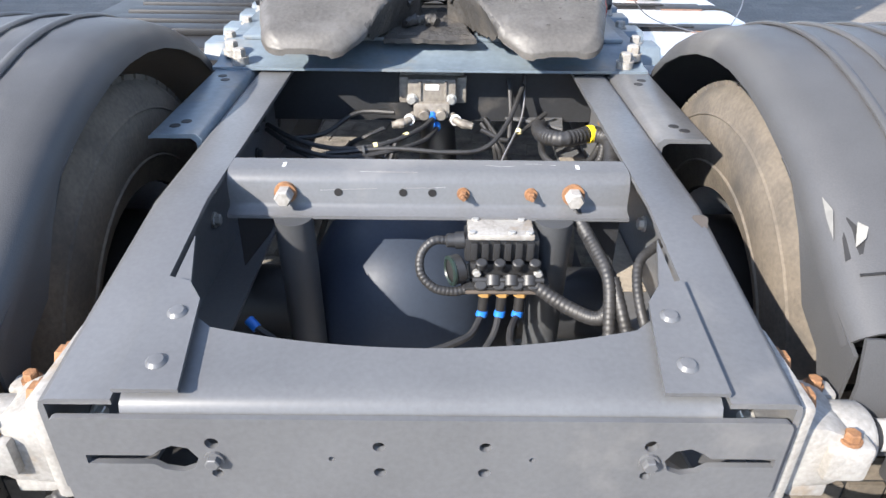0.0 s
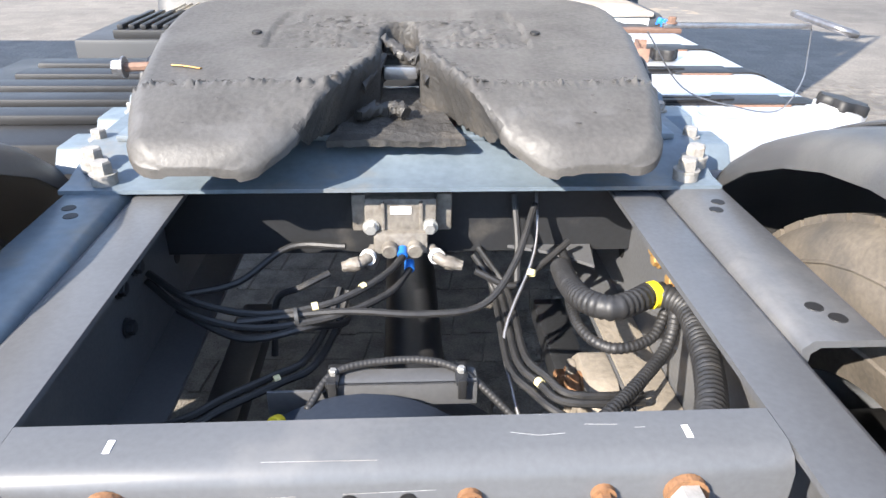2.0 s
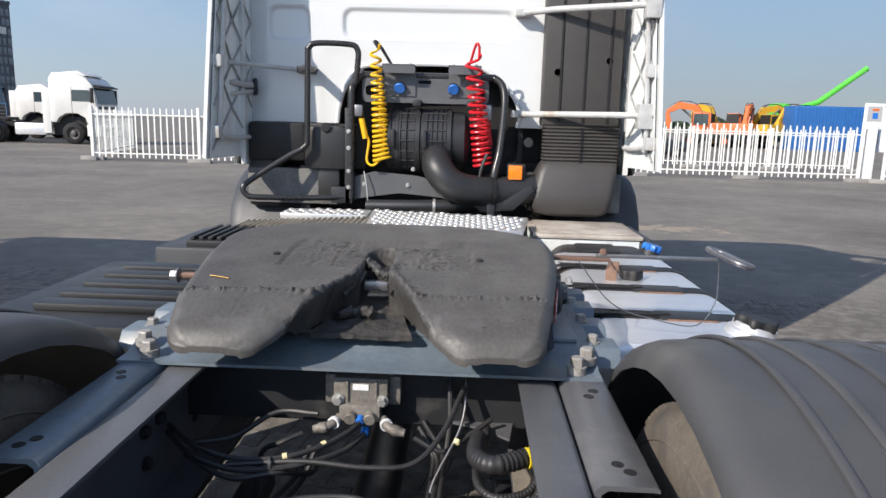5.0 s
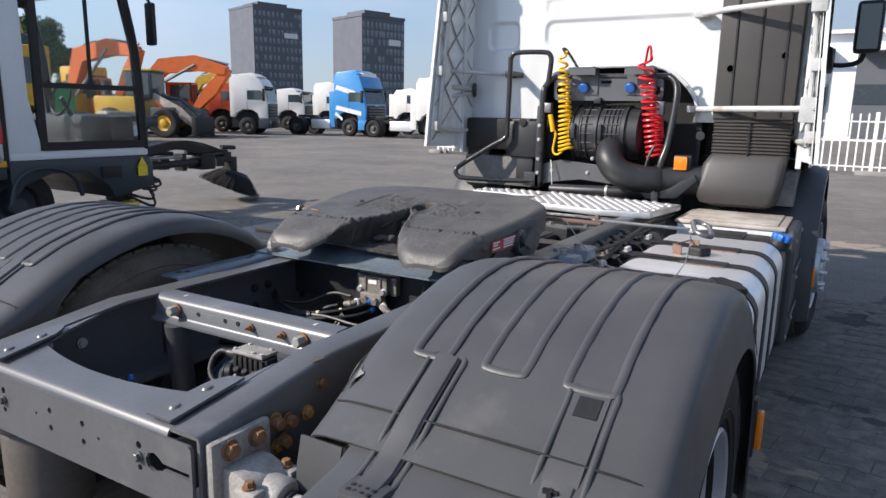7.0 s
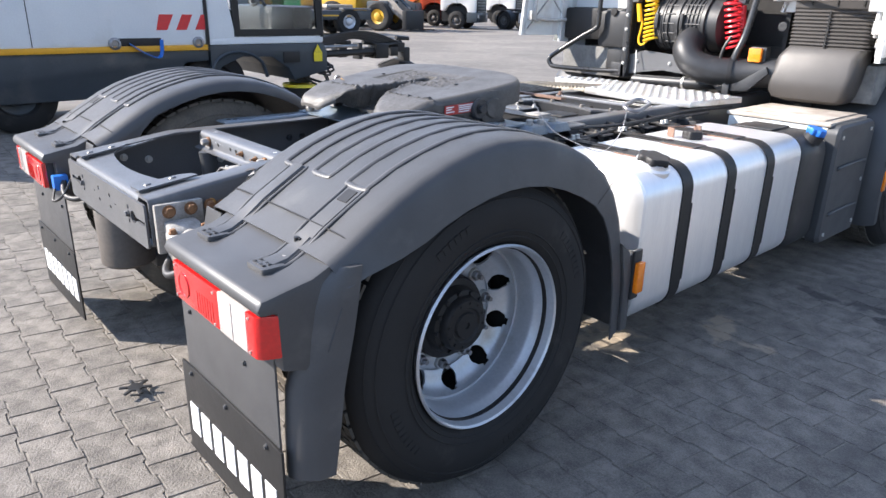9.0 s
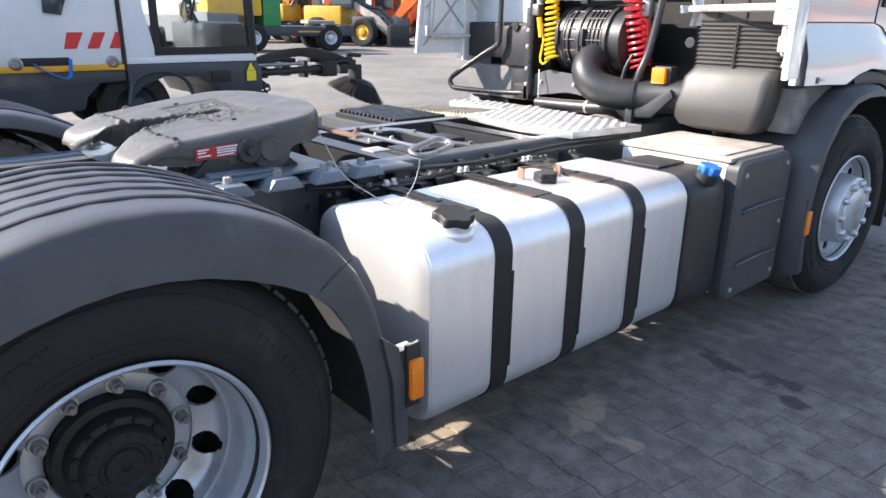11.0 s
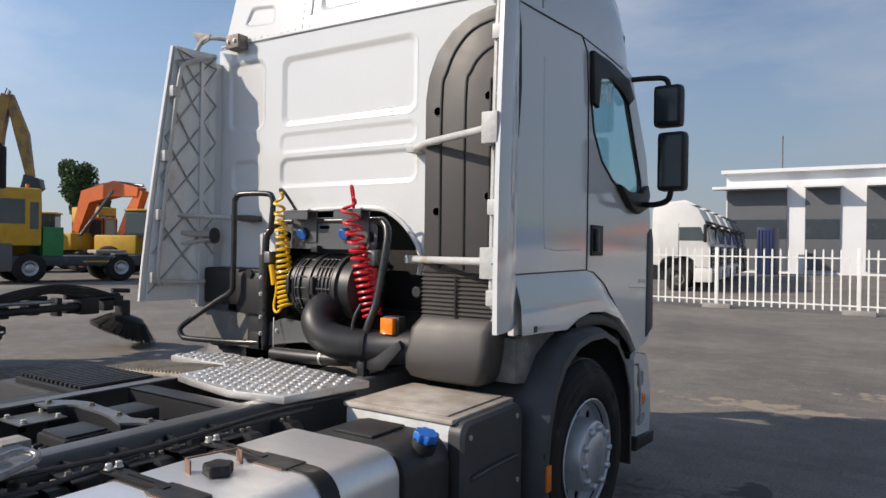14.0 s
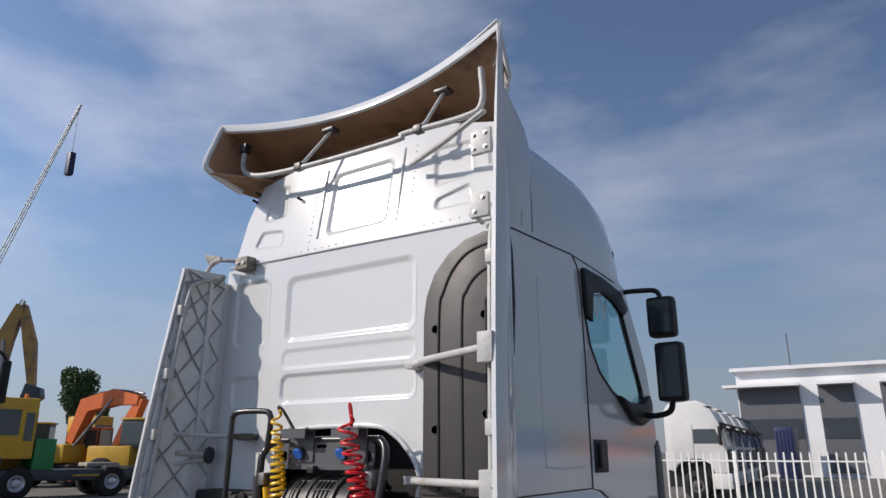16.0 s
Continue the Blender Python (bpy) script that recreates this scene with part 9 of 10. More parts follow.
def digger(x, y, heading, paint, label, boom, arm, wheels=True, thick=1.0, cab=True, bucket=True, house=None):
    """A wheeled machine with house, cab and jointed boom; forward is local +y. boom: (y, z) points of the boom, arm of the stick."""
    e = empty("excavator", label, "excavator", x, y, 0, heading)
    part("chassis", B((-1.1, 1.1, -1.8, 1.8, 0.6, 1.1, 0.08)), HUBBLACK, e)
    if wheels:
        for yy in (-1.35, 1.35):
            for s in (-1, 1):
                round_wheel(e, s * 1.25, yy, 0.55, 0.45, s, paint)
    part("house", B((-1.2, 1.2, -2.3, 0.6, 1.15, 2.1, 0.12)), house or paint, e)
    if cab:
        c = part("cabin", B((-1.2, -0.25, -0.2, 1.4, 1.15, 3.0, 0.08)), paint, e)
        part("cab_window", B((-1.215, -0.235, 0.05, 1.25, 1.9, 2.85)), CABGLASS, c)
        part("front_window", B((-1.1, -0.35, 1.395, 1.41, 1.5, 2.85)), CABGLASS, c)
        for yy in (-0.18, 0.58, 1.36):
            part("pillar", B((-1.225, -0.225, yy - 0.03, yy + 0.03, 1.85, 2.95)), HUBBLACK, c)

    def limb(pts, w, hh, nm):
        secs = []
        for i, (py, pz) in enumerate(pts):
            a = pts[max(0, i - 1)]
            b = pts[min(len(pts) - 1, i + 1)]
            d = Vector((0, b[0] - a[0], b[1] - a[1])).normalized()
            nn = Vector((0, -d.z, d.y))
            k = hh * (1.0 if 0 < i < len(pts) - 1 else 0.55)
            c = Vector((0.25, py, pz))
            secs.append([c + nn * k + Vector((w, 0, 0)), c + nn * k - Vector((w, 0, 0)), c - nn * k - Vector((w, 0, 0)), c - nn * k + Vector((w, 0, 0))])
        return part(nm, loft(secs), paint, e)
    bo = limb(boom, 0.22 * thick, 0.30 * thick, "boom")
    limb(arm, 0.18 * thick, 0.24 * thick, "stick")
    a, b = boom[0], boom[len(boom) // 2]
    part("ram", T_([(0.55, a[0] + 0.4, a[1] - 0.2), (0.55, b[0], b[1] - 0.1)], 0.09, 8, 0), WORNSTEEL, e)
    part("ram", T_([(0.25, b[0], b[1] + 0.35), (0.25, arm[0][0], arm[0][1] + 0.25)], 0.08, 8, 0), WORNSTEEL, e)
    for dx in (0.05, 0.40):
        part("hydraulic_hose", T_([(dx, p[0], p[1] + 0.34) for p in boom], 0.03, 6, 4), HOSE, e)
    if bucket:
        q = arm[-1]
        part("bucket", prism([(q[0] - 0.2, q[1] + 0.1), (q[0] + 0.5, q[1] - 0.1), (q[0] + 0.6, q[1] - 0.6), (q[0] + 0.1, q[1] - 1.0), (q[0] - 0.4, q[1] - 0.8)], -0.25, 0.75, "x", 0.04), SLATE, e)
    return e


digger(-35.0, 21.6, -75, ORANGE, "orange wheeled excavator with folded arm", [(0.2, 2.2), (0.9, 4.1), (2.8, 4.5), (4.4, 4.3)], [(4.5, 4.4), (3.9, 3.2), (3.2, 2.0)], thick=1.4, house=YEL)
digger(-36.2, 18.2, -40, OCHRE, "yellow excavator with raised boom", [(-0.2, 2.0), (-0.6, 4.5), (-0.3, 7.4), (0.2, 9.2)], [(0.3, 9.2), (0.9, 7.2), (1.3, 5.0)], thick=1.3)
digger(-34.6, 27.2, -62, ORANGE, "orange wheeled excavator behind the loader", [(-1.4, 2.6), (0.0, 3.9), (2.0, 4.1), (3.8, 3.7)], [(3.9, 3.8), (2.9, 2.6), (1.9, 1.5)], thick=1.5, house=ORANGE)
digger(-41.0, 34.0, -60, YEL, "yellow wheeled excavator in the machine park", [(0.2, 2.0), (1.0, 3.4), (2.2, 3.8), (3.4, 3.4)], [(3.4, 3.5), (3.0, 2.2), (2.6, 1.2)])


def loader(x, y, heading):
    e = empty("wheel_loader", "yellow wheel loader with a black fork carriage", "loader", x, y, 0, heading)
    part("rear_body", B((-0.9, 0.9, -2.6, -0.3, 0.9, 2.0, 0.1)), YEL, e)
    part("front_frame", B((-0.7, 0.7, 0.2, 1.5, 0.8, 1.5, 0.08)), SLATE, e)
    c = part("cabin", B((-0.75, 0.75, -1.0, 0.35, 1.9, 3.25, 0.06)), SLATE, e)
    for s in (-1, 1):
        part("side_window", B((min(s * 0.74, s * 0.765), max(s * 0.74, s * 0.765), -0.9, 0.25, 2.1, 3.1)), CABGLASS, c)
        for yy in (-1.7, 1.1):
            round_wheel(e, s * 1.2, yy, 0.72, 0.5, s, YEL)
        part("lift_arm", prism([(0.2, 2.0), (0.4, 2.2), (1.8, 1.5), (2.7, 0.6), (2.5, 0.4), (1.5, 1.1)], s * 0.5, s * 0.62, "x", 0.02), TAN, e)
    part("front_window", B((-0.65, 0.65, 0.345, 0.36, 2.0, 3.1)), CABGLASS, c)
    part("cab_roof", B((-0.8, 0.8, -1.05, 0.45, 3.25, 3.35, 0.03)), YEL, c)
    part("tilt_link", T_([(0, 0.6, 2.0), (0, 1.5, 1.9), (0, 2.5, 1.1)], 0.1, 8, 0), SLATE, e)
    part("carriage", B((-1.1, 1.1, 2.5, 2.75, 0.1, 1.05, 0.03)), HUBBLACK, e)
    for s in (-1, 1):
        part("fork", B((s * 0.6 - 0.08, s * 0.6 + 0.08, 2.7, 3.6, 0.06, 0.12)), HUBBLACK, e)
    return e


loader(-29.5, 22.3, -64)
loader(-39.5, 22.3, -40)


def terminal_tractor(x, y, heading):
    e = empty("terminal_tractor", "yellow terminal tractor with a dark chassis", "truck", x, y, 0, heading)
    part("chassis", B((-1.15, 1.15, -4.2, 1.6, 0.65, 1.05, 0.05)), SLATE, e)
    part("nose", B((-1.2, 1.2, 0.95, 2.25, 0.45, 1.6, 0.06)), DOORGREY, e)
    c = part("cabin", B((-1.2, 0.1, -0.05, 2.2, 1.45, 3.7, 0.10)), YEL, e)
    part("engine_cover", B((0.15, 1.15, 0.0, 2.1, 1.05, 1.9, 0.06)), YEL, e)
    for s, x0 in ((-1, -1.215), (1, 0.10)):
        part("side_window", B((x0, x0 + 0.015, 0.55, 1.75, 2.3, 3.25)), CABGLASS, c)
        part("rear_side_window", B((x0, x0 + 0.015, 0.08, 0.38, 2.1, 3.15)), CABGLASS, c)
    part("windscreen", B((-1.1, 0.0, 2.195, 2.21, 2.2, 3.3)), CABGLASS, c)
    part("rear_window", B((-1.1, 0.0, -0.062, -0.05, 2.2, 3.2)), CABGLASS, c)
    part("green_box", B((-1.15, 0.9, -0.85, -0.10, 1.05, 2.2, 0.03)), GREEN, e)
    part("yellow_line", B((-1.165, -1.15, -3.6, -1.6, 0.80, 0.86)), YEL, e)
    part("lift_plate", B((-0.5, 0.5, -3.6, -2.3, 1.15, 1.3, 0.05)), TAN, e)
    for s in (-1, 1):
        part("roof_beacon", C_((-0.9, 0.4, 3.70), (-0.9, 0.4, 3.86), 0.07, seg=12), AMBER, c) if s > 0 else None
        round_wheel(e, s * 1.22, 0.35, 0.58, 0.35, s)
        round_wheel(e, s * 1.22, -3.1, 0.58, 0.6, s)
        part("rear_guard", B((min(s * 0.75, s * 1.2), max(s * 0.75, s * 1.2), -4.2, -2.8, 1.10, 1.16, 0.02)), DOORGREY, e)
    return e


terminal_tractor(-26.4, 14.9, 170)
lowbed = terminal_tractor(-36.5, 24.5, 100)


# ---------------------------------------------------------------- road sweeper beside the truck
plain_part = part


def sweeper():
    e = empty("road_sweeper", "white and slate road sweeper with a front brush arm", "sweeper", -6.2, 0.1, 0)

    def part(name, bm, material, parent, label=""):
        """As the general part(), with the cab drawn up to its true length."""
        for v in bm.verts:
            if 3.02 < v.co.y < 5.6:
                v.co.y = 3.02 + (v.co.y - 3.02) * 0.84
            v.co.z -= 0.10 * max(0.0, min(1.0, (v.co.z - 0.45) / 0.5, (1.65 - v.co.z) / 0.5))
        return plain_part(name, bm, material, parent, label)
    # body: hopper and lower skirt; right side at local x = 0
    W = -2.1
    part("hopper", prism([(-1.9, 1.02), (2.98, 1.02), (2.98, 3.05), (2.5, 3.15), (-1.6, 3.15), (-1.9, 2.9)], W, 0.0, "x", 0.05), SWWHITE, e, "white hopper body")
    part("lower_skirt", prism([(-1.9, 0.45), (-1.9, 1.0), (3.0, 1.0), (3.0, 0.80), (2.70, 0.78), (2.55, 0.60), (2.5, 0.42), (1.5, 0.34), (-1.2, 0.34)], W + 0.05, -0.03, "x", 0.02), SLATE, e, "slate grey lower body")
    part("yellow_band", B((-0.03, 0.012, -1.85, 2.98, 0.965, 1.03, 0.004)), BANDYELLOW, e, "yellow reflective band")
    for y0 in (2.36, 2.60, 2.84):
        part("warning_stripe", prism([(y0, 1.20), (y0 + 0.13, 1.20), (min(2.97, y0 + 0.22), 1.35), (y0 + 0.05 if y0 < 2.5 else y0 + 0.09, 1.35)], 0.0, 0.004, "x"), REDHOSE, e)
    for y0 in (1.86, 2.86):
        part("rope_eye", L_([(0.07, 0), (0.07, 0.02), (0.045, 0.03), (0.04, 0.01), (0, 0.01)], (0.0, y0, 1.06), (1, 0, 0), 20), WORNSTEEL, e)
    part("recess", B((-0.02, 0.006, 1.88, 2.40, 1.03, 1.12, 0.004)), HUBBLACK, e)
    part("blue_strap", T_([(0.03, 2.02, 1.06), (0.05, 2.15, 0.97), (0.05, 2.32, 0.88), (0.04, 2.38, 0.94), (0.03, 2.40, 1.10)], 0.03, 6, 5, flat=0.25), BLUECAP, e)
    part("air_scoop", prism([(2.20, 1.52), (2.38, 1.50), (2.56, 1.94), (2.24, 1.97)], -0.02, 0.03, "x", 0.008), CABGLASS, e)
    part("grille", B((-0.02, 0.008, 2.55, 2.90, 2.35, 2.75)), DOORGREY, e)
    for y0 in (-0.6, 1.0):
        part("panel_gap", B((-0.01, 0.003, y0, y0 + 0.008, 1.04, 3.1)), HUBBLACK, e)
    part("panel_gap", B((-0.01, 0.005, 2.97, 3.01, 0.95, 3.1)), HUBBLACK, e)
    part("rear_lamp", B((-0.05, 0.02, -1.93, -1.85, 1.2, 1.6, 0.01)), REDLENS, e)
    # cab with glazed frame
    c = part("cab_base", prism([(3.02, 0.48), (3.02, 1.02), (5.02, 1.02), (5.10, 0.90), (5.10, 0.55), (4.45, 0.42), (4.35, 0.62), (4.05, 0.82), (3.55, 0.84), (3.2, 0.70)], W + 0.05, -0.02, "x", 0.02), SLATE, e)
    part("cab_sill", B((W + 0.05, -0.01, 3.02, 5.02, 1.02, 1.12, 0.02)), SWWHITE, c)
    part("cab_rear_pillar", prism([(3.02, 1.10), (3.45, 1.10), (3.32, 1.6), (3.30, 3.0), (3.02, 3.05)], -0.06, -0.005, "x", 0.01), SWWHITE, c)
    part("cab_back", B((W + 0.05, -0.06, 3.02, 3.08, 1.1, 3.05)), SWWHITE, c)
    part("cab_roof", prism([(3.02, 2.92), (4.85, 2.86), (4.7, 3.02), (4.2, 3.12), (3.02, 3.15)], W + 0.05, 0.0, "x", 0.04), SWWHITE, c)
    fr = [(3.42, 1.12), (5.0, 1.12), (4.93, 2.2), (4.78, 2.86), (3.42, 2.92)]
    inn = [(3.52, 1.20), (4.90, 1.20), (4.84, 2.2), (4.70, 2.76), (3.52, 2.82)]
    mm = Matrix(((0, 0, 1, 0.0), (1, 0, 0, 0), (0, 1, 0, 0), (0, 0, 0, 1)))
    d = part("door_frame", slab(fr, [inn], 0.05, mm), HUBBLACK, c)
    part("door_bar", B((-0.05, 0.004, 3.50, 4.88, 1.70, 1.76)), HUBBLACK, c)
    part("door_bar", B((-0.04, 0.003, 4.18, 4.21, 1.73, 2.8)), HUBBLACK, c)
    g = part("door_glass", slab(inn, [], 0.006, Matrix(((0, 0, 1, -0.02), (1, 0, 0, 0), (0, 1, 0, 0), (0, 0, 0, 1)))), CLEARGLASS, c)
    g.visible_shadow = False
    lf = part("far_door_frame", slab(fr, [inn], 0.05, Matrix(((0, 0, 1, W + 0.12), (1, 0, 0, 0), (0, 1, 0, 0), (0, 0, 0, 1)))), HUBBLACK, c)
    for x in (-0.03, W + 0.08):
        part("front_pillar", T_([(x, 5.0, 1.1), (x, 4.95, 2.1), (x, 4.78, 2.9)], 0.04, 8, 3), HUBBLACK, c)
    part("dashboard", B((W + 0.15, -0.15, 4.55, 4.95, 1.12, 1.45, 0.08)), PLASTIC, c)
    part("seat", B((-1.25, -0.75, 3.45, 3.95, 1.12, 1.40, 0.06)), PLASTIC, c)
    part("seat_back", B((-1.25, -0.75, 3.32, 3.48, 1.4, 2.15, 0.06)), PLASTIC, c)
    pts = [(-1.0 + 0.2 * math.cos(a), 4.45 + 0.08 * math.sin(a), 1.62 + 0.18 * math.sin(a)) for a in [i * math.pi / 8 for i in range(17)]]
    part("steering_wheel", T_(pts, 0.018, 8, 0), PLASTIC, c)
    part("column", T_([(-1.0, 4.45, 1.62), (-1.0, 4.65, 1.35)], 0.03, 8, 0), PLASTIC, c)
    part("mirror_arm", T_([(-0.02, 4.80, 2.82), (0.12, 4.95, 2.85), (0.16, 5.05, 2.75)], 0.02, 8, 3), HUBBLACK, c)
    part("mirror", B((0.08, 0.22, 5.02, 5.10, 2.25, 2.75, 0.03)), HUBBLACK, c)
    part("warning_sign", B((-0.005, 0.004, 4.82, 4.98, 0.72, 0.88)), YELLOWTAPE, c, "yellow warning sign")
    part("warning_triangle", prism([(4.83, 0.885), (4.97, 0.885), (4.90, 1.0)], -0.002, 0.004, "x"), YELLOWTAPE, c)
    part("handle_recess", B((-0.01, 0.004, 4.25, 4.55, 0.72, 0.9, 0.004)), HUBBLACK, c)
    for yy in (3.12, 0.80):
        for s in (0, 1):
            t = round_wheel(e, -0.12 if not s else W + 0.17, yy, 0.42, 0.26, 1 if not s else -1, SLATE)
    part("arch_lip", T_([(-0.02, 3.0, 0.46), (-0.02, 3.08, 0.75), (-0.02, 3.3, 0.90), (-0.02, 3.6, 0.90), (-0.02, 3.85, 0.76), (-0.02, 3.95, 0.5)], 0.03, 6), SLATE, e)
    # brush under the cab and the long front arm
    part("gutter_brush", L_([(0.18, 0.30), (0.26, 0.28), (0.40, 0.03), (0.36, 0.02), (0.1, 0.2)], (-0.35, 4.75, 0.0), (0, 0, 1), 28), BRISTLE, e)
    part("brush_plate", L_([(0.0, 0.34), (0.27, 0.33), (0.28, 0.29), (0, 0.28)], (-0.35, 4.75, 0.0), (0, 0, 1), 28), YELLOWTAPE, e, "yellow brush plate")
    part("brush_motor", B((-0.45, -0.22, 4.6, 4.9, 0.34, 0.55, 0.04)), HUBBLACK, e)
    rngs = random.Random(5)
    for k in range(7):
        part("hydraulic_hose", T_([(-0.25 + rngs.uniform(-0.2, 0.2), 4.7 + rngs.uniform(-0.2, 0.3), 0.5), (-0.1 + rngs.uniform(-0.1, 0.1), 5.1 + rngs.uniform(-0.1, 0.15), 0.45 + rngs.uniform(-0.2, 0.2)), (-0.2, 5.05, 0.72 + rngs.uniform(-0.1, 0.1))], 0.018, 6, 5), HOSE, e)
    P = plain_part
    P("front_arm", T_([(-0.8, 4.70, 0.70), (-0.85, 5.3, 0.69), (-1.0, 6.35, 0.70)], 0.055, 8, 0), HUBBLACK, e, "black hydraulic brush arm")
    P("arm_ram", T_([(-0.75, 4.70, 0.80), (-0.92, 5.9, 0.80)], 0.028, 8, 0), WORNSTEEL, e)
    P("valve_box", B((-1.14, -0.90, 6.28, 6.55, 0.58, 0.82, 0.02)), HUBBLACK, e)
    P("valve_frame", B((-1.12, -0.92, 5.95, 6.02, 0.58, 0.84, 0.01)), HUBBLACK, e)
    P("tool_head", B((-1.30, -1.08, 7.02, 7.16, 0.46, 0.74, 0.03)), HUBBLACK, e)
    for y0, z0, w in ((5.15, 0.60, 0.10), (5.55, 0.62, 0.12), (6.12, 0.60, 0.09), (6.70, 0.60, 0.10), (6.88, 0.66, 0.08)):
        P("arm_block", B((-1.02 - 0.1 * (y0 - 5.5) - w, -1.02 - 0.1 * (y0 - 5.5) + w, y0, y0 + 0.16, z0, z0 + 0.16, 0.02)), HUBBLACK, e)
        P("arm_cylinder", C_((-1.0 - 0.1 * (y0 - 5.5), y0, z0 + 0.24), (-1.03 - 0.1 * (y0 - 5.5), y0 + 0.30, z0 + 0.22), 0.035, seg=12), HUBBLACK, e)
    P("head_link", T_([(-1.02, 6.5, 0.78), (-1.10, 6.85, 0.80), (-1.18, 7.1, 0.70)], 0.032, 8), HUBBLACK, e)
    for k in range(13):
        o = rngs.uniform(-0.10, 0.10)
        P("hydraulic_hose", T_([(-0.75 + o, 4.72, 0.82), (-0.85 + o, 5.3, 0.90 + o), (-0.95 + o * 0.6, 5.9, 0.98 + o * 0.7), (-1.05, 6.45, 0.90 + o), (-1.16 + o, 7.0, 0.76 + o * 0.5)], 0.013, 6, 5), HOSE, e)
    # tilted weed brush with loose bristles
    bc = Vector((-1.2, 7.2, 0.44))
    lean = Vector((0.20, 0.32, 0.93)).normalized()
    q = Matrix.Translation(bc) @ Vector((0, 0, 1)).rotation_difference(lean).to_matrix().to_4x4()
    bm = bmesh.new()
    for k in range(2600):
        a = rngs.uniform(0, 2 * math.pi)
        r0 = rngs.uniform(0.08, 0.27)
        r1 = r0 * rngs.uniform(1.65, 1.9) + 0.06
        h = rngs.uniform(0.20, 0.27)
        p0 = Vector((r0 * math.cos(a), r0 * math.sin(a), 0))
        p1 = Vector((r1 * math.cos(a + rngs.uniform(-0.06, 0.06)), r1 * math.sin(a), -h))
        t = Vector((-math.sin(a), math.cos(a), 0)) * 0.007
        bm.faces.new([bm.verts.new(q @ v) for v in (p0 - t, p0 + t, p1 + t * 0.8, p1 - t * 0.8)])
    br = plain_part("brush_bristles", bm, BRISTLE, e)
    plain_part("brush_disc", L_([(0, 0.06), (0.20, 0.05), (0.26, 0.0), (0.24, -0.02), (0, -0.02)], bc, lean, 24), HUBBLACK, e)
    return e


sweeper()


# ---------------------------------------------------------------- buildings
def tower(x, y, heading, w, d, h, rows, cols, label):
    e = empty("office_tower", label, "building", x, y, 0, heading, "dark office towers")
    wall = part("wall", B((-w / 2, w / 2, -d / 2, d / 2, 0, h)), TOWER, e)
    part("roof_plant", B((-w * 0.3, w * 0.3, -d * 0.3, d * 0.3, h, h + 2.2)), DOORGREY, e)
    part("parapet", B((-w / 2 - 0.2, w / 2 + 0.2, -d / 2 - 0.2, d / 2 + 0.2, h - 0.5, h + 0.4)), TOWER, e)
    rg = random.Random(int(w * 10 + h))
    part("name_board", B((w * 0.12, w * 0.40, -d / 2 - 0.3, -d / 2 - 0.1, h * 0.72, h * 0.72 + 2.0)), CREAM, e, "small white board")
    base = None
    for r in range(rows):
        z = 5 + (h - 8) * r / (rows - 1)
        for k in range(cols):
            for face in (0, 1):
                if rg.random() < 0.10:
                    continue
                L = w if face == 0 else d
                u = -L / 2 + L * (k + 0.5 + rg.uniform(-0.12, 0.12)) / cols
                m = Matrix.Translation((u, -d / 2 - 0.05, z)) if face == 0 else Matrix.Translation((w / 2 + 0.05, u, z)) @ Matrix.Rotation(radians(90), 4, "Z")
                if base is None:
                    base = part("window", B((-0.55, 0.55, -0.06, 0.06, -1.0, 1.0)), TOWERWIN, wall)
                    base.matrix_basis = m
                else:
                    again(base, m @ Matrix.Diagonal((rg.choice((0.7, 0.9, 0.9, 1.2)), 1, 1, 1)))
    return e


tower(-150, 202, 72, 18, 18, 33, 10, 11, "dark slate office tower with scattered narrow windows")
tower(-222, 224.7, 72, 22.5, 22.5, 43, 11, 11, "dark slate office tower with narrow windows")


def hall():
    e = empty("workshop_hall", "white clad workshop hall with dark grey doors", "building", -8.1, 57, 0, 2)
    part("wall", B((0, 13.8, 0, 25, 0, 7.5)), CLAD, e)
    part("roof_edge", B((-0.3, 15.0, -0.6, 25, 7.5, 7.75)), CLAD, e)
    for x0, x1, zt, nm in ((0.1, 4.2, 6.2, "sliding_door"), (5.4, 7.6, 6.2, "narrow_door"), (9.2, 11.4, 6.2, "narrow_door"), (12.4, 13.7, 6.2, "narrow_door")):
        d = part(nm, B((x0, x1, -0.15, 0.0, 0.3, zt)), DOORGREY, e, "dark grey panel door")
        part("door_band", B((x0 + 0.05, x1 - 0.05, -0.19, -0.15, 2.6, 4.0)), SLATE, d)
        part("canopy", B((x0 - (0.9 if x0 < 2 else 0.0), x1 + 0.1, -1.4, 0.0, zt + 0.05, zt + 0.25)), CLAD, e)
    for x in (5, 10):
        part("roof_vent", B((x, x + 0.8, 3, 3.8, 7.75, 8.1)), DOORGREY, e)
    part("lightning_rod", T_([(3.5, 4, 7.7), (3.5, 4, 10.8)], 0.05, 6, 0), DOORGREY, e)
    return e


hall()
ct = empty("shipping_container", "navy blue shipping container beside the hall", "container", -4.7, 54, 0)
part("body", B((-0.55, 0.55, -1.2, 1.2, 0, 3.3, 0.03)), NAVY, ct)
for k in range(5):
    part("corrugation", B((-0.5 + 0.21 * k, -0.4 + 0.21 * k, -1.24, -1.2, 0.2, 3.1)), NAVY, ct)


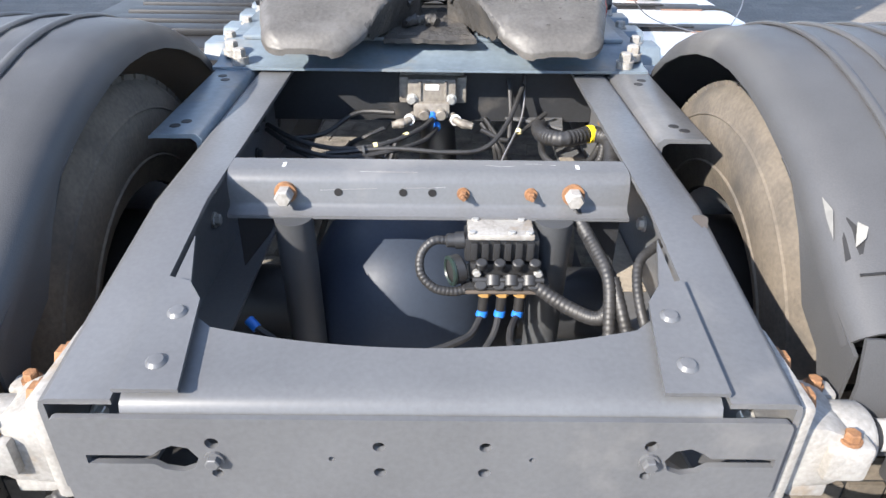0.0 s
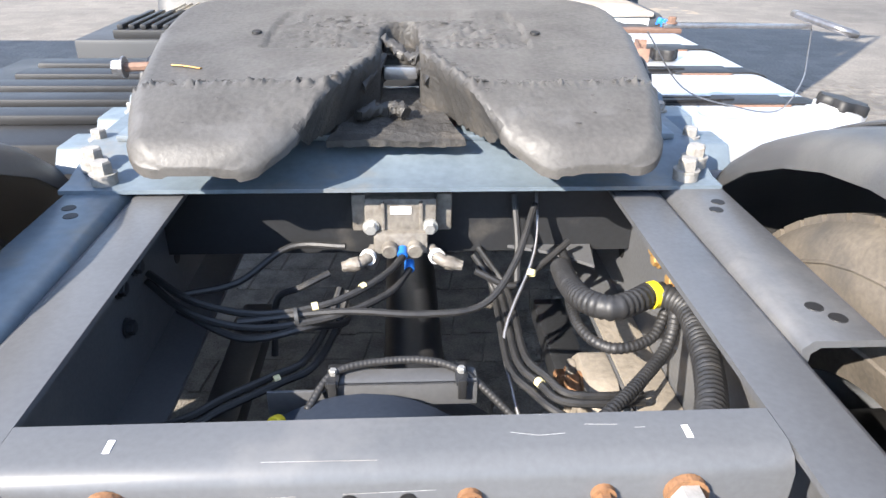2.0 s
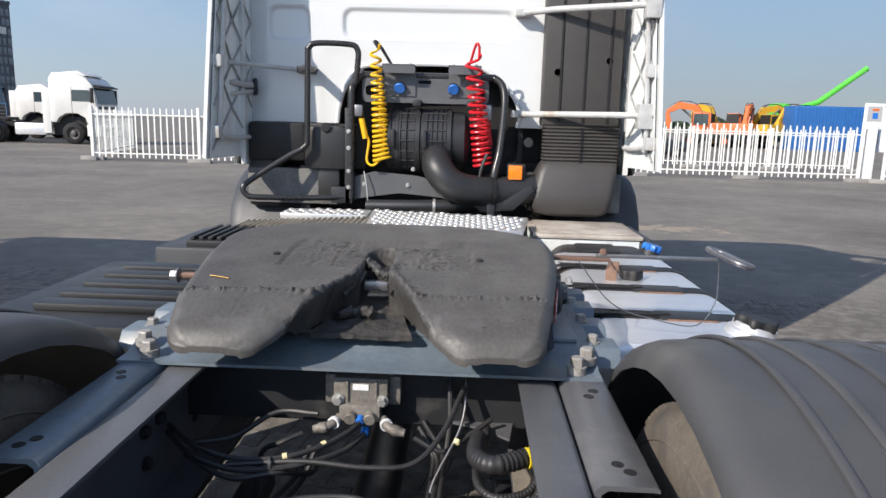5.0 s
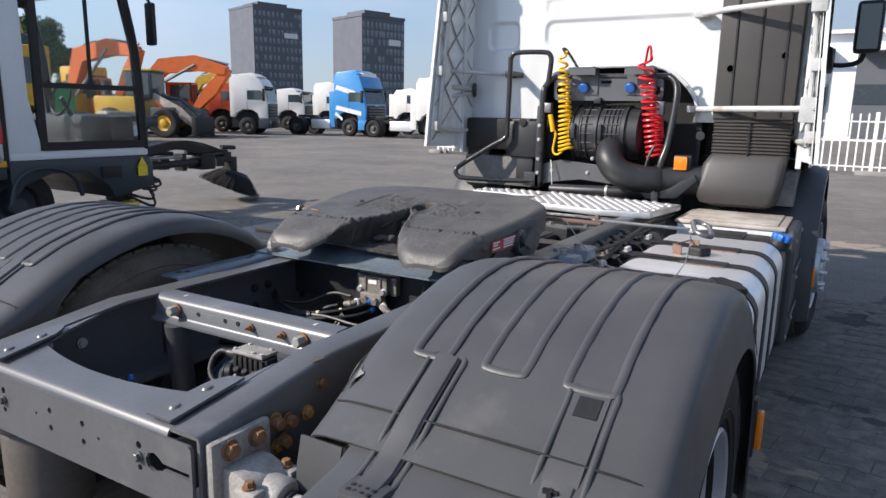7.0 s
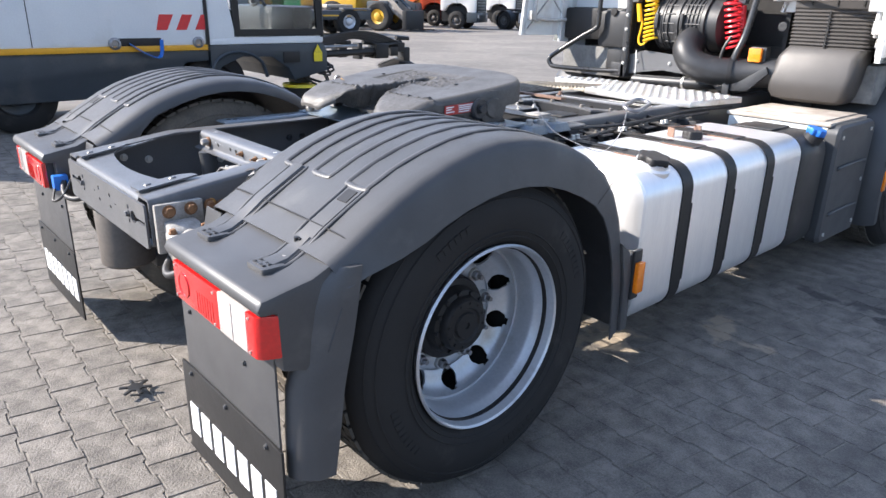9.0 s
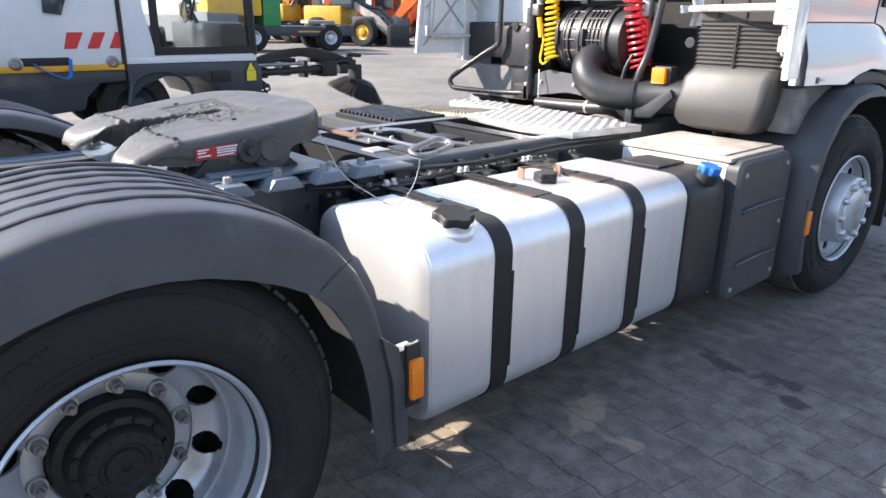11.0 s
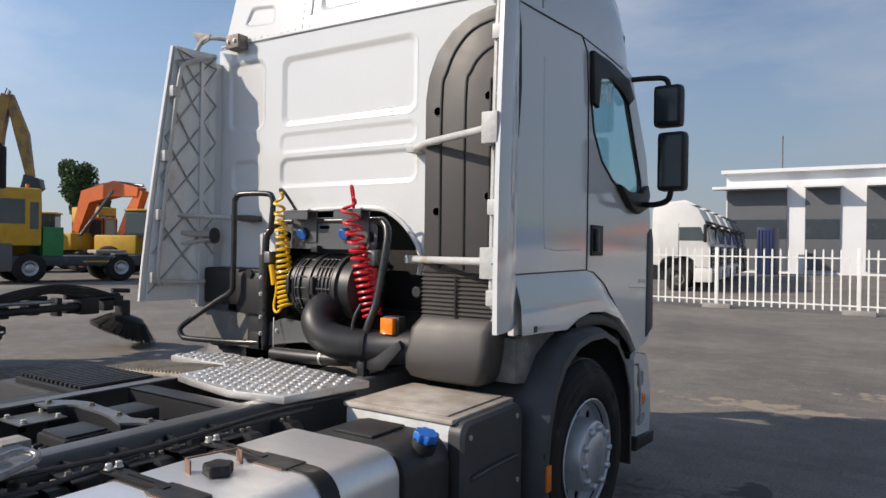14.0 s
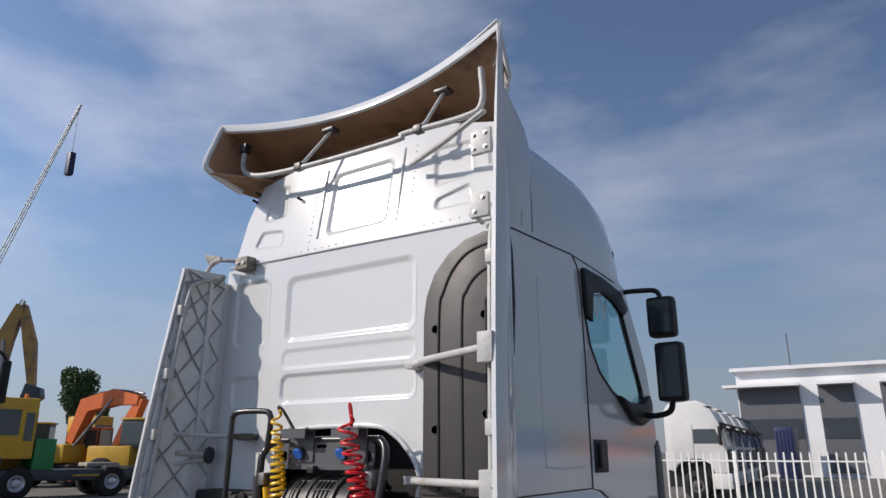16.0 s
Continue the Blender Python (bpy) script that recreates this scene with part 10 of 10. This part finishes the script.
def car(x, y, heading, paint, label):
    e = empty("parked_car", label, "car", x, y, 0, heading)
    b = part("body", prism([(-2.1, 0.3), (-2.15, 0.8), (-2.0, 0.95), (-1.2, 1.0), (1.0, 0.95), (1.9, 0.8), (2.1, 0.55), (2.05, 0.3)], -0.88, 0.88, "x", 0.06), paint, e)
    part("cabin", prism([(-1.9, 0.9), (-1.6, 1.42), (-0.2, 1.48), (1.0, 0.95)], -0.78, 0.78, "x", 0.05), CABGLASS, e)
    part("roof", prism([(-1.6, 1.42), (-1.5, 1.47), (-0.3, 1.53), (0.0, 1.42)], -0.72, 0.72, "x", 0.02), paint, e)
    for s in (-1, 1):
        for yy in (-1.3, 1.3):
            round_wheel(e, s * 0.88, yy, 0.32, 0.2, s)
    return e


car(9.6, 37, -80, SLATE, "dark hatchback parked behind the fence")
car(5.4, 44, 160, CREAM, "white van parked in front of the hall")
for k in range(4):
    car(33 + 5.2 * k, 95 + 2 * k, -85, CREAM, "white car in a far row beyond the fence")

# sign board behind the fence
sg = empty("sign_board", "tall pale sign board with a blue corner and the number 2A", "sign", 5.93, 28.6, 0, -6)
part("board", B((-0.74, 0.74, -0.06, 0.06, 0.3, 4.25, 0.01)), SIGNGREY, sg)
part("foot", B((-0.6, 0.6, -0.2, 0.2, 0, 0.3, 0.02)), CONCRETE, sg)
part("blue_corner", prism([(-0.74, 4.25), (-0.22, 4.25), (-0.74, 2.4)], -0.068, -0.062, "y"), BLUECAP, sg)


def lettering(text, parent, x, z, size, material):
    cu = bpy.data.curves.new("lettering", "FONT")
    cu.body = text
    cu.size = size
    cu.extrude = 0.004
    cu.materials.append(material)
    o = new("lettering", cu)
    o.parent = parent
    o.matrix_basis = Matrix.Translation((x, -0.07, z)) @ Matrix.Rotation(radians(90), 4, "X")
    return o


lettering("2", sg, -0.02, 3.48, 0.75, BLUECAP)
lettering("A", sg, 0.38, 3.70, 0.42, BLUECAP)
lettering("VEHICLE PICK-UP", sg, -0.38, 2.97, 0.105, SLATE)
lettering("VEHICLE DROP-OFF", sg, -0.46, 2.72, 0.105, SLATE)
for z in (3.0, 2.75):
    part("arrow", prism([(0.45, z), (0.53, z + 0.06), (0.53, z + 0.02), (0.62, z + 0.02), (0.62, z - 0.02), (0.53, z - 0.02), (0.53, z - 0.06)], -0.068, -0.062, "y"), SLATE, sg)

# machines and containers far to the right
for i, (x, y, h, p, rot) in enumerate(((21.2, 62, 0, ORANGE, 70), (22.8, 65, 0, YEL, 20), (24.0, 62, 0, ORANGE, -30), (25.8, 65, 0, YEL, -80), (27.2, 63, 0, YEL, -60), (28.8, 66, 0, YEL, -100))):
    digger(x, y, rot, p, "yellow or orange machine with a lowered boom far off" if i else "orange excavator far off behind the fence", [(0.2, 2.0), (1.2, 3.4), (2.6, 3.6), (3.6, 3.0)], [(3.6, 3.0), (3.4, 2.0), (3.2, 1.2)], bucket=False)
bw = empty("blue_container", "long blue container behind the fence", "container", 31.0, 61, 0, -3)
part("body", B((-3.3, 3.3, -1.3, 1.3, 0, 3.72, 0.04)), CONTBLUE, bw)
for k in range(22):
    part("corrugation", B((-3.2 + 0.29 * k, -3.05 + 0.29 * k, -1.34, -1.3, 0.2, 3.55)), CONTBLUE, bw)
wc = empty("white_container", "long white container behind the gate", "container", 42.5, 61.5, 0, -4)
part("body", B((-7.2, 7.2, -1.3, 1.3, 0, 3.7, 0.04)), CLAD, wc)
for k in range(36):
    part("corrugation", B((-7.1 + 0.4 * k, -6.92 + 0.4 * k, -1.34, -1.3, 0.2, 3.5)), CLAD, wc)
nb = empty("navy_container", "small navy container at the hall's corner", "container", 6.6, 59.6, 0, 0)
part("body", B((-0.9, 0.9, -1.2, 1.2, 0, 3.4, 0.03)), NAVY, nb)
for k in range(8):
    part("corrugation", B((-0.85 + 0.22 * k, -0.74 + 0.22 * k, -1.24, -1.2, 0.2, 3.2)), NAVY, nb)
lw = empty("lime_crane", "lime green telescopic crane far off", "crane", 43.5, 90, 0, 0)
part("carrier", B((-4, 4, -1.3, 1.3, 0.6, 3.0, 0.2)), LIME, lw)
for xx in (-2.6, 0.0, 2.6):
    part("wheel_pair", C_((xx, -1.35, 0.6), (xx, 1.35, 0.6), 0.6, seg=20), RUBBER, lw)
part("boom", T_([(-2.5, 0, 4.3), (0.5, 0, 5.3), (6.0, 0, 9.6)], 0.34, 8, 0), LIME, lw)
part("counterweight", B((-5.2, -3.4, -1.2, 1.2, 2.8, 5.0, 0.2)), LIME, lw)
yw = empty("yellow_digger_arm", "yellow excavator parked beyond the sign", "excavator", 5.6, 62.5, 0, 0)
part("boom", T_([(-1.5, 0, 2.2), (0.3, 0, 5.2), (3.0, 0, 5.3)], 0.36, 8, 0), YEL, yw)
part("stick", T_([(3.0, 0, 5.3), (2.3, 0, 3.9), (1.6, 0, 3.0)], 0.28, 8, 0), YEL, yw)
part("house", B((-3.5, -0.5, -1.3, 1.3, 1.0, 2.4, 0.1)), YEL, yw)
part("tracks", B((-3.4, 0.4, -1.4, 1.4, 0, 0.95, 0.2)), HUBBLACK, yw)

# lattice crane far off
cr = empty("lattice_crane", "far lattice crane boom with a hanging hook block", "crane", -171.5, 72, 0)
A, Bp = Vector((-6, 0, 40)), Vector((13, 6, 85))
for o in (Vector((1, 0, 0)), Vector((-1, 0, 0)), Vector((0, 1.2, 0.8))):
    part("chord", T_([A + o, Bp + o * 0.4], 0.16, 5, 0), OFFWHITE, cr)
bm = bmesh.new()
for k in range(22):
    p, q = A.lerp(Bp, k / 22), A.lerp(Bp, (k + 1) / 22)
    sgn = 1 if k % 2 else -1
    tube(bm, [p + Vector((sgn, 0, 0)), q - Vector((sgn, 0, 0))], 0.08, 4, 0)
part("lacing", bm, OFFWHITE, cr)
part("mast", T_([(-6, 0, 0), (-6, 0, 40)], 0.8, 6, 0), OFFWHITE, cr)
part("hoist_rope", T_([Bp, (13, 6, 72)], 0.06, 4, 0), HUBBLACK, cr)
part("hook_block", B((12.0, 14.0, 5.2, 6.8, 66, 72, 0.5)), NAVY, cr)


def tree(x, y, h, w, label, seed, n=7000, leaf=0.19):
    e = empty("tree", label, "tree", x, y, 0)
    part("trunk", T_([(0, 0, 0), (0.1, 0, h * 0.3), (0, 0.1, h * 0.6), (0.1, 0, h * 0.85)], 0.16 + h * 0.008, 8), BARK, e)
    rg = random.Random(seed)
    for k in range(6):
        a = rg.uniform(0, 6.28)
        part("limb", T_([(0, 0, h * (0.28 + 0.08 * k)), (w * 0.25 * math.cos(a), w * 0.25 * math.sin(a), h * (0.42 + 0.08 * k)), (w * 0.4 * math.cos(a), w * 0.4 * math.sin(a), h * (0.5 + 0.08 * k))], 0.08, 6), BARK, e)
    lobes = [(Vector((rg.uniform(-0.5, 0.5) * w * 0.6, rg.uniform(-0.5, 0.5) * w * 0.6, h * rg.uniform(0.32, 0.86))), w * rg.uniform(0.2, 0.36)) for _ in range(13)]
    vs, fs = [], []
    for k in range(n):
        c, r = rg.choice(lobes)
        d = Vector((rg.gauss(0, 1), rg.gauss(0, 1), rg.gauss(0, 1))).normalized()
        p = c + Vector((d.x, d.y, d.z * 1.25)) * (r * rg.uniform(0.6, 1.05))
        u = Vector((rg.gauss(0, 1), rg.gauss(0, 1), rg.gauss(0, 1))).normalized() * leaf
        v = u.orthogonal().normalized() * leaf * 0.6
        i = len(vs)
        vs += [p - u, p + v, p + u, p - v]
        fs.append((i, i + 1, i + 2, i + 3))
    me = bpy.data.meshes.new("crown")
    me.from_pydata(vs, [], fs)
    me.materials.append(LEAF)
    o = new("crown", me)
    o.parent = e
    return e


tree(-76, 43.5, 11.8, 3.6, "broad green tree beyond the machine park", 3)
tree(-74.0, 44.8, 8.6, 2.8, "smaller green tree beside the broad one", 4, 3600)
# far tree line as one mass of leaves
rg = random.Random(8)
vs, fs = [], []
for k in range(15000):
    a = rg.uniform(-0.25, 0.72)
    dist = rg.uniform(235, 260)
    hmax = 4.0 + 8.5 * math.exp(-((a - 0.19) / 0.055) ** 4) + 0.9 * math.sin(a * 61) + 0.7 * math.sin(a * 137)
    p = Vector((dist * math.sin(a), dist * math.cos(a), rg.uniform(0, 1) ** 0.7 * hmax))
    u = Vector((rg.gauss(0, 1), rg.gauss(0, 1), rg.gauss(0, 1))).normalized() * 0.6
    v = u.orthogonal().normalized() * 0.45
    i = len(vs)
    vs += [p - u, p + v, p + u, p - v]
    fs.append((i, i + 1, i + 2, i + 3))
me = bpy.data.meshes.new("far_trees")
me.from_pydata(vs, [], fs)
me.materials.append(FARLEAF)
tagged(new("far_trees", me), "far line of green trees on the horizon", "trees", kind="stuff")

# ---------------------------------------------------------------- paving blocks near the truck
def pavers():
    """Interlocking rows of worn concrete blocks; the nearest are parts, the rest one joined mesh."""
    rg = random.Random(21)
    L, Wd = 0.20, 0.158

    def outline(g):
        """Double-T block: stepped long sides, slanted ends, shrunk by g."""
        a, b, d, sl = L / 2 - g, Wd / 2 - g, 0.006, 0.010
        return [(-a - sl, -b - d), (-a * 0.55, -b - d), (-a * 0.44, -b + d), (a * 0.44, -b + d), (a * 0.55, -b - d), (a - sl, -b - d), (a, 0.0),
                (a + sl, b + d), (a * 0.55, b + d), (a * 0.44, b - d), (-a * 0.44, b - d), (-a * 0.55, b + d), (-a + sl, b + d), (-a, 0.0)]
    low, high = outline(0.0018), outline(0.0048)
    k = len(low)
    faces = [tuple(range(k, 2 * k))] + [(i, (i + 1) % k, k + (i + 1) % k, k + i) for i in range(k)]

    def block(x, y, h):
        tx, ty = rg.uniform(-0.012, 0.012), rg.uniform(-0.012, 0.012)
        return [(x + u, y + v, -0.002) for u, v in low] + [(x + u, y + v, h + tx * u + ty * v) for u, v in high]
    vs, fs, near = [], [], []
    turn = radians(-2.0)
    ct, st = math.cos(turn), math.sin(turn)
    for r in range(int(11.4 / Wd)):
        for q in range(int(15.0 / L)):
            u, v = -7.0 + q * L + (L / 2 if r % 2 else 0), -5.4 + r * Wd
            h = 0.0034 + rg.uniform(-0.001, 0.0012)
            if -1.7 < u < 0.9 and -2.1 < v < -0.05 and len(near) < 240:
                near.append((u, v, h))
                continue
            i = len(vs)
            vs += block(u, v, h)
            fs += [tuple(i + z for z in f) for f in faces]
    me = bpy.data.meshes.new("paving_field")
    me.from_pydata([(x * ct - y * st, x * st + y * ct, z) for x, y, z in vs], [], fs)
    me.materials.append(PAVER)
    o = tagged(new("paving_field", me), kind="stuff")
    o.parent = ground
    kinds = []
    for h in (0.0028, 0.0034, 0.0042):
        m2 = bpy.data.meshes.new("paving_block")
        m2.from_pydata(block(0, 0, h), [], faces)
        m2.materials.append(PAVER)
        kinds.append(m2)
    for u, v, h in near:
        b = new("paving_block", rg.choice(kinds))
        b.parent = ground
        b.matrix_basis = Matrix.Translation((u * ct - v * st, u * st + v * ct, 0)) @ Matrix.Rotation(turn, 4, "Z")


pavers()
